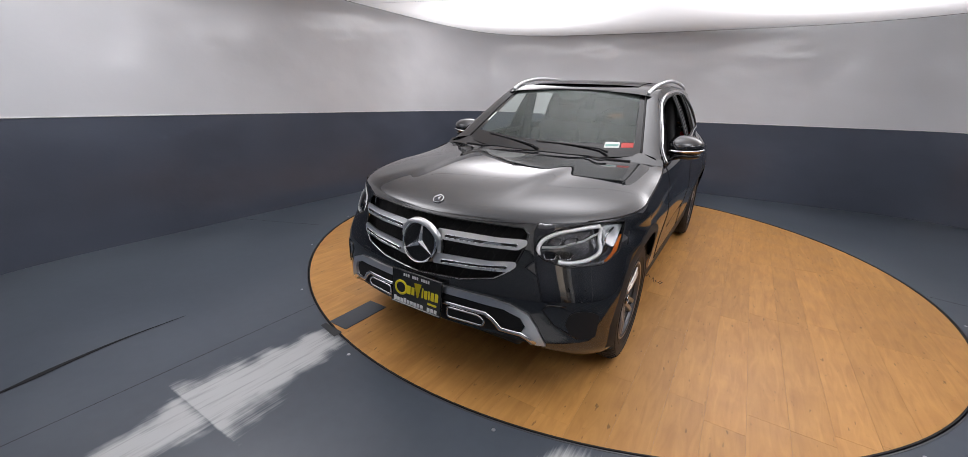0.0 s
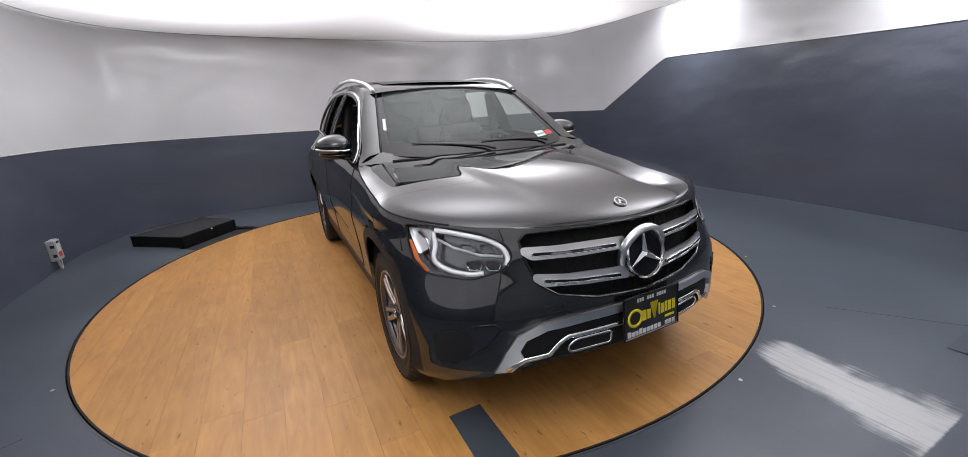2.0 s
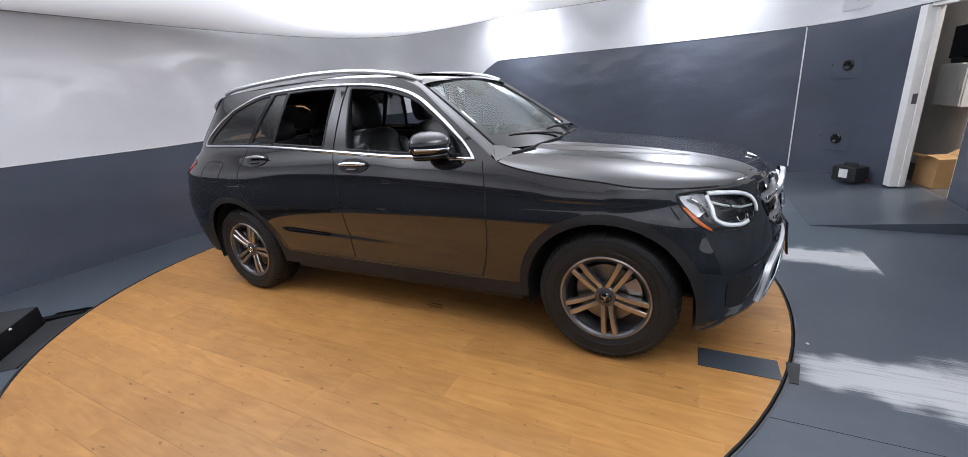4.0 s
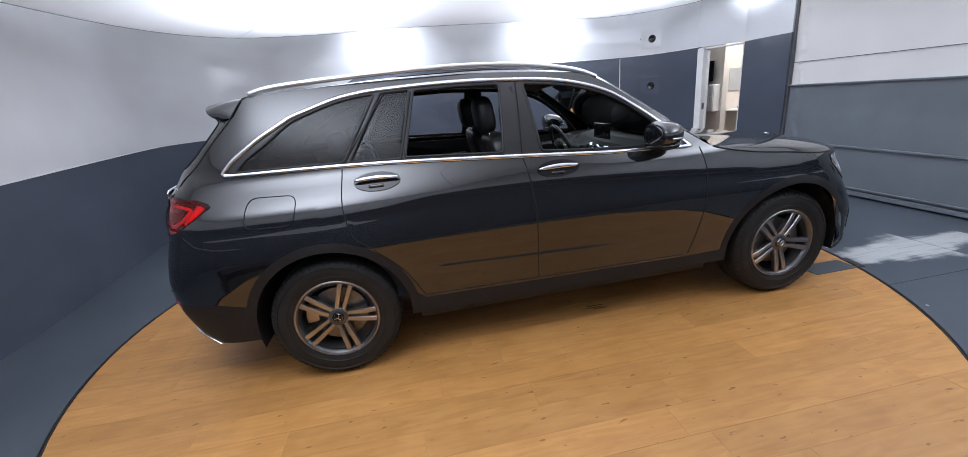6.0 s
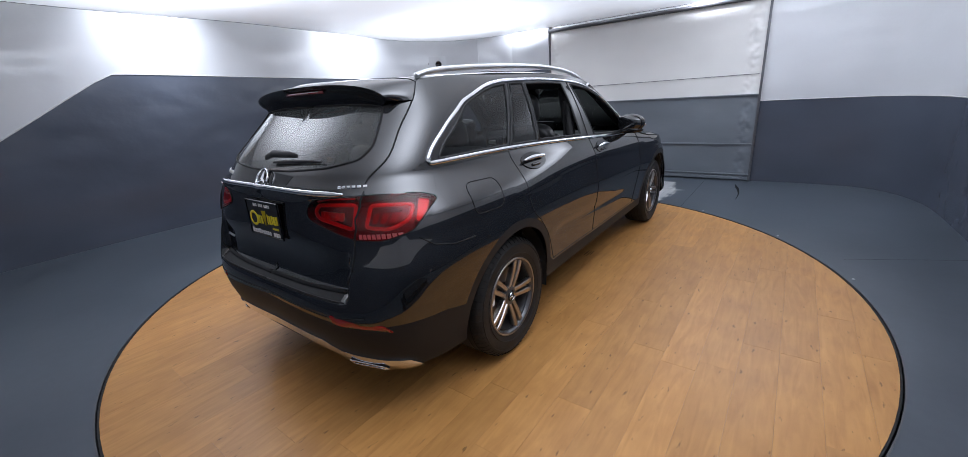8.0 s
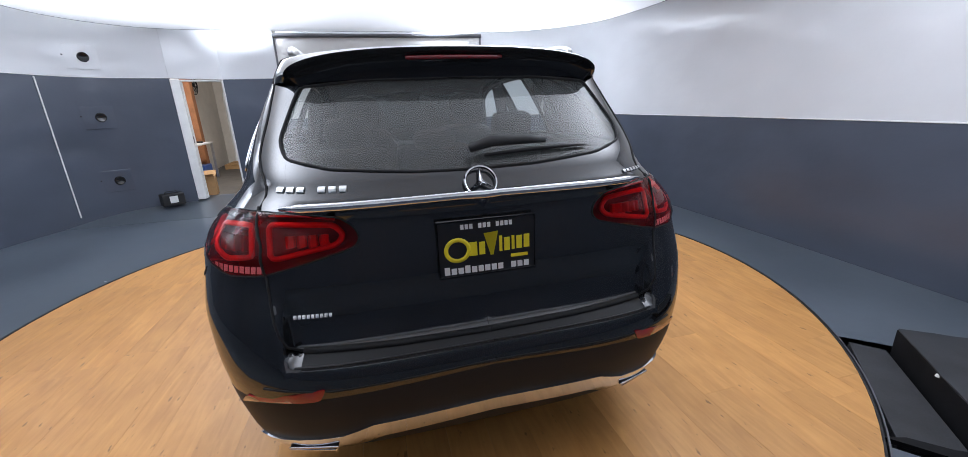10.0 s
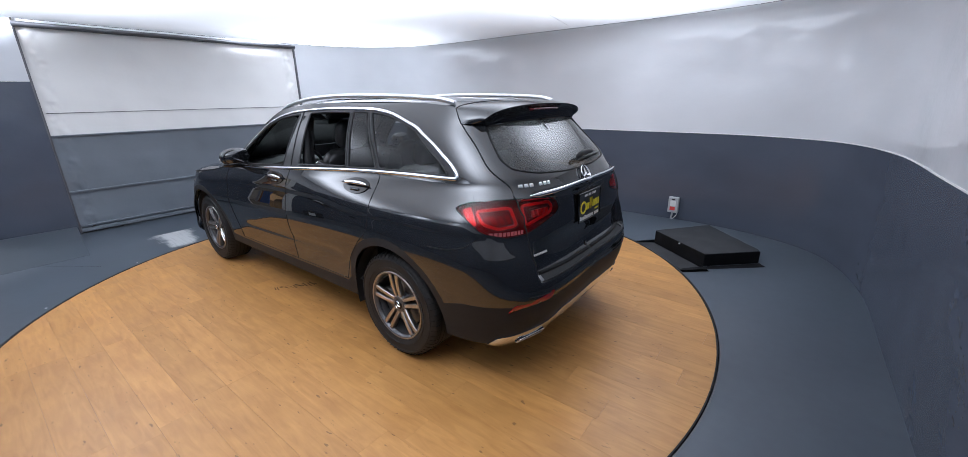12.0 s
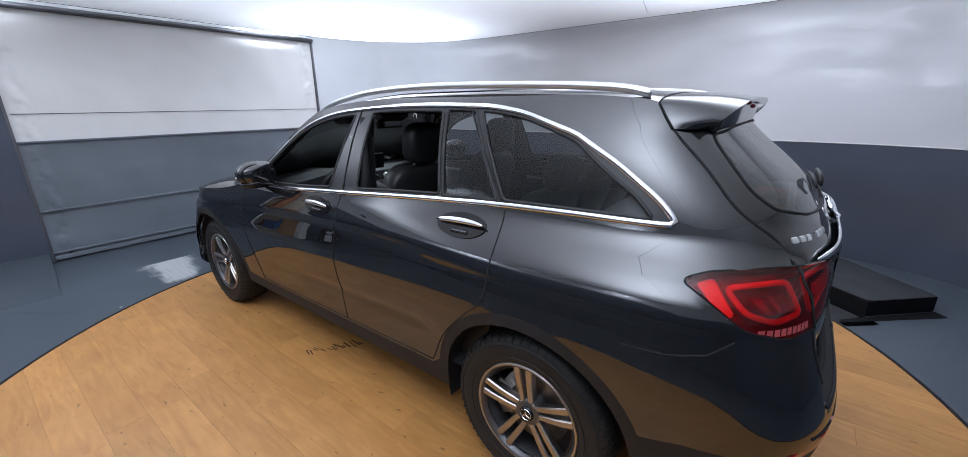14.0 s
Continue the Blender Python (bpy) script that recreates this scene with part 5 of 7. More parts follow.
def lamp_housing(poly, depth, mat, name, parent, label=""):
    """Bowl behind the lamp opening, on both sides."""
    keep = lambda p: inside(p, poly)
    vs, ps, ns, fs = on_skin([poly], [], keep, 0.03, 0.0)
    n = len(poly)
    obs = []
    floor_pts = [p - nn * depth for p, nn in zip(ps, ns)]
    verts = ps[:n] + floor_pts
    faces = [tuple(i + n for i in f) for f in fs] + [(i, (i + 1) % n, n + (i + 1) % n, n + i) for i in range(n)]
    for s in (1, -1):
        obs.append(mesh_object(name, [(v.x * s, v.y, v.z) for v in verts], faces if s > 0 else [tuple(reversed(f)) for f in faces], mat, parent[0 if s > 0 else 1], label))
    return obs


def lamp_pair(name, label):
    made = []
    for s in (1, -1):
        e = new(name)
        e.parent = car
        e["label"] = label
        made.append(e)
    return made


def lamp_line(points, radius, mat, name, parents, lift, flat=1.0, closed=False, label=""):
    obs = skin_line(points, radius, mat, name, car, lift, 6, flat, True, closed, label)
    for ob, p in zip(obs, parents):
        ob.parent = p
    return obs


def lamp_patch(poly, mat, name, parents, lift, label="", step=0.03):
    obs = skin_patch(poly, mat, name, lift, step, True, car, label)
    for ob, p in zip(obs, parents):
        ob.parent = p
    return obs


heads = lamp_pair("headlamp", "clear headlamp with white light guide and amber reflector")
lamp_housing(HEADLAMP, 0.045, M_LAMPBODY, "housing", heads, "dark grey housing")
for path in ([("s", -1.865, 0.896), ("f", 0.735, 0.890), ("f", 0.64, 0.868), ("f", 0.585, 0.838), ("f", 0.570, 0.80), ("f", 0.580, 0.768)], [("s", -1.862, 0.890), ("s", -1.885, 0.84), ("s", -1.905, 0.785), ("f", 0.775, 0.752), ("f", 0.71, 0.737), ("f", 0.66, 0.742)]):
    lamp_line(dense(smooth_line(chart(path), 4), 0.02, False), 0.0115, M_WHITELENS, "light_guide", heads, -0.004, 0.6, False, "frosted white light guide")
for k in range(2):
    x, z = 0.625 + 0.062 * k, 0.768 + 0.002 * k
    lamp_patch(rounded(chart([("f", x - 0.022, z - 0.014), ("f", x + 0.022, z - 0.014), ("f", x + 0.024, z + 0.016), ("f", x - 0.024, z + 0.016)]), 0.012), M_GLOSSBLACK, "projector_lens", heads, -0.016, "dark glossy projector lens")
    lamp_line(chart([("f", x - 0.026, z + 0.004), ("f", x - 0.018, z - 0.018), ("f", x + 0.018, z - 0.018), ("f", x + 0.026, z + 0.004)]), 0.004, M_CHROME, "lens_bezel", heads, -0.009)
    lamp_patch(rounded(chart([("f", x - 0.022, z + 0.05), ("f", x + 0.026, z + 0.045), ("f", x + 0.03, z + 0.078), ("f", x - 0.005, z + 0.078)]), 0.01), M_RIMDARK, "reflector_cell", heads, -0.022)
lamp_line(chart([("f", 0.585, 0.802), ("f", 0.66, 0.808), ("f", 0.74, 0.835), ("s", -1.875, 0.862)]), 0.006, M_WHITELENS, "light_guide", heads, -0.014, 0.7)
lamp_patch(rounded(chart([("s", -1.752, 0.896), ("s", -1.852, 0.898), ("s", -1.872, 0.83), ("s", -1.84, 0.80), ("s", -1.775, 0.86)]), 0.01), M_SATIN, "side_reflector", heads, -0.024, "bright side reflector")
lamp_line(chart([("s", -1.80, 0.885), ("s", -1.845, 0.855), ("s", -1.882, 0.80)]), 0.007, M_CHROME, "reflector_rib", heads, -0.012)
lamp_patch(rounded(chart([("s", -1.768, 0.850), ("s", -1.780, 0.850), ("s", -1.862, 0.772), ("s", -1.900, 0.740), ("s", -1.888, 0.736), ("s", -1.832, 0.780)]), 0.006), M_AMBER, "amber_reflector", heads, -0.003, "amber side reflector")
for ob in lamp_patch(HEADLAMP, M_COVER, "lens_cover", heads, 0.001, "clear lens cover"):
    ob.visible_shadow = False
lamp_line(HEADLAMP, 0.0035, M_SEAM, "lamp_gasket", heads, 0.0, closed=True)

tails = lamp_pair("tail_lamp", "dark red tail lamp with glowing red band and clear lower strip")
lamp_housing(TAILLAMP, 0.045, M_LAMPDARK, "housing", tails, "dark red housing")
loop_out = rounded(chart([("s", 2.04, 1.064), ("r", 0.685, 1.076), ("r", 0.685, 0.985), ("r", 0.78, 0.974), ("s", 2.10, 1.005)]), 0.02, 3)
loop_in = rounded(chart([("r", 0.63, 1.078), ("r", 0.445, 1.07), ("r", 0.418, 1.04), ("r", 0.44, 1.012), ("r", 0.63, 0.975)]), 0.015, 3)
for lp in (loop_out, loop_in):
    lamp_line(lp, 0.0095, M_REDGLOW, "light_band", tails, -0.014, 0.7, True, "bright red light band")
for x in (0.475, 0.507, 0.539, 0.571):
    lamp_patch(rounded(chart([("r", x - 0.012, 1.012), ("r", x + 0.012, 1.007), ("r", x + 0.012, 1.045), ("r", x - 0.012, 1.045)]), 0.005), M_REDGLOW, "light_cell", tails, -0.02)
for x in (0.72, 0.75, 0.78):
    lamp_patch(rounded(chart([("r", x - 0.012, 1.0), ("r", x + 0.012, 1.0), ("r", x + 0.012, 1.045), ("r", x - 0.012, 1.045)]), 0.004), M_LAMPRED, "light_cell", tails, -0.02)
lamp_patch(rounded(chart([("s", 1.965, 1.066), ("s", 2.005, 1.08), ("s", 2.075, 1.0), ("s", 2.055, 0.983)]), 0.008), M_REDGLOW, "side_marker", tails, -0.014)
lamp_line(chart([("r", 0.63, 1.102), ("r", 0.52, 1.092), ("r", 0.44, 1.082)]), 0.004, M_REDGLOW, "light_band", tails, -0.014)
for k in range(9):
    x = 0.665 + 0.018 * k
    lamp_patch(chart([("r", x, 0.936), ("r", x + 0.014, 0.936), ("r", x + 0.010, 0.957), ("r", x - 0.004, 0.957)]), M_WHITELENS, "clear_prism", tails, -0.006, step=0)
for ob in lamp_patch(TAILLAMP, M_REDCOVER, "lens_cover", tails, 0.003, "red lens cover"):
    ob.visible_shadow = False
lamp_line(TAILLAMP, 0.003, M_SEAM, "lamp_gasket", tails, 0.001, closed=True)
skin_line(dense(chart([("r", 0.65, 1.118), ("r", 0.649, 1.02), ("r", 0.648, 0.932)]), 0.03, False), 0.004, M_SEAM, "lamp_split", lift=0.005)
skin_patch(rounded(chart([("r", 0.79, 0.520), ("r", 0.765, 0.558), ("r", 0.52, 0.596), ("r", 0.54, 0.556)]), 0.01), M_LAMPRED, "rear_reflector", lift=0.004, label="red rear reflector")

# --- window trim, seams, handles ---
skin_line(dense(DLO, 0.03), 0.0125, M_CHROME, "window_trim", lift=0.004, flat=0.5, closed=True, label="bright chrome window surround")
for line in ([(0.262, 1.552), (0.30, 1.15)], [(1.0, 1.535), (1.15, 1.34), (1.265, 1.18)], [(0.955, 1.185), (0.855, 1.53)]):
    skin_line(dense(line, 0.04, False), 0.004, M_SEAM, "pillar_seam", lift=0.001)
for w, nm in ((WIN_FRONT, "window_seal"), (WIN_REAR, "window_seal"), (WIN_QUARTER, "window_seal"), (WIN_FIXED, "window_seal")):
    skin_line(dense(w, 0.04), 0.008, M_TRIMBLACK, nm, lift=-0.002, closed=True, label="black rubber window seal")
SEAMS = [[(0.30, 1.138), (0.275, 1.0), (0.255, 0.8), (0.25, 0.405)], [(-0.79, 1.065), (-0.815, 0.9), (-0.80, 0.62), (-0.74, 0.395)], [(1.27, 1.17), (1.285, 1.0), (1.26, 0.84), (1.17, 0.75), (1.03, 0.60), (0.93, 0.415)],
         [(-0.74, 0.395), (0.25, 0.405), (0.93, 0.415)]]
for line in SEAMS:
    skin_line(dense(smooth_line(line, 5), 0.03, False), 0.0032, M_SEAM, "panel_gap", lift=-0.0005)
skin_line(dense(chart([("s", 1.80, 0.852), ("s", 1.93, 0.857), ("s", 2.03, 0.88), ("s", 2.085, 0.925)]), 0.03, False), 0.003, M_SEAM, "panel_gap")
skin_line(dense(chart([("s", -1.76, 0.80), ("s", -1.72, 0.855)]), 0.03, False), 0.003, M_SEAM, "panel_gap")
skin_line(dense(smooth_line(chart([("s", 1.80, 1.488), ("s", 1.90, 1.385), ("s", 2.02, 1.255), ("s", 2.13, 1.17), ("r", 0.65, 1.116)]), 4), 0.03, False), 0.0042, M_SEAM, "panel_gap")
skin_line(dense(chart([("r", 0.648, 0.93), ("r", 0.642, 0.80), ("r", 0.618, 0.715), ("r", 0.575, 0.69)]), 0.03, False), 0.004, M_SEAM, "panel_gap")
skin_line(dense(chart([("r", 0.575, 0.69), ("r", 0.3, 0.684), ("r", 0.0, 0.682)]), 0.03, False), 0.012, M_SEAM, "panel_gap")
fuel = rounded([(1.505, 1.075), (1.745, 1.085), (1.775, 0.945), (1.535, 0.935)], 0.05, 5)
fuel = [(u_at("s", y, z), z) for y, z in fuel]
for s_ob in skin_line(fuel, 0.0025, M_SEAM, "fuel_flap_gap", closed=True, both=False):
    pass


def door_handle(y, z):
    oval = [(y + 0.122 * math.cos(a * math.pi / 14), z + 0.045 * math.sin(a * math.pi / 14) - 0.006) for a in range(28)]
    cups = skin_patch(oval, M_GLOSSBLACK, "handle_cup", lift=0.005, step=0.03, label="dark handle recess")
    pts = [(y - 0.116 + 0.232 * k / 10, z - 0.003 + 0.006 * math.sin(math.pi * k / 10)) for k in range(11)]
    bars = skin_line(pts, 0.011, M_CHROME, "door_handle", lift=0.024, sides=10, flat=0.7, label="chrome door handle", radii=[0.004, 0.009, 0.011, 0.012, 0.013, 0.013, 0.013, 0.012, 0.011, 0.009, 0.004])
    lows = skin_line([(y - 0.03 + 0.075 * k / 8, z - 0.029) for k in range(9)], 0.009, M_PAINT, "handle_body", lift=0.006, sides=8)
    return cups, bars, lows


for door, y, z in (("rear_door", 1.095, 1.10), ("front_door", 0.108, 1.056)):
    for group in door_handle(y, z):
        for ob, owner in zip(group, PARTS[door]):
            ob.parent = owner

# --- roof rails, mirrors, spoiler ---
for s in (1, -1):
    rail = smooth_line([(0.565 * s, 1.71, 1.592), (0.58 * s, 1.56, 1.619), (0.598 * s, 1.15, 1.638), (0.612 * s, 0.66, 1.645), (0.615 * s, 0.28, 1.629), (0.605 * s, 0.02, 1.597), (0.592 * s, -0.15, 1.564), (0.582 * s, -0.27, 1.520)], 6)
    part("roof_rail", tube(bmesh.new(), rail, 0.013, 10, up=(0, 0, 1), flat=1.15), M_SATIN, car, "satin silver roof rail", smooth=True)


def side_mirror(s):
    root = new("side_mirror")
    root.parent = car
    root["label"] = "grey door mirror with chrome-edged signal strip"

    def shell(name, mat, scale, squash, at, cut=None, label=""):
        bm = bmesh.new()
        bmesh.ops.create_uvsphere(bm, u_segments=28, v_segments=18, radius=1.0)
        for v in bm.verts:
            c = v.co
            c.x = math.copysign(abs(c.x) ** 0.8, c.x)
            c.z = math.copysign(abs(c.z) ** 0.8, c.z)
            c.y = c.y * (1 - 0.25 * max(0, c.x)) if c.y < 0 else c.y * squash
            v.co = Vector((c.x * scale[0], c.y * scale[1], c.z * scale[2] * (1 - 0.18 * max(0, c.x))))
        for v in bm.verts:
            v.co = Vector(((v.co.x + at[0]) * s, v.co.y + at[1], v.co.z + at[2]))
        if s < 0:
            bmesh.ops.reverse_faces(bm, faces=bm.faces)
        return part(name, bm, mat, root, label, smooth=True)
    shell("mirror_cap", M_PAINT, (0.116, 0.150, 0.076), 0.30, (0.935, -0.475, 1.170), label="grey painted cap")
    shell("mirror_base", M_GLOSSBLACK, (0.108, 0.135, 0.03), 0.30, (0.93, -0.475, 1.112))
    part("signal_strip", tube(bmesh.new(), smooth_line([(0.85 * s, -0.598, 1.142), (0.93 * s, -0.618, 1.145), (1.01 * s, -0.572, 1.15), (1.05 * s, -0.49, 1.155)], 5), 0.007, 8), M_CHROME, root, "chrome signal strip", smooth=True)
    gl = bmesh.new()
    ringpts = [gl.verts.new((s * (0.937 + 0.088 * math.copysign(abs(math.cos(a)) ** 0.75, math.cos(a))), -0.449, 1.168 + 0.055 * math.copysign(abs(math.sin(a)) ** 0.75, math.sin(a)))) for a in [2 * math.pi * k / 28 for k in range(28)]]
    f = gl.faces.new(ringpts)
    bmesh.ops.solidify(gl, geom=[f], thickness=0.004)
    part("mirror_glass", gl, M_MIRROR, root, "mirror glass")
    part("mirror_rim", tube(bmesh.new(), [(v[0], v[1] - 0.001, v[2]) for v in [(s * (0.937 + 0.094 * math.copysign(abs(math.cos(a)) ** 0.75, math.cos(a))), -0.45, 1.168 + 0.060 * math.copysign(abs(math.sin(a)) ** 0.75, math.sin(a))) for a in [2 * math.pi * k / 28 for k in range(28)]]], 0.007, 6, closed=True), M_GLOSSBLACK, root, smooth=True)
    part("mirror_arm", tube(bmesh.new(), [(0.845 * s, -0.56, 1.085), (0.89 * s, -0.54, 1.095), (0.93 * s, -0.51, 1.115)], [0.045, 0.035, 0.03], 10, flat=0.45, up=(0, 0, 1)), M_GLOSSBLACK, root, smooth=True)
    return root


M_MIRROR = material("mirror_silver", (0.9, 0.9, 0.9), 0.01, 1.0, vary=0.0)
side_mirror(1)
side_mirror(-1)


def rear_point(x, z, lift=0.0):
    u = u_at("r", x, z)
    p, n = skin(u, z), skin_normal(u, z)
    p = p + n * lift
    return Vector((-p.x if x > 0 else p.x, p.y, p.z)) if abs(x) > 1e-6 else Vector((0, p.y + lift, p.z))


def spoiler():
    """Roof end: from the roof's rear edge and the body's upper rim to an arched tail edge that overhangs the rear window."""
    cols, rows = 48, 8
    ua = min((1.5 + 0.005 * i for i in range(160)), key=lambda u: abs(rim_point(u).y - 1.745))
    start = rim_point(ua)

    def front_edge(p):
        q = abs(p)
        if q < 0.7:
            x = -start.x * q / 0.7
            v = Vector((x, 1.745 + (start.y - 1.745) * (q / 0.7) ** 3, roof_z(x, 1.74, -start.x, start.z)))
        else:
            k = (q - 0.7) / 0.3
            r = skin(u_at("s", 1.745 + 0.06 * k, start.z - 0.084 * k), start.z - 0.084 * k)
            v = Vector((-r.x + 0.004, r.y, r.z))
        return Vector((math.copysign(v.x, p), v.y, v.z + 0.002))

    def tail_edge(p):
        a = abs(p) * math.pi / 2
        c = max(0.0, math.cos(a))
        return Vector((math.copysign(0.574 * math.sin(a) ** 0.80, p), 1.888 + 0.10 * c ** 0.5, 1.480 + 0.10 * c ** 0.72))

    ps = [-1 + 2 * j / cols for j in range(cols + 1)]
    verts, faces = [], []
    for i in range(rows + 1):
        t = i / rows
        for p in ps:
            v = front_edge(p).lerp(tail_edge(p), t)
            out = Vector((math.copysign(abs(p) ** 3, p), 0, 1 - abs(p) ** 3)).normalized()
            verts.append(v + out * 0.008 * math.sin(math.pi * t))
    for i in range(rows):
        for j in range(cols):
            q = i * (cols + 1) + j
            faces.append((q, q + 1, q + cols + 2, q + cols + 1))
    # rounded lip turned in under the tail edge
    n0 = len(verts)
    centre = Vector((0, 1.91, 1.50))
    inner = [tail_edge(p) + (centre - tail_edge(p)).normalized() * 0.018 for p in ps]
    verts += inner
    for j in range(cols):
        q, w = rows * (cols + 1) + j, n0 + j
        faces.append((q, q + 1, w + 1, w))
    root = mesh_object("rear_spoiler", verts, faces, M_PAINT, car, "grey painted roof spoiler", smooth=True)
    mod = root.modifiers.new("edges", "EDGE_SPLIT")
    mod.split_angle = radians(50)
    part("panel_gap", tube(bmesh.new(), [front_edge(p) for p in ps], 0.0032, 6), M_SEAM, root, smooth=True)
    # black underside down to the rear window
    verts, faces = [], []
    for p, e in zip(ps, inner):
        low = rear_point(0.93 * e.x, 1.482 - 0.022 * abs(p) ** 3, 0.003)
        verts += [e, e.lerp(low, 0.5) + Vector((0, -0.012, 0.012)) * (1 - abs(p) ** 4), low]
    for j in range(cols):
        for i in range(2):
            q = 3 * j + i
            faces.append((q, q + 3, q + 4, q + 1))
    mesh_object("spoiler_underside", verts, faces, M_GLOSSBLACK, root, "gloss black underside", smooth=True)
    part("high_brake_lamp", tube(bmesh.new(), [(x, 1.973 - 0.06 * abs(x / 0.57) ** 2, 1.548 - 0.012 * abs(x / 0.57) ** 2) for x in [-0.17 + 0.034 * i for i in range(11)]], 0.008, 6), M_LAMPDARK, root, "dark red brake lamp strip", smooth=True)


spoiler()
# roof seam and dark glass roof panel
verts, faces = [], []
for i in range(13):
    y = -0.12 + 1.05 * i / 12
    r = skin(y, hood_rim(y))
    for j in range(13):
        x = -0.47 + 0.94 * j / 12
        verts.append((x, y - (0.06 * (1 - (x / 0.47) ** 2) if i == 0 else 0), roof_z(x, y, -r.x, r.z) + 0.004))
for i in range(12):
    for j in range(12):
        a = i * 13 + j
        faces.append((a, a + 1, a + 14, a + 13))
mesh_object("glass_roof", verts, faces, M_GLOSSBLACK, car, "black glass roof panel", smooth=True)
HB = BVHTree.FromPolygons([v.co for v in bpy.data.objects["hood"].data.vertices], [tuple(p.vertices) for p in bpy.data.objects["hood"].data.polygons])


def on_hood(x, y, lift=0.0):
    hit = HB.ray_cast(Vector((x, y, 2.0)), Vector((0, 0, -1)))[0]
    return Vector((x, y, hit.z + lift)) if hit else None


for s in (1, -1):
    # shut line between the hood and the wing, round to the lamp
    gap = []
    for k in range(40):
        y = -0.885 - 1.02 * k / 39
        r = rim_point(u_at("s", y, hood_rim(y)))
        gap.append(Vector((-s * (r.x - 0.001), r.y, r.z + 0.001)))
    part("panel_gap", tube(bmesh.new(), gap, 0.0042, 6), M_SEAM, car, smooth=True)
    # dark wedge between the hood's rear corner and the screen
    wedge = [on_hood(s * x, y, 0.002) for x, y in smooth_line([(0.0, -0.975), (0.22, -0.968), (0.36, -0.945), (0.52, -0.915), (0.66, -0.885)], 5)]
    wedge = [p for p in wedge if p]
    part("panel_gap", tube(bmesh.new(), wedge, [0.004 + 0.010 * sm((abs(p.x) - 0.25) / 0.35) for p in wedge], 8, flat=0.5, up=(0, 0, 1)), M_SEAM, car, smooth=True)
    # painted corner between the hood, the wing and the screen
    cells = []
    for k in range(11):
        a = windscreen_point(s * (0.55 + 0.45 * k / 10), 0.0, 0.002)
        b = on_hood(a.x, -0.882)
        cells += [Vector((a.x, -0.884, b.z - 0.001)) if b else Vector((a.x, -0.884, 1.07)), a]
    r = skin(-0.87, hood_rim(-0.87))
    cells += [Vector((-s * r.x, r.y, r.z)), Vector((-s * r.x * 0.985, -0.84, 1.10))]
    quads = [(2 * k, 2 * k + 2, 2 * k + 3, 2 * k + 1) for k in range(11)]
    mesh_object("screen_corner", cells, quads if s > 0 else [q[::-1] for q in quads], M_PAINT, car, smooth=True)
# black printed band and cowl along the foot of the screen
band = [windscreen_point(-0.97 + 1.94 * j / 24, t, 0.003) for j in range(25) for t in (-0.05, 0.04, 0.13)]
mesh_object("cowl", band, [(3 * j + i, 3 * j + i + 1, 3 * j + i + 4, 3 * j + i + 3) for j in range(24) for i in range(2)], M_GLOSSBLACK, car, "gloss black band at the foot of the screen", smooth=True)
for x0, x1, t1 in ((0.50, -0.04, 0.10), (0.02, -0.50, 0.10)):
    a, b = windscreen_point(x0 / 0.70, 0.0, 0.012), windscreen_point(x1 / 0.68, t1, 0.010)
    arm = [a + Vector((0, -0.02, 0.0)), a.lerp(b, 0.12) + Vector((0, 0, 0.012)), a.lerp(b, 0.55) + Vector((0, 0, 0.010)), b]
    w = part("wiper", tube(bmesh.new(), arm, [0.010, 0.007, 0.005, 0.003], 6), M_TRIMBLACK, car, "black windscreen wiper", smooth=True)

# --- front: grille, emblem, chrome lower trim, plate ---


def front_point(x, z, lift=0.0):
    u = u_at("f", x, z)
    p, n = skin(u, z), skin_normal(u, z)
    p = p + n * lift
    return Vector((-p.x if x > 0 else p.x, p.y, p.z)) if abs(x) > 1e-6 else Vector((0, p.y, p.z))


verts, faces = [], []
for i in range(13):
    for j in range(25):
        verts.append(front_point(-0.58 + 1.16 * j / 24, 0.58 + 0.33 * i / 12, -0.055))
for i in range(12):
    for j in range(24):
        a = i * 25 + j
        faces.append((a, a + 1, a + 26, a + 25))
grille = mesh_object("grille", verts, faces, M_SEAM, car, "black grille with silver louvres", smooth=True)
net = bmesh.new()
for i in range(34):
    for d in (1, -1):
        pts = []
        for k in range(9):
            z = 0.585 + 0.31 * k / 8
            x = -0.72 + 0.046 * i + d * (z - 0.74) * 0.58
            if abs(x) < 0.56:
                pts.append(front_point(x, z, -0.045))
        if len(pts) > 2:
            tube(net, pts, 0.0018, 4)
part("grille_net", net, M_SEAM, grille, "black honeycomb net", smooth=True)
GRILLE_EDGE = chart([("f", 0.0, 0.882), ("f", 0.30, 0.884), ("f", 0.49, 0.882), ("f", 0.518, 0.855), ("f", 0.512, 0.79), ("f", 0.478, 0.69), ("f", 0.41, 0.645), ("f", 0.25, 0.612), ("f", 0.0, 0.597)])
GRILLE_EDGE = dense(GRILLE_EDGE, 0.04, False)
skin_line(GRILLE_EDGE, 0.006, M_GLOSSBLACK, "grille_frame", grille, lift=0.0)
skin_line([p for p in GRILLE_EDGE if p[1] < 0.72], 0.002, M_SATIN, "grille_trim", grille, lift=0.004)
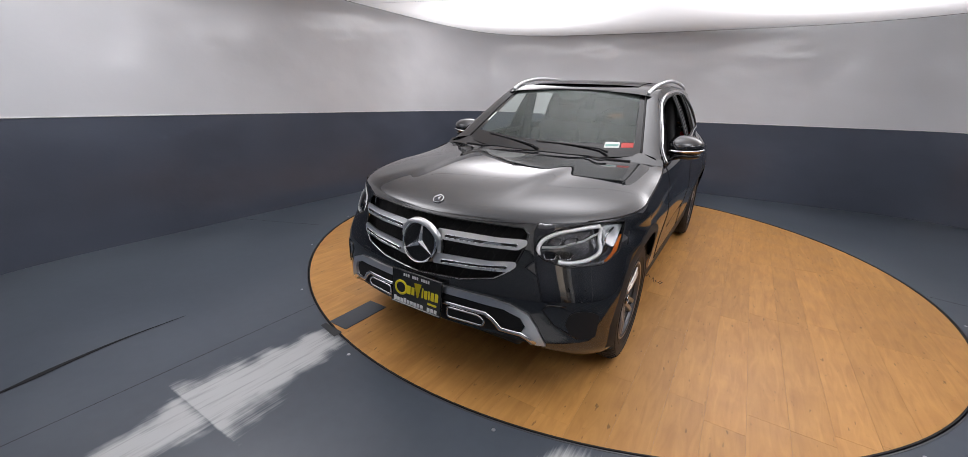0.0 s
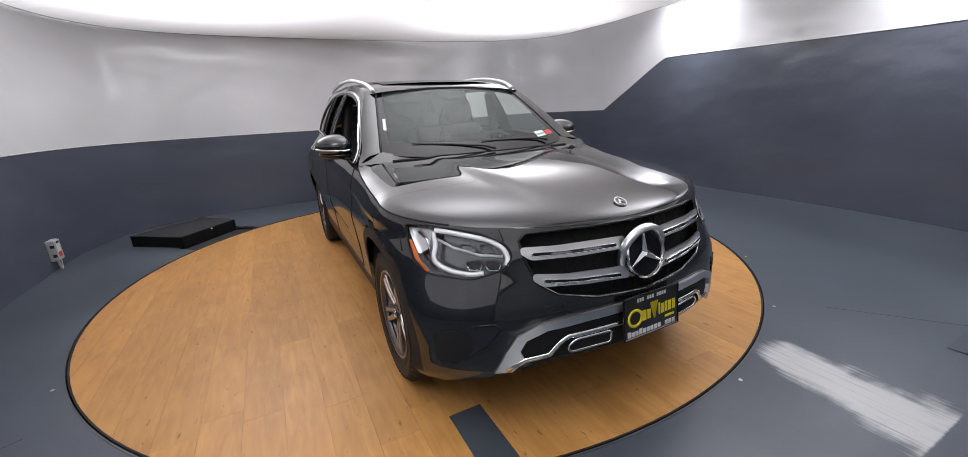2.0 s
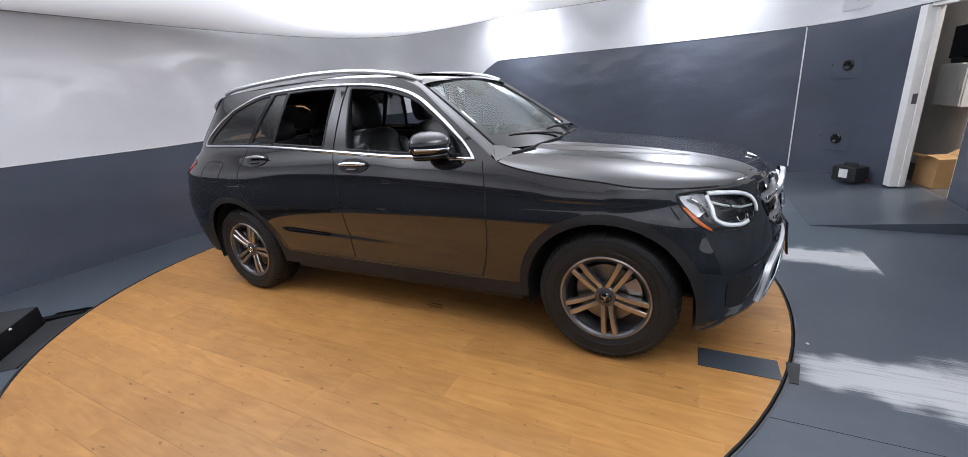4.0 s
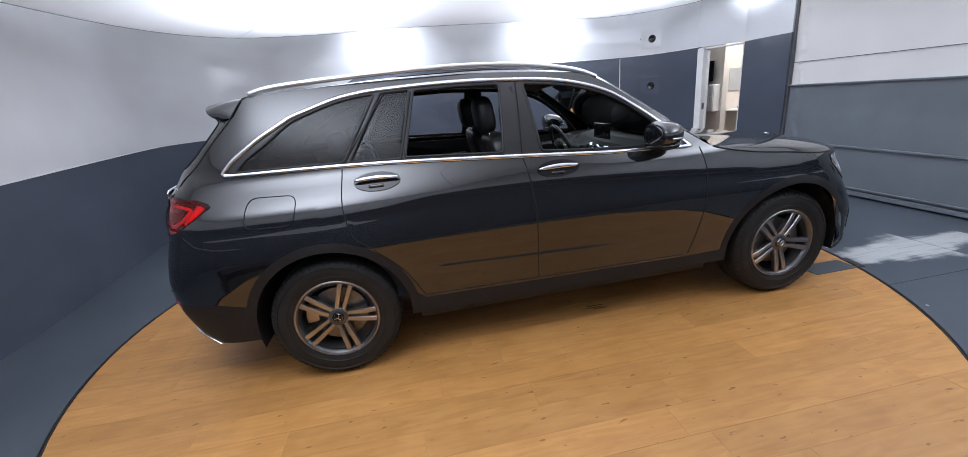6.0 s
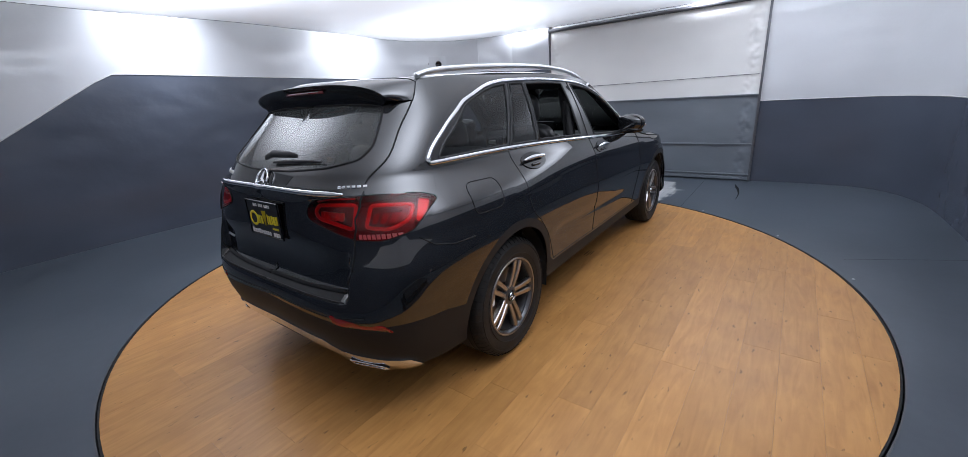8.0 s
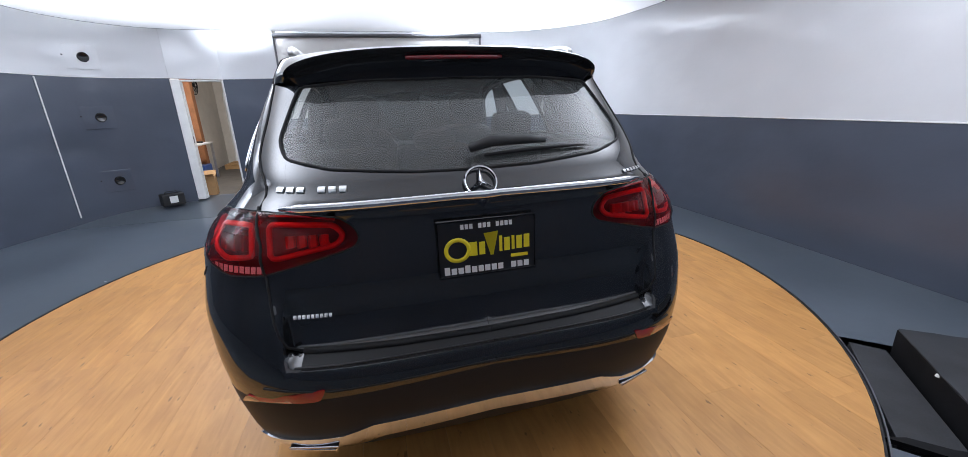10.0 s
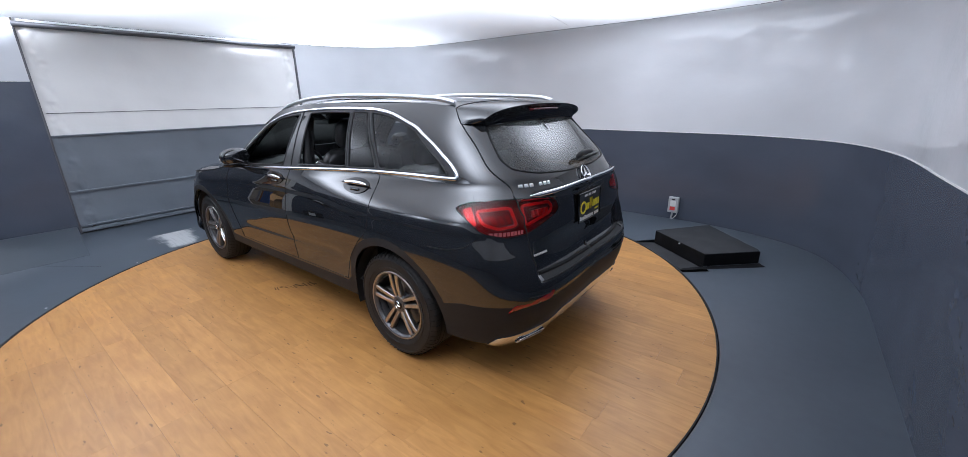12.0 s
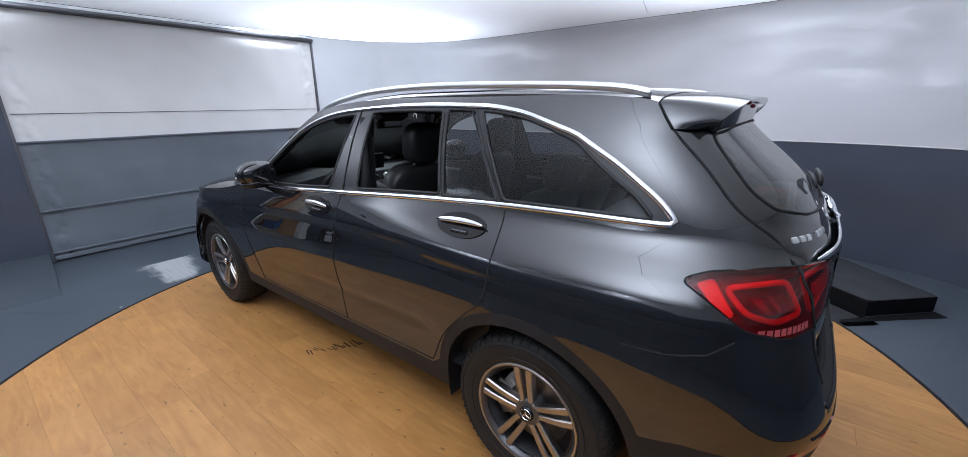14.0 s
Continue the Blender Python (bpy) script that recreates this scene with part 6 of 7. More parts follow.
for zi, zo, xo, h in ((0.803, 0.806, 0.518, 0.025), (0.684, 0.704, 0.492, 0.025)):
    poly = rounded(chart([("f", 0.085, zi - h), ("f", 0.085, zi + h), ("f", xo * 0.75, (zi + zo) / 2 + h), ("f", xo, zo + h), ("f", xo + 0.004, zo), ("f", xo - 0.03, zo - h), ("f", xo * 0.6, (zi + zo) / 2 - h)]), 0.01)
    bars = skin_patch(poly, M_SATIN, "louvre", lift=0.006, step=0.03, parent=grille, label="satin silver louvre")
    slot = rounded(chart([("f", 0.135, zi - 0.012), ("f", 0.135, zi + 0.002), ("f", xo * 0.7, (zi + zo) / 2 + 0.002), ("f", xo - 0.035, zo + 0.003), ("f", xo - 0.035, zo - 0.011), ("f", xo * 0.6, (zi + zo) / 2 - 0.012)]), 0.005)
    slots = skin_patch(slot, M_GLOSSBLACK, "louvre_slot", lift=0.012, step=0.03, parent=grille, label="black slot")
    for k in range(2):
        x = 0.20 + 0.13 * k
        bits = skin_patch(rounded(chart([("f", x, zi - 0.006), ("f", x + 0.008, zi + 0.000), ("f", x + 0.08, zi + 0.002), ("f", x + 0.088, zi - 0.006)]), 0.003), M_CHROME, "louvre_insert", lift=0.014, step=0.03, parent=grille)
        lines = skin_line(slot, 0.0022, M_CHROME, "louvre_bead", grille, lift=0.014, closed=True) if k == 0 else []


def star_badge(name, centre, normal, radius, thick, parent, back=True, label="", disc_mat=None):
    """Ring with three tapered arms, lying across the given normal."""
    z = Vector(normal).normalized()
    x = Vector((0, 0, 1)).cross(z).normalized()
    y = z.cross(x)
    rot = Matrix((x, y, z)).transposed().to_4x4()
    m = Matrix.Translation(centre) @ rot
    bm = bmesh.new()
    lathe(bm, [(radius - thick, 0.0), (radius - thick * 0.8, thick * 0.7), (radius - thick * 0.3, thick * 0.9), (radius, thick * 0.4), (radius, -thick * 0.4), (radius - thick, -thick * 0.4)], "z", 56, closed=True)
    for k in range(3):
        a = math.pi / 2 + k * 2 * math.pi / 3
        d, e = Vector((math.cos(a), math.sin(a), 0)), Vector((-math.sin(a), math.cos(a), 0))
        tip, w = d * (radius - thick * 0.9), radius * 0.17
        base_l, base_r = d * (w * 0.45) + e * w * 0.86, d * (w * 0.45) - e * w * 0.86
        vs = [bm.verts.new(p) for p in (base_l + e * 0, tip + e * radius * 0.018, tip - e * radius * 0.018, base_r)]
        mid0, mid1 = bm.verts.new(Vector((0, 0, thick * 1.3))), bm.verts.new(tip + Vector((0, 0, thick * 0.5)))
        bm.faces.new((vs[0], mid0, mid1, vs[1]))
        bm.faces.new((mid0, vs[3], vs[2], mid1))
    bmesh.ops.recalc_face_normals(bm, faces=bm.faces)
    bmesh.ops.transform(bm, matrix=m, verts=bm.verts)
    ob = part(name, bm, M_CHROME, parent, label)
    mod = ob.modifiers.new("edges", "EDGE_SPLIT")
    if back:
        bk = bmesh.new()
        lathe(bk, [(0.0, 0.0), (radius - thick * 0.6, 0.0), (radius - thick * 0.6, -0.02), (0.0, -0.02)], "z", 40)
        bmesh.ops.transform(bk, matrix=m, verts=bk.verts)
        part("badge_disc", bk, disc_mat or M_GLOSSBLACK, ob, "gloss black disc")
    return ob


star_badge("grille_emblem", (0, y_front(0.75) - 0.022, 0.75), (0, -1, 0.22), 0.108, 0.011, grille, label="large chrome ring emblem with three arms")
part("emblem_surround", lathe(bmesh.new(), [(0.104, 0.0), (0.122, -0.004), (0.124, -0.012), (0.122, -0.03)], "y", 48, (0, 0, 0)), M_SATIN, grille, "satin silver surround", smooth=True).matrix_basis = Matrix.Translation((0, y_front(0.75) - 0.016, 0.75)) @ pose(0, 0, 0, 12) @ pose(0, 0, 0, 0, 0, 180)
hp = on_hood(0, -2.10)
star_badge("hood_badge", (0, -2.10, hp.z + 0.006), (0, -0.55, 1), 0.030, 0.005, car, label="small round chrome hood badge", disc_mat=M_GLOSSBLACK)

# lower air intake backing, chrome trim
intake = [("f", 0.0, 0.53), ("f", 0.42, 0.515), ("f", 0.545, 0.47), ("f", 0.565, 0.42), ("f", 0.55, 0.375), ("f", 0.0, 0.365)]
ic = chart(intake)
skin_patch([(max(u, UF), z) for u, z in dense(ic, 0.05)], M_SEAM, "lower_intake", lift=0.002, label="black lower intake")
blade = chart([("f", 0.0, 0.565), ("f", 0.16, 0.562), ("f", 0.40, 0.552), ("f", 0.50, 0.535), ("f", 0.585, 0.495), ("f", 0.625, 0.43), ("f", 0.665, 0.335), ("f", 0.60, 0.335), ("f", 0.553, 0.385), ("f", 0.575, 0.43), ("f", 0.55, 0.475), ("f", 0.47, 0.508), ("f", 0.30, 0.522), ("f", 0.0, 0.530)])
skin_patch([(max(u, UF), z) for u, z in dense(blade, 0.03)], M_SATIN, "bumper_chrome", lift=0.014, step=0.02, label="wide satin silver bumper blade")
lowline = chart([("f", 0.62, 0.345), ("f", 0.553, 0.388), ("f", 0.46, 0.398), ("f", 0.42, 0.445), ("f", 0.385, 0.468), ("f", 0.18, 0.474), ("f", 0.0, 0.476)])
skin_line(dense(lowline, 0.03, False), 0.012, M_CHROME, "bumper_chrome", lift=0.012, flat=0.7, label="chrome lower trim bar")
for a, b in ((0.19, 0.375),):
    loop = rounded(chart([("f", a, 0.402), ("f", b, 0.398), ("f", b + 0.012, 0.425), ("f", b - 0.02, 0.452), ("f", a, 0.456)]), 0.012)
    skin_patch(loop, M_SEAM, "intake_opening", lift=0.016, label="black intake opening")
    skin_line(loop, 0.006, M_CHROME, "intake_bezel", lift=0.017, closed=True)
fog = rounded(chart([("f", 0.862, 0.50), ("f", 0.81, 0.525), ("f", 0.755, 0.515), ("f", 0.735, 0.45), ("f", 0.78, 0.37), ("f", 0.858, 0.375)]), 0.02)
skin_patch(fog, M_SEAM, "side_intake", lift=0.0035, label="black honeycomb side intake")
skin_line(dense(chart([("f", 0.735, 0.545), ("f", 0.66, 0.55), ("f", 0.64, 0.52), ("f", 0.69, 0.45), ("f", 0.79, 0.375)]), 0.03, False), 0.004, M_GLOSSBLACK, "intake_edge", lift=0.001)
tow = rounded(chart([("f", 0.40, 0.578), ("f", 0.475, 0.576), ("f", 0.475, 0.603), ("f", 0.40, 0.605)]), 0.01)
skin_line(tow, 0.002, M_SEAM, "tow_cover_gap", closed=True, both=False)

M_PLATE = material("black_plate", (0.010, 0.010, 0.012), 0.3, coat=0.5, vary=0.1)
M_YELLOW = material("yellow_print", (0.80, 0.66, 0.02), 0.4, vary=0.03)
M_PRINT = material("white_print", (0.78, 0.78, 0.78), 0.4, vary=0.03)


def dealer_plate(centre, normal, w, h):
    """Black show plate: one yellow mark, white bars where the small writing stands."""
    zax = Vector(normal).normalized()
    xax = Vector((0, 0, 1)).cross(zax).normalized()
    yax = zax.cross(xax)
    m = Matrix.Translation(centre) @ Matrix((xax, yax, zax)).transposed().to_4x4()
    root = boxed("show_plate", -w / 2, w / 2, -h / 2, h / 2, -0.008, 0.0, M_PLATE, car, "black show plate with yellow mark and white bars", 0.003, m)
    part("plate_frame", tube(bmesh.new(), [m @ Vector(p) for p in ((-w / 2, -h / 2, 0), (w / 2, -h / 2, 0), (w / 2, h / 2, 0), (-w / 2, h / 2, 0))], 0.0055, 6, closed=True), M_GLOSSBLACK, root)

    def bar(x0, x1, y0, y1, mat, name):
        boxed(name, x0 * w, x1 * w, y0 * h, y1 * h, 0.0005, 0.002, mat, root, bevel=0.0, m=m)
    arc = [m @ Vector((w * -0.31 + w * 0.115 * math.cos(a), h * -0.02 + h * 0.19 * math.sin(a), 0.002)) for a in [2 * math.pi * k / 20 for k in range(20)]]
    part("yellow_mark", tube(bmesh.new(), arc, 0.0075, 6, closed=True, flat=0.25, up=zax), M_YELLOW, root, smooth=True)
    for x0, x1, y1 in ((-0.19, -0.11, 0.10), (-0.09, -0.03, 0.09), (0.12, 0.15, 0.16), (0.17, 0.23, 0.12), (0.25, 0.28, 0.14), (0.30, 0.36, 0.13), (0.38, 0.44, 0.14)):
        bar(x0, x1, -0.15 + (x0 + 0.2) * 0.08, y1, M_YELLOW, "yellow_mark")
    wedge = bmesh.new()
    tri = wedge.faces.new([wedge.verts.new(m @ Vector((w * x, h * y, 0.002))) for x, y in ((-0.04, 0.24), (0.025, -0.17), (0.055, -0.17), (0.11, 0.26))])
    bmesh.ops.solidify(wedge, geom=[tri], thickness=0.0015)
    part("yellow_mark", wedge, M_YELLOW, root)
    bar(0.24, 0.42, -0.26, -0.20, M_YELLOW, "yellow_mark")
    for k in range(12):
        if k not in (3, 7):
            bar(-0.27 + 0.045 * k, -0.238 + 0.045 * k, 0.345, 0.43, M_PRINT, "white_bar")
    for k in range(13):
        if k != 9:
            bar(-0.45 + 0.069 * k, -0.397 + 0.069 * k, -0.455, -0.345 + (0.03 if k in (0, 3) else 0), M_PRINT, "white_bar")
    return root


dealer_plate((0.012, y_front(0.49) - 0.030, 0.493), (0, -1, 0.10), 0.325, 0.182)
dealer_plate((-0.005, y_rear(0.96) + 0.014, 0.965), (0, 1, 0.02), 0.312, 0.178)

# --- rear: strip, lettering blocks, wiper, skid ---


gate = PARTS["tailgate"][0]
part("tailgate_strip", tube(bmesh.new(), [rear_point(-0.585 + 1.17 * k / 20, 1.113 + 0.006 * (1 - (abs(k - 10) / 10) ** 2), 0.009) for k in range(21)], [0.005] + [0.0135] * 19 + [0.005], 8, flat=0.5, up=(0, 1, 0)), M_CHROME, gate, "chrome tailgate strip", smooth=True)
star_badge("rear_emblem", (0, y_rear(1.16) + 0.016, 1.161), (0, 1, 0.55), 0.053, 0.0075, gate, back=False, label="chrome ring emblem with three arms")


def raised_bars(x0, x1, z, h, count, name, mat, pause=-1):
    """Small raised silver bars in the place of a badge."""
    step = (x1 - x0) / count
    for i in range(count):
        if i == pause:
            continue
        a, b = x0 + step * (i + 0.16), x0 + step * (i + 0.84)
        line = [rear_point(a + (b - a) * k / 3, z, 0.003) for k in range(4)]
        part(name, tube(bmesh.new(), line, h / 2, 8, flat=0.3, up=(0, 1, 0.6)), mat, gate)


raised_bars(0.60, 0.39, 1.165, 0.020, 7, "badge_bar", M_SATIN, 3)
raised_bars(-0.53, -0.645, 1.143, 0.014, 6, "badge_bar", M_CHROME)
raised_bars(0.595, 0.48, 0.795, 0.013, 9, "badge_bar", M_SATIN)
seal = [p for p in dense(BACKLIGHT, 0.04) if p[0] < UR - 0.002]
cut = max(range(len(seal)), key=lambda i: abs(seal[i][1] - seal[i - 1][1]))
skin_line(seal[cut:] + seal[:cut], 0.005, M_SEAM, "rear_window_seal", lift=0.0, label="black rubber seal round the rear window")
wiper = part("rear_wiper", tube(bmesh.new(), [rear_point(x, z, d) for x, z, d in ((0.02, 1.236, 0.03), (-0.05, 1.247, 0.042), (-0.18, 1.250, 0.036), (-0.24, 1.248, 0.030))], [0.014, 0.019, 0.016, 0.010], 10, flat=0.6, up=(0, 1, 0.4)), M_TRIMBLACK, gate, "black rear wiper", smooth=True)
part("wiper_blade", tube(bmesh.new(), [rear_point(x, z, d) for x, z, d in ((-0.03, 1.228, 0.008), (-0.20, 1.236, 0.009), (-0.30, 1.239, 0.009), (-0.40, 1.238, 0.008))], [0.006, 0.008, 0.007, 0.004], 8), M_TRIMBLACK, wiper, smooth=True)
skid = chart([("r", 0.80, 0.285), ("r", 0.785, 0.338), ("r", 0.64, 0.37), ("r", 0.50, 0.385), ("r", 0.40, 0.425), ("r", 0.0, 0.44), ("r", 0.0, 0.375), ("r", 0.37, 0.352), ("r", 0.48, 0.305), ("r", 0.74, 0.265)])
skin_patch([(min(u, UR), z) for u, z in dense(skid, 0.04)], M_CHROME, "rear_skid_plate", lift=0.008, step=0.03, label="chrome rear skid plate")
slot = rounded(chart([("r", 0.69, 0.290), ("r", 0.68, 0.318), ("r", 0.52, 0.338), ("r", 0.53, 0.312)]), 0.008)
skin_patch(slot, M_SEAM, "exhaust_slot", lift=0.016, label="dark exhaust trim slot")
skin_line(slot, 0.004, M_CHROME, "exhaust_bezel", lift=0.016, closed=True)
skin_line(dense(chart([("r", 0.70, 0.60), ("r", 0.5, 0.585), ("r", 0.0, 0.60)]), 0.04, False), 0.004, M_SEAM, "panel_gap")
for x in (-0.40, -0.05, 0.25):
    boxed("tow_hanger", x - 0.07, x + 0.07, 2.0, 2.16, 0.22, 0.30, M_TRIMBLACK, car, "black hanger under the bumper", 0.015)
skin_line(dense(chart([("r", 0.60, 0.662), ("r", 0.3, 0.662), ("r", 0.0, 0.662)]), 0.04, False), 0.004, M_TRIMBLACK, "bumper_sill_trim", lift=0.001, label="black loading-edge trim")

# --- cabin ---
boxed("cabin_floor", -0.80, 0.80, -1.0, 1.75, 0.36, 0.42, M_TRIMBLACK, car, "black cabin carpet", 0.01)
boxed("boot_floor", -0.58, 0.58, 1.75, 2.15, 0.40, 0.44, M_TRIMBLACK, car, "black boot carpet", 0.01)
boxed("bulkhead", -0.74, 0.74, -1.02, -0.96, 0.40, 1.05, M_TRIMBLACK, car, "", 0.01)
boxed("tailgate_trim", -0.56, 0.56, 2.13, 2.16, 0.66, 1.165, M_TRIMBLACK, car, "black inner tailgate trim", 0.01)
boxed("luggage_cover", -0.66, 0.66, 1.30, 2.13, 0.95, 0.98, M_TRIMBLACK, car, "black luggage cover", 0.01)
head = []
for i in range(11):
    y = -0.28 + 2.1 * i / 10
    r = skin(min(y, 1.45), hood_rim(min(y, 1.45)))
    for j in range(13):
        k = -1 + j / 6
        head.append((k * -r.x * 0.97, y, roof_z(k * -r.x, min(y, 1.75), -r.x * 1.001, r.z) - 0.035))
mesh_object("headliner", head, [(i * 13 + j, i * 13 + j + 1, (i + 1) * 13 + j + 1, (i + 1) * 13 + j) for i in range(10) for j in range(12)], material("dark_headliner", (0.05, 0.05, 0.052), 0.9), car, "dark fabric headliner", smooth=True)
for s in (1, -1):
    for y0, y1, zt0, zt1 in ((-0.78, 0.25, 1.045, 1.10), (0.29, 1.22, 1.115, 1.15)):
        bm = bmesh.new()
        pr = [(0.86, 0.42), (0.80, 0.45), (0.77, 0.70), (0.76, 0.80), (0.79, 0.86), (0.80, 0.99)]
        rows = []
        for y, zt in ((y0, zt0), (y1, zt1)):
            rows.append([bm.verts.new((s * x, y, z)) for x, z in pr] + [bm.verts.new((s * (0.80 - 0.045 * sm((y - 0.2) / 1.0)), y, zt)), bm.verts.new((s * (0.83 - 0.055 * sm((y - 0.2) / 1.0)), y, zt))])
        for k in range(7):
            bm.faces.new((rows[0][k], rows[0][k + 1], rows[1][k + 1], rows[1][k]))
        for r_ in rows:
            bm.faces.new(r_)
        bmesh.ops.recalc_face_normals(bm, faces=bm.faces)
        card = part("door_card", bm, M_LEATHER, car, "black leather inner door panel")
        boxed("armrest", s * 0.745 - 0.03, s * 0.745 + 0.03, (y0 + y1) / 2 - 0.25, (y0 + y1) / 2 + 0.2, 0.76, 0.81, M_LEATHER, card, "", 0.015)
        boxed("door_trim_strip", s * 0.797 - 0.004, s * 0.797 + 0.004, y0 + 0.1, y1 - 0.1, 0.975, 1.0, M_SATIN, card, "silver trim strip", 0.003)


def seat(x, y):
    root = new("seat")
    root.parent = car
    root["label"] = "black leather front seat with headrest"

    def cushion(name, cx, cy, cz, sx, sy, sz, tilt, mat=M_LEATHER, power=0.45):
        bm = bmesh.new()
        bmesh.ops.create_uvsphere(bm, u_segments=24, v_segments=16, radius=1.0)
        for v in bm.verts:
            v.co = Vector([math.copysign(abs(c) ** power, c) for c in v.co])
            v.co = Vector((v.co.x * sx, v.co.y * sy, v.co.z * sz))
        bmesh.ops.transform(bm, matrix=Matrix.Translation((x + cx, y + cy, cz)) @ pose(0, 0, 0, tilt), verts=bm.verts)
        return part(name, bm, mat, root, smooth=True)
    cushion("seat_cushion", 0, 0, 0.62, 0.25, 0.26, 0.10, 6)
    cushion("backrest", 0, 0.30, 0.93, 0.235, 0.075, 0.32, -16)
    for s2 in (-1, 1):
        cushion("bolster", 0.20 * s2, 0.26, 0.90, 0.05, 0.09, 0.26, -16)
    hd = cushion("headrest", 0, 0.43, 1.355, 0.135, 0.062, 0.115, -8, power=0.62)
    for s2 in (-1, 1):
        part("headrest_post", tube(bmesh.new(), [(x + 0.06 * s2, y + 0.395, 1.17), (x + 0.06 * s2, y + 0.425, 1.29)], 0.006, 8), M_CHROME, root, "chrome headrest post", smooth=True)
    return root


for x in (-0.38, 0.38):
    seat(x, -0.02)


def rear_bench():
    root = new("rear_bench")
    root.parent = car
    root["label"] = "black leather rear bench with three headrests"
    boxed("seat_cushion", -0.66, 0.66, 0.62, 1.08, 0.48, 0.66, M_LEATHER, root, bevel=0.05)
    for x in (-0.42, 0.0, 0.42):
        w = 0.19 if x else 0.2
        bm = box(bmesh.new(), x - w, x + w, -0.07, 0.07, -0.3, 0.3, 0.045, None)
        bmesh.ops.transform(bm, matrix=pose(0, 1.18, 0.90, -20), verts=bm.verts)
        part("backrest", bm, M_LEATHER, root, smooth=True)
        bm = box(bmesh.new(), x - 0.11, x + 0.11, -0.05, 0.05, -0.075 if x else -0.05, 0.075 if x else 0.05, 0.04, None)
        bmesh.ops.transform(bm, matrix=pose(0, 1.32, 1.27 if x else 1.22, -15), verts=bm.verts)
        part("headrest", bm, M_LEATHER, root, smooth=True)
    return root


rear_bench()


def dashboard():
    root = new("dashboard")
    root.parent = car
    root["label"] = "black dashboard with silver trim, round vents and screen"
    prof = [(-0.98, 1.045), (-0.85, 1.075), (-0.70, 1.075), (-0.60, 1.045), (-0.555, 0.99), (-0.56, 0.90), (-0.60, 0.80), (-0.64, 0.70), (-0.70, 0.55), (-0.98, 0.50)]
    bm = bmesh.new()
    rows = []
    for x in (-0.79, -0.5, -0.2, 0.0, 0.2, 0.38, 0.5, 0.79):
        hump = 0.035 * math.exp(-((x - 0.38) / 0.16) ** 2)
        rows.append([bm.verts.new((x, y + (0.04 if abs(x) > 0.7 else 0), z + (hump if z > 1.0 else 0))) for y, z in prof])
    for i in range(len(rows) - 1):
        for j in range(len(prof)):
            bm.faces.new((rows[i][j], rows[i][(j + 1) % len(prof)], rows[i + 1][(j + 1) % len(prof)], rows[i + 1][j]))
    bm.faces.new(rows[0])
    bm.faces.new(rows[-1][::-1])
    bmesh.ops.recalc_face_normals(bm, faces=bm.faces)
    part("dash_body", bm, M_TRIMBLACK, root, smooth=False)
    boxed("trim_panel", -0.75, 0.16, -0.558, -0.548, 0.90, 0.96, M_SATIN, root, "silver trim panel", 0.004)
    boxed("screen", -0.13, 0.13, -0.60, -0.585, 1.07, 1.19, M_GLOSSBLACK, root, "black display screen", 0.006)
    for x in (-0.70, -0.13, 0.0, 0.13, 0.70):
        v = part("air_vent", lathe(bmesh.new(), [(0.0, 0.0), (0.03, 0.004), (0.036, 0.012), (0.042, 0.004), (0.042, -0.02)], "y", 24, (x, -0.545, 0.99)), M_CHROME, root, "round chrome-ringed vent", smooth=True)
        part("vent_core", lathe(bmesh.new(), [(0.0, 0.010), (0.028, 0.012), (0.03, 0.0)], "y", 20, (x, -0.545, 0.99)), M_SEAM, v)
    boxed("centre_console", -0.12, 0.12, -0.56, 0.25, 0.45, 0.72, M_TRIMBLACK, root, "black centre console", 0.03)
    wheel_ = bmesh.new()
    ringp = [(0.185 * math.cos(a), 0.185 * math.sin(a), 0) for a in [2 * math.pi * k / 36 for k in range(36)]]
    tube(wheel_, ringp, 0.016, 10, closed=True)
    m = Matrix.Translation((0.38, -0.40, 1.0)) @ pose(0, 0, 0, 68)
    bmesh.ops.transform(wheel_, matrix=m, verts=wheel_.verts)
    sw = part("steering_wheel", wheel_, M_LEATHER, root, "black leather steering wheel", smooth=True)
    hubm = lathe(bmesh.new(), [(0.0, 0.02), (0.06, 0.015), (0.075, 0.0), (0.06, -0.03), (0.0, -0.04)], "z", 24)
    bmesh.ops.transform(hubm, matrix=m, verts=hubm.verts)
    part("wheel_boss", hubm, M_TRIMBLACK, sw, smooth=True)
    for a in (0, 180, 270):
        sp = tube(bmesh.new(), [(0.05 * math.cos(radians(a)), 0.05 * math.sin(radians(a)), 0), (0.18 * math.cos(radians(a)), 0.18 * math.sin(radians(a)), 0)], [0.03, 0.018], 8, flat=0.4, up=(0, 0, 1))
        bmesh.ops.transform(sp, matrix=m, verts=sp.verts)
        part("wheel_spoke", sp, M_SATIN, sw, "silver spoke", smooth=True)
    part("steering_column", tube(bmesh.new(), [(0.38, -0.42, 0.99), (0.38, -0.70, 0.90)], 0.05, 10), M_TRIMBLACK, root, smooth=True)


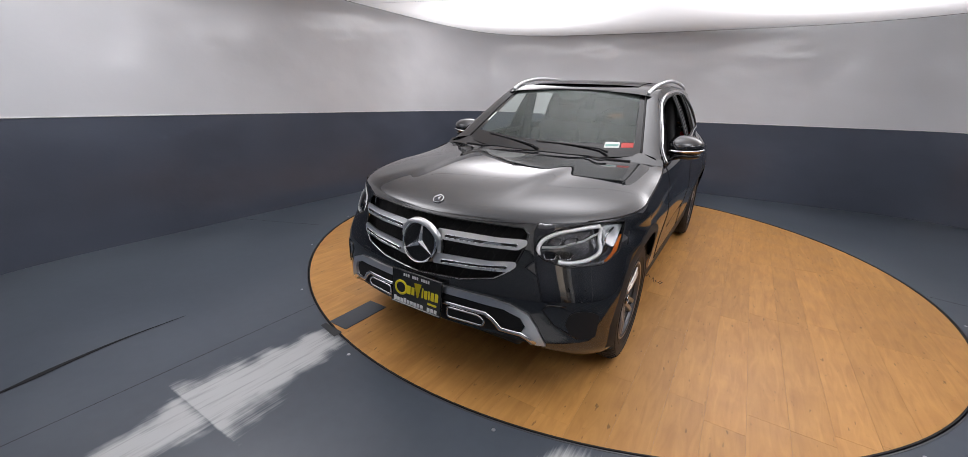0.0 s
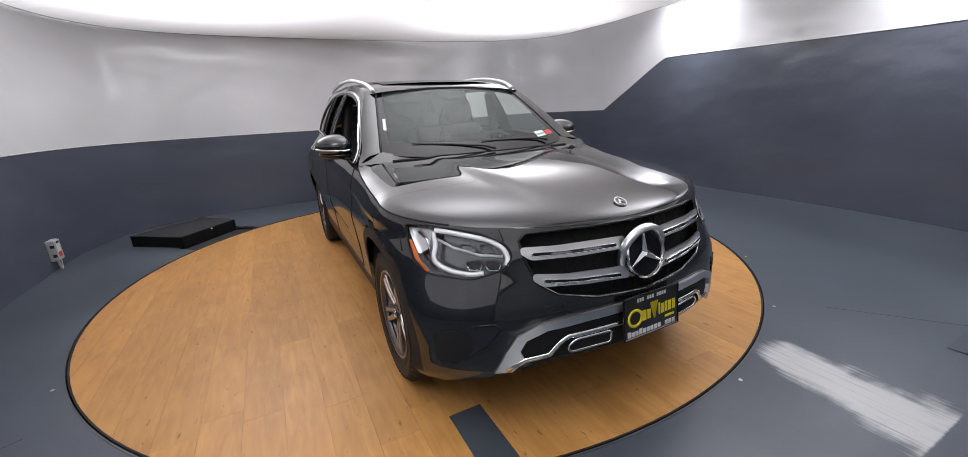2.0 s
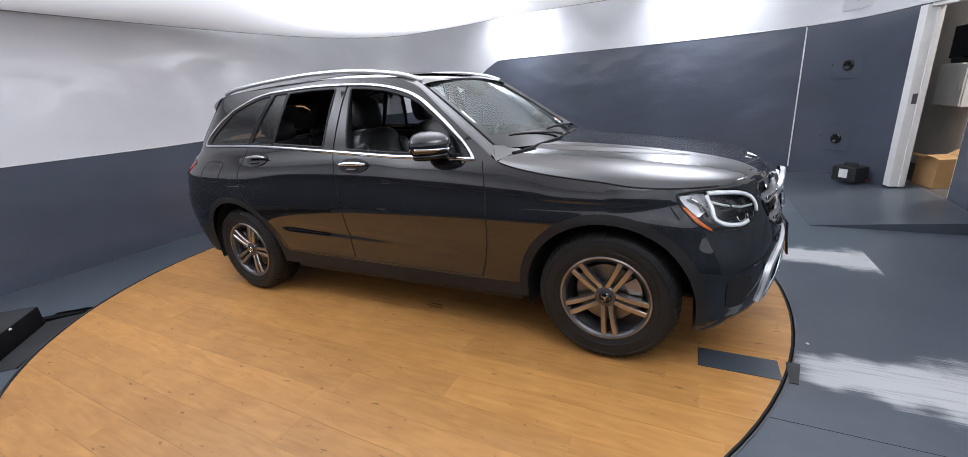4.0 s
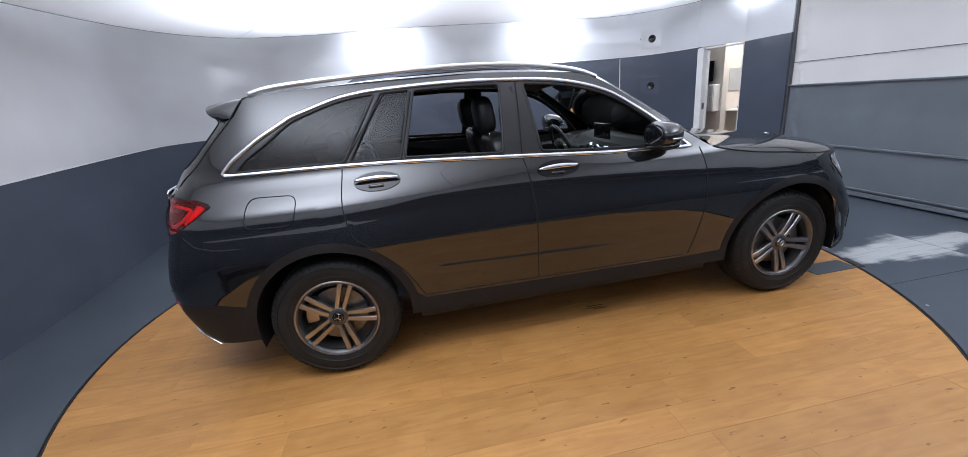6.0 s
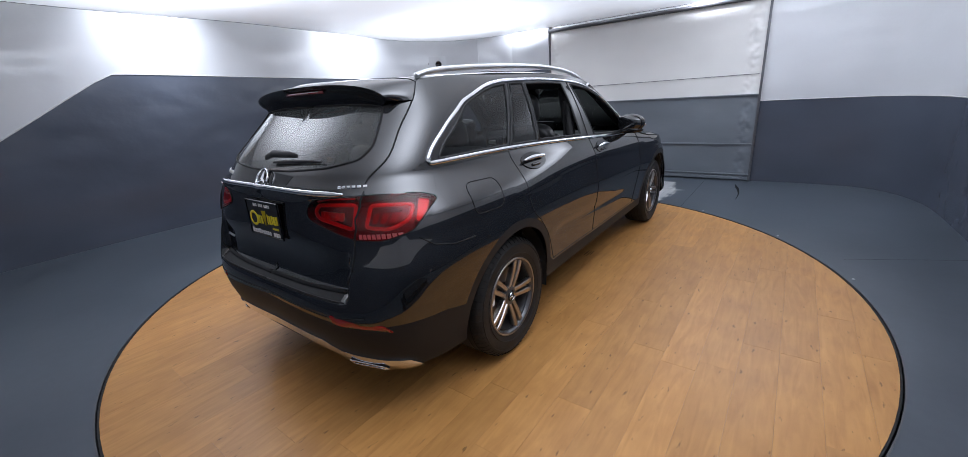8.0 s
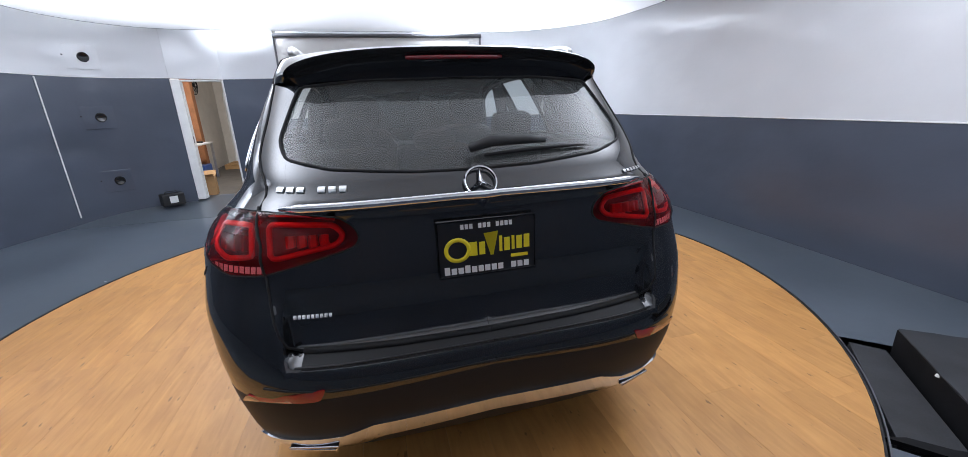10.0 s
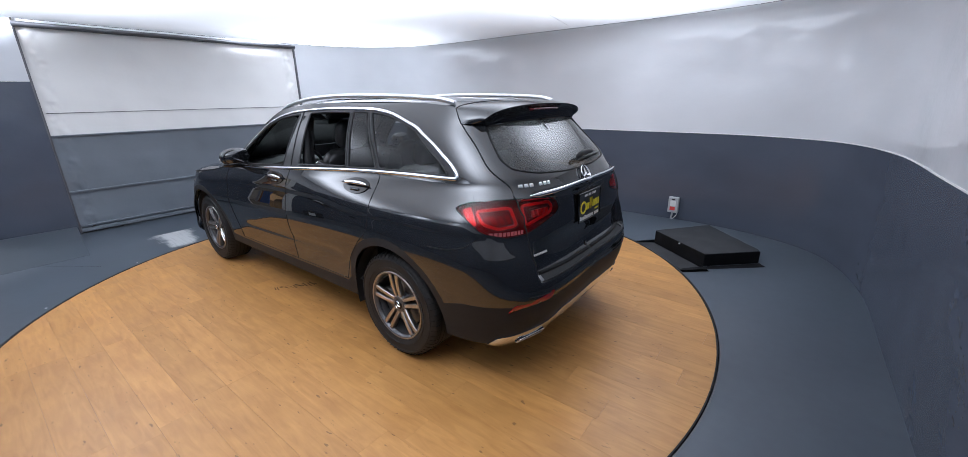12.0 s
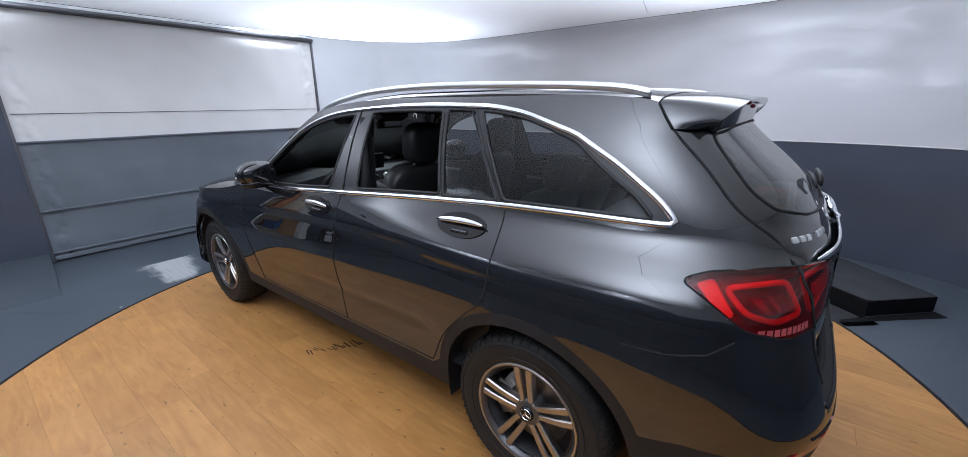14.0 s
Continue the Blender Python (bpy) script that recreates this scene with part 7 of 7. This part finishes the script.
dashboard()
boxed("rear_view_mirror", -0.12, 0.12, -0.335, -0.305, 1.40, 1.465, M_GLOSSBLACK, car, "black interior mirror", 0.012)
cv = [windscreen_point(k, t, -0.012) for k, t in ((-0.22, 0.99), (0.22, 0.99), (0.20, 0.90), (0.10, 0.83), (-0.10, 0.83), (-0.20, 0.90))]
mesh_object("sensor_cover", cv + [v + Vector((0, 0.06, -0.02)) for v in cv], [(0, 1, 2, 3, 4, 5), (11, 10, 9, 8, 7, 6)] + [(i, (i + 1) % 6, 6 + (i + 1) % 6, 6 + i) for i in range(6)], M_TRIMBLACK, car, "black sensor cover behind the windscreen")


def sticker(k0, k1, t0, t1, mat, name, label):
    g = [windscreen_point(k, t, 0.004) for k, t in ((k0, t0), (k1, t0), (k1, t1), (k0, t1))]
    return mesh_object(name, g, [(0, 1, 2, 3)], mat, car, label)


M_STICKER = material("white_sticker", (0.75, 0.77, 0.76), 0.5, vary=0.05)
sticker(0.66, 0.80, 0.07, 0.15, M_STICKER, "sticker", "white inspection sticker")
sticker(0.67, 0.79, 0.09, 0.12, material("green_print", (0.2, 0.42, 0.36), 0.5), "sticker_print", "green printed band")
sticker(0.815, 0.925, 0.07, 0.14, material("red_sticker", (0.55, 0.06, 0.05), 0.5), "sticker", "red sticker")
sticker(-0.96, -0.93, 0.30, 0.48, M_STICKER, "sticker", "narrow white sticker")
for s in (1, -1):
    part("pillar_trim", tube(bmesh.new(), [(0.70 * s, 0.30, 0.5), (0.74 * s, 0.31, 1.05), (0.66 * s, 0.29, 1.50)], 0.045, 8, flat=0.5, up=(0, 1, 0)), M_TRIMBLACK, car, smooth=True)
    part("seat_belt", tube(bmesh.new(), [(0.70 * s, 0.36, 1.40), (0.70 * s, 0.34, 0.95), (0.70 * s, 0.32, 0.6)], 0.022, 6, flat=0.15, up=(1, 0, 0)), M_TRIMBLACK, car, "black seat belt")

# ---- small things in the room ----
M_BOXGREY = material("grey_plastic_box", (0.42, 0.43, 0.44), 0.5, vary=0.06)
M_REDLABEL = material("red_label", (0.62, 0.05, 0.04), 0.5)


def wall_point(x, y):
    """Nearest place on the wall line and the way into the room."""
    best = min(range(1, len(PLAN) - 1), key=lambda i: (PLAN[i][0] - x) ** 2 + (PLAN[i][1] - y) ** 2)
    a, b = Vector(PLAN[best - 1]), Vector(PLAN[best + 1])
    d = (b - a).normalized()
    q = Vector((x, y))
    p = a + d * (q - a).dot(d)
    return p, Vector((d.y, -d.x))


def wall_frame(x, y, z):
    p, n = wall_point(x, y)
    zx = Vector((n.x, n.y, 0))
    return Matrix.Translation((p.x, p.y, z)) @ Matrix((Vector((-n.y, n.x, 0)), zx, Vector((0, 0, 1)))).transposed().to_4x4()


def outlet_box():
    m = wall_frame(-3.42, 2.07, 0.205)
    root = tagged(boxed("outlet_box", -0.065, 0.065, 0.0, 0.055, -0.105, 0.105, M_BOXGREY, None, "", 0.008, m), "grey plastic outlet box with white and red labels on the wall", "outlet box")
    boxed("box_lid", -0.062, 0.062, 0.0555, 0.066, -0.10, 0.10, M_BOXGREY, root, "", 0.004, m)
    boxed("white_label", -0.036, 0.034, 0.0665, 0.068, -0.015, 0.062, M_WHITE_PAINT, root, "white label", 0.0, m)
    boxed("red_label", -0.036, 0.030, 0.0665, 0.068, -0.068, -0.02, M_REDLABEL, root, "red label", 0.0, m)
    boxed("latch", -0.022, 0.022, 0.0665, 0.076, 0.072, 0.088, M_BLACK, root, "dark latch", 0.002, m)
    for z in (-0.05, 0.045):
        boxed("hinge", -0.07, -0.0655, 0.03, 0.062, z - 0.014, z + 0.014, M_BLACK, root, "dark hinge", 0.001, m)
    part("conduit", tube(bmesh.new(), [m @ Vector((-0.005, 0.03, -0.10)), m @ Vector((-0.008, 0.034, -0.15)), m @ Vector((-0.012, 0.04, -0.202))], 0.012, 8), M_BOXGREY, root, "grey conduit", smooth=True)
    part("cable", tube(bmesh.new(), [m @ Vector(p) for p in smooth_line([(0.05, 0.03, -0.10), (0.052, 0.035, -0.13), (0.03, 0.04, -0.165), (0.0, 0.045, -0.20)], 5)], 0.005, 6), M_WHITE_PAINT, root, "white cable", smooth=True)


outlet_box()


def camera_plate(z, mat, label):
    m = wall_frame(3.87, -3.41, z)
    root = tagged(boxed("wall_plate", -0.27, 0.27, 0.002, 0.012, -0.15, 0.15, mat, None, "", 0.004, m), label, "wall plate", group="wall plates")
    lens = lathe(bmesh.new(), [(0.0, 0.014), (0.03, 0.016), (0.05, 0.03), (0.058, 0.03), (0.062, 0.012)], "y", 28)
    bmesh.ops.transform(lens, matrix=m, verts=lens.verts)
    part("lens_port", lens, M_GLOSSBLACK, root, "round black lens port", smooth=True)
    for x in (-0.2, 0.2):
        s = lathe(bmesh.new(), [(0.0, 0.016), (0.010, 0.015), (0.012, 0.012)], "y", 12, (x, 0, 0.02))
        bmesh.ops.transform(s, matrix=m, verts=s.verts)
        part("screw", s, M_BLACK, root)


camera_plate(2.145, M_WHITE, "white wall plate with a round black lens port")
camera_plate(1.385, M_SLATE, "slate wall plate with a round black lens port")
camera_plate(0.52, M_SLATE, "slate wall plate with a round black lens port")
wm = wall_frame(4.205, -2.99, 0)
tagged(boxed("wall_strip", -0.007, 0.007, 0.0, 0.012, PLATFORM_Z, 1.895, M_WHITE_PAINT, None, "", 0.002, wm), "thin white joint strip on the slate wall", "trim", kind="structure")

# toolbox on the deck by the wall
tb = tagged(new("toolbox"), "small black toolbox with white label on the deck", "toolbox")
tbm = Matrix.Translation((3.30, -3.44, PLATFORM_Z - 0.006)) @ pose(0, 0, 0, 0, 0, 35)
boxed("case", -0.14, 0.14, -0.09, 0.09, 0.0, 0.17, M_BLACK, tb, "black plastic case", 0.012, tbm)
boxed("label_sheet", -0.05, 0.05, 0.091, 0.093, 0.04, 0.14, M_WHITE_PAINT, tb, "white paper label", 0.0, tbm)
part("handle", tube(bmesh.new(), [tbm @ Vector(p) for p in ((-0.08, 0, 0.165), (-0.07, 0, 0.20), (0.07, 0, 0.20), (0.08, 0, 0.165))], 0.008, 8), M_BLACK, tb, "black handle", smooth=True)
part("red_cable", tube(bmesh.new(), smooth_line([(3.36, -3.48, 0.108), (3.30, -3.52, 0.112), (3.27, -3.58, 0.114), (3.20, -3.57, 0.114)], 6), 0.008, 6), M_REDLABEL, tb, "red cable", smooth=True)

# store room seen through the doorway
tagged(boxed("store_room_partition", 3.30, 6.0, -4.46, -4.36, PLATFORM_Z - 0.004, WALL_TOP, M_CREAM, bevel=0), "cream plaster partition of the store room", "wall", kind="structure")
tagged(boxed("store_room_wall_inner", 4.05, 4.15, -8.6, -4.462, PLATFORM_Z - 0.004, WALL_TOP, M_CREAM, bevel=0), "cream inner wall of the store room", "wall", kind="structure")
tagged(boxed("timber_post", 3.80, 3.97, -6.62, -6.46, PLATFORM_Z - 0.004, WALL_TOP, M_POST, bevel=0.006), "orange-brown timber post in the store room", "post")


def carton(x, y, w, d, h, label, turn=0.0):
    root = tagged(new("cardboard_box"), label, "box", group="cardboard boxes")
    m = Matrix.Translation((x, y, 0)) @ pose(0, 0, 0, 0, 0, turn)
    z = PLATFORM_Z - 0.004
    boxed("body", -w / 2, w / 2, -d / 2, d / 2, z, z + h, M_TAN, root, "", 0.005, m)
    boxed("tape", -0.025, 0.025, -d / 2 - 0.001, d / 2 + 0.001, z + h - 0.03, z + h + 0.001, M_TAPE, root, "brown packing tape", 0.0, m)
    for s2 in (-1, 1):
        flap = boxed("flap", -w / 2, w / 2, 0, 0.12, 0, 0.004, M_TAN, root, "", 0.001, m @ Matrix.Translation((0, s2 * d / 2, z + h)) @ pose(0, 0, 0, 24 * s2, 0, 0 if s2 > 0 else 180) if s2 > 0 else m @ Matrix.Translation((0, -d / 2, z + h)) @ pose(0, 0, 0, 0, 0, 180) @ pose(0, 0, 0, 30))
    return root


M_TAPE = material("brown_tape", (0.30, 0.17, 0.07), 0.35, vary=0.1)
carton(3.06, -4.10, 0.30, 0.26, 0.30, "brown cardboard box with open flaps inside the doorway", 12)
carton(3.40, -4.20, 0.30, 0.24, 0.24, "low brown cardboard box beside the doorway", -6)
pallet = tagged(new("timber_pallet"), "low wooden pallet on the store room floor", "pallet")
for k in range(5):
    boxed("board", 3.05 + 0.15 * k, 3.16 + 0.15 * k, -8.0, -7.3, PLATFORM_Z + 0.09, PLATFORM_Z + 0.11, M_TAN, pallet, "", 0.003)
for y in (-7.95, -7.65, -7.36):
    boxed("bearer", 3.05, 3.76, y - 0.04, y + 0.04, PLATFORM_Z - 0.004, PLATFORM_Z + 0.09, M_TAN, pallet, "", 0.003)
cab = tagged(new("wall_cabinet"), "white metal wall cabinet hung on the cream partition", "cabinet")
boxed("body", 3.34, 3.92, -4.36, -4.235, 0.87, 1.31, M_WHITE_PAINT, cab, "", 0.006)
cab_door = boxed("door", 3.35, 3.91, -4.235, -4.22, 0.88, 1.30, M_WHITE_PAINT, cab, "", 0.004)
boxed("handle", 3.38, 3.395, -4.22, -4.20, 1.04, 1.12, M_ALU, cab_door, "steel handle", 0.003)
mon = tagged(new("monitor"), "black monitor standing on the white cabinet", "monitor")
boxed("screen", 3.45, 3.92, -4.30, -4.27, 1.36, 1.69, M_GLOSSBLACK, mon, "", 0.006)
boxed("stand", 3.60, 3.78, -4.33, -4.24, 1.31, 1.37, M_BLACK, mon, "", 0.01)
desk = tagged(new("work_table"), "white-topped work table against the cream wall", "table")
boxed("tabletop", 3.52, 4.04, -6.2, -5.0, 0.80, 0.83, M_WHITE_PAINT, desk, "", 0.004)
for x in (3.55, 4.01):
    for y in (-6.17, -5.03):
        boxed("leg", x - 0.02, x + 0.02, y - 0.02, y + 0.02, PLATFORM_Z - 0.004, 0.80, M_ALU, desk, "steel leg", 0.003)
M_BLUE = material("blue_plastic", (0.04, 0.10, 0.35), 0.4, vary=0.1)
tagged(boxed("storage_crate", 3.60, 3.98, -6.1, -5.7, PLATFORM_Z - 0.004, 0.40, M_BLUE, bevel=0.01), "blue plastic crate under the work table", "crate")
tagged(boxed("cloth", 3.58, 3.86, -5.5, -5.15, 0.831, 0.875, M_REDLABEL, bevel=0.018), "folded red cloth on the work table", "cloth")
hose = smooth_line([(3.60, -5.9, 0.845), (3.72, -5.7, 0.86), (3.86, -5.82, 0.85), (3.80, -6.0, 0.846), (3.64, -5.98, 0.846)], 6)
tagged(part("cable", tube(bmesh.new(), hose, 0.014, 8), M_BLACK, smooth=True), "black cable coiled on the work table", "cable")
tagged(boxed("notice_board", 4.035, 4.048, -5.9, -5.1, 1.15, 1.55, M_BOXGREY, bevel=0.003), "grey board on the cream wall", "board")


def wall_fan(y, z):
    root = tagged(new("wall_fan"), "round black wall fan at rest, high on the cream wall", "fan")
    m = Matrix.Translation((4.046, y, z)) @ pose(0, 0, 0, 0, -90, 0)
    for r, h in ((0.20, 0.10), (0.14, 0.125), (0.07, 0.135)):
        ring_bm = tube(bmesh.new(), [m @ Vector((r * math.cos(a), r * math.sin(a), h)) for a in [2 * math.pi * k / 32 for k in range(32)]], 0.006, 6, closed=True)
        part("guard_ring", ring_bm, M_BLACK, root, smooth=True)
    for k in range(12):
        a = 2 * math.pi * k / 12
        part("guard_spoke", tube(bmesh.new(), [m @ Vector((0.03 * math.cos(a), 0.03 * math.sin(a), 0.138)), m @ Vector((0.2 * math.cos(a), 0.2 * math.sin(a), 0.10))], 0.0035, 5), M_BLACK, root)
    for k in range(3):
        a = 2 * math.pi * k / 3
        bm = bmesh.new()
        f = bm.faces.new([bm.verts.new(m @ Vector(((r * math.cos(a + d)), (r * math.sin(a + d)), h))) for r, d, h in ((0.03, -0.3, 0.08), (0.17, -0.35, 0.095), (0.175, 0.3, 0.07), (0.03, 0.4, 0.07))])
        bmesh.ops.solidify(bm, geom=[f], thickness=0.003)
        part("fan_blade", bm, M_PIT, root)
    hub_bm = lathe(bmesh.new(), [(0.0, 0.12), (0.035, 0.115), (0.05, 0.06), (0.05, 0.0), (0.0, 0.0)], "z", 20)
    bmesh.ops.transform(hub_bm, matrix=m, verts=hub_bm.verts)
    part("fan_motor", hub_bm, M_BLACK, root, smooth=True)


wall_fan(-7.1, 1.98)
rack = tagged(new("shelf_rack"), "white storage rack with dark clutter in the store room", "rack")
for z in (0.35, 0.66, 0.97, 1.28, 1.60):
    boxed("shelf", 2.75, 3.75, -8.55, -8.15, z, z + 0.03, M_WHITE_PAINT, rack, "", 0.004)
for x in (2.77, 3.73):
    for y in (-8.53, -8.17):
        boxed("upright", x - 0.02, x + 0.02, y - 0.02, y + 0.02, PLATFORM_Z - 0.004, 1.85, M_WHITE_PAINT, rack, "", 0.003)
rnd = random.Random(3)
for z in (0.38, 0.69, 1.0, 1.31):
    for i in range(5):
        w, h = 0.11 + 0.05 * rnd.random(), 0.10 + 0.12 * rnd.random()
        tagged(boxed("storage_box", 2.82 + 0.18 * i, 2.82 + 0.18 * i + w, -8.45, -8.2, z, z + h, (M_BLACK, M_PIT, M_WHITE_PAINT)[rnd.randrange(3)], bevel=0.006), "small box on the storage rack", "box", group="boxes on the rack")

# worn marks on the planks
M_MARK = material("dark_scuff", (0.05, 0.025, 0.012), 0.6, vary=0.3)
rnd = random.Random(21)
marks = [(-0.655, -0.21, 0.008, 0.12, 0), (-0.68, -0.20, 0.006, 0.14, 0), (-0.70, -0.23, 0.007, 0.11, 0)]
marks += [(0.92 - 0.28 * k / 13 + rnd.uniform(-0.006, 0.006), -0.235 + 0.20 * k / 13 + rnd.uniform(-0.02, 0.02), rnd.uniform(0.004, 0.011), rnd.uniform(0.03, 0.10), rnd.uniform(-25, 25)) for k in range(14)]
for x, y, w, l, turn in marks:
    ob = boxed("scuff_mark", -w / 2, w / 2, -l / 2, l / 2, 0.0002, 0.0014, M_MARK, bevel=0.0005, m=Matrix.Translation((x, y, 0)) @ pose(0, 0, 0, 0, 0, turn))
    tagged(ob, "dark scuff gouged into the wooden planks", "scuff", group="scuffs on the planks")
# curved seam of the ceiling sheet and the loose floor edge strip
tagged(part("ceiling_seam", tube(bmesh.new(), [(x, y, CANOPY_Z + 0.001) for x, y in smooth_line([(3.5, 3.0), (1.6, 1.7), (0.9, 1.4), (-0.9, 1.0), (-3.2, 0.5)], 8)], 0.003, 4), M_SEAM), "thin seam across the ceiling sheet", "seam", kind="structure")
tagged(part("floor_strip", tube(bmesh.new(), [(x, y, 0.003) for x, y in smooth_line([(-1.60, -2.74), (-1.60, -3.05), (-1.57, -3.30), (-1.53, -3.5), (-1.50, -3.66)], 8)], [0.002 + 0.0009 * min(k, 64 - 2 * k) for k in range(33)], 6, flat=0.12, up=(0, 0, 1)), M_SEAM), "dark lifted seam in the floor sheet", "seam", kind="structure")
for pts in ([(-1.07, -2.15), (-1.07, -3.9)], [(-2.55, -1.0), (-3.4, -1.4)], [(1.75, -2.25), (2.3, -3.0)], [(2.83, 0.9), (3.6, 0.75), (5.2, 0.6)]):
    tagged(part("floor_seam", tube(bmesh.new(), [(x, y, 0.0005) for x, y in pts], 0.0018, 4, flat=0.4, up=(0, 0, 1)), M_SEAM), "thin dark joint in the floor sheet", "seam", kind="structure")
# bolts round the turntable
for k in range(9):
    a = radians(200 + 20 * k)
    b = lathe(bmesh.new(), [(0.0, 0.004), (0.008, 0.003), (0.010, 0.0)], "z", 10, (TABLE_C[0] + (TABLE_R + 0.07) * math.cos(a), TABLE_C[1] + (TABLE_R + 0.07) * math.sin(a), 0))
    tagged(part("floor_bolt", b, M_ALU), "small steel bolt in the floor by the turntable", "bolt", group="bolts round the turntable")
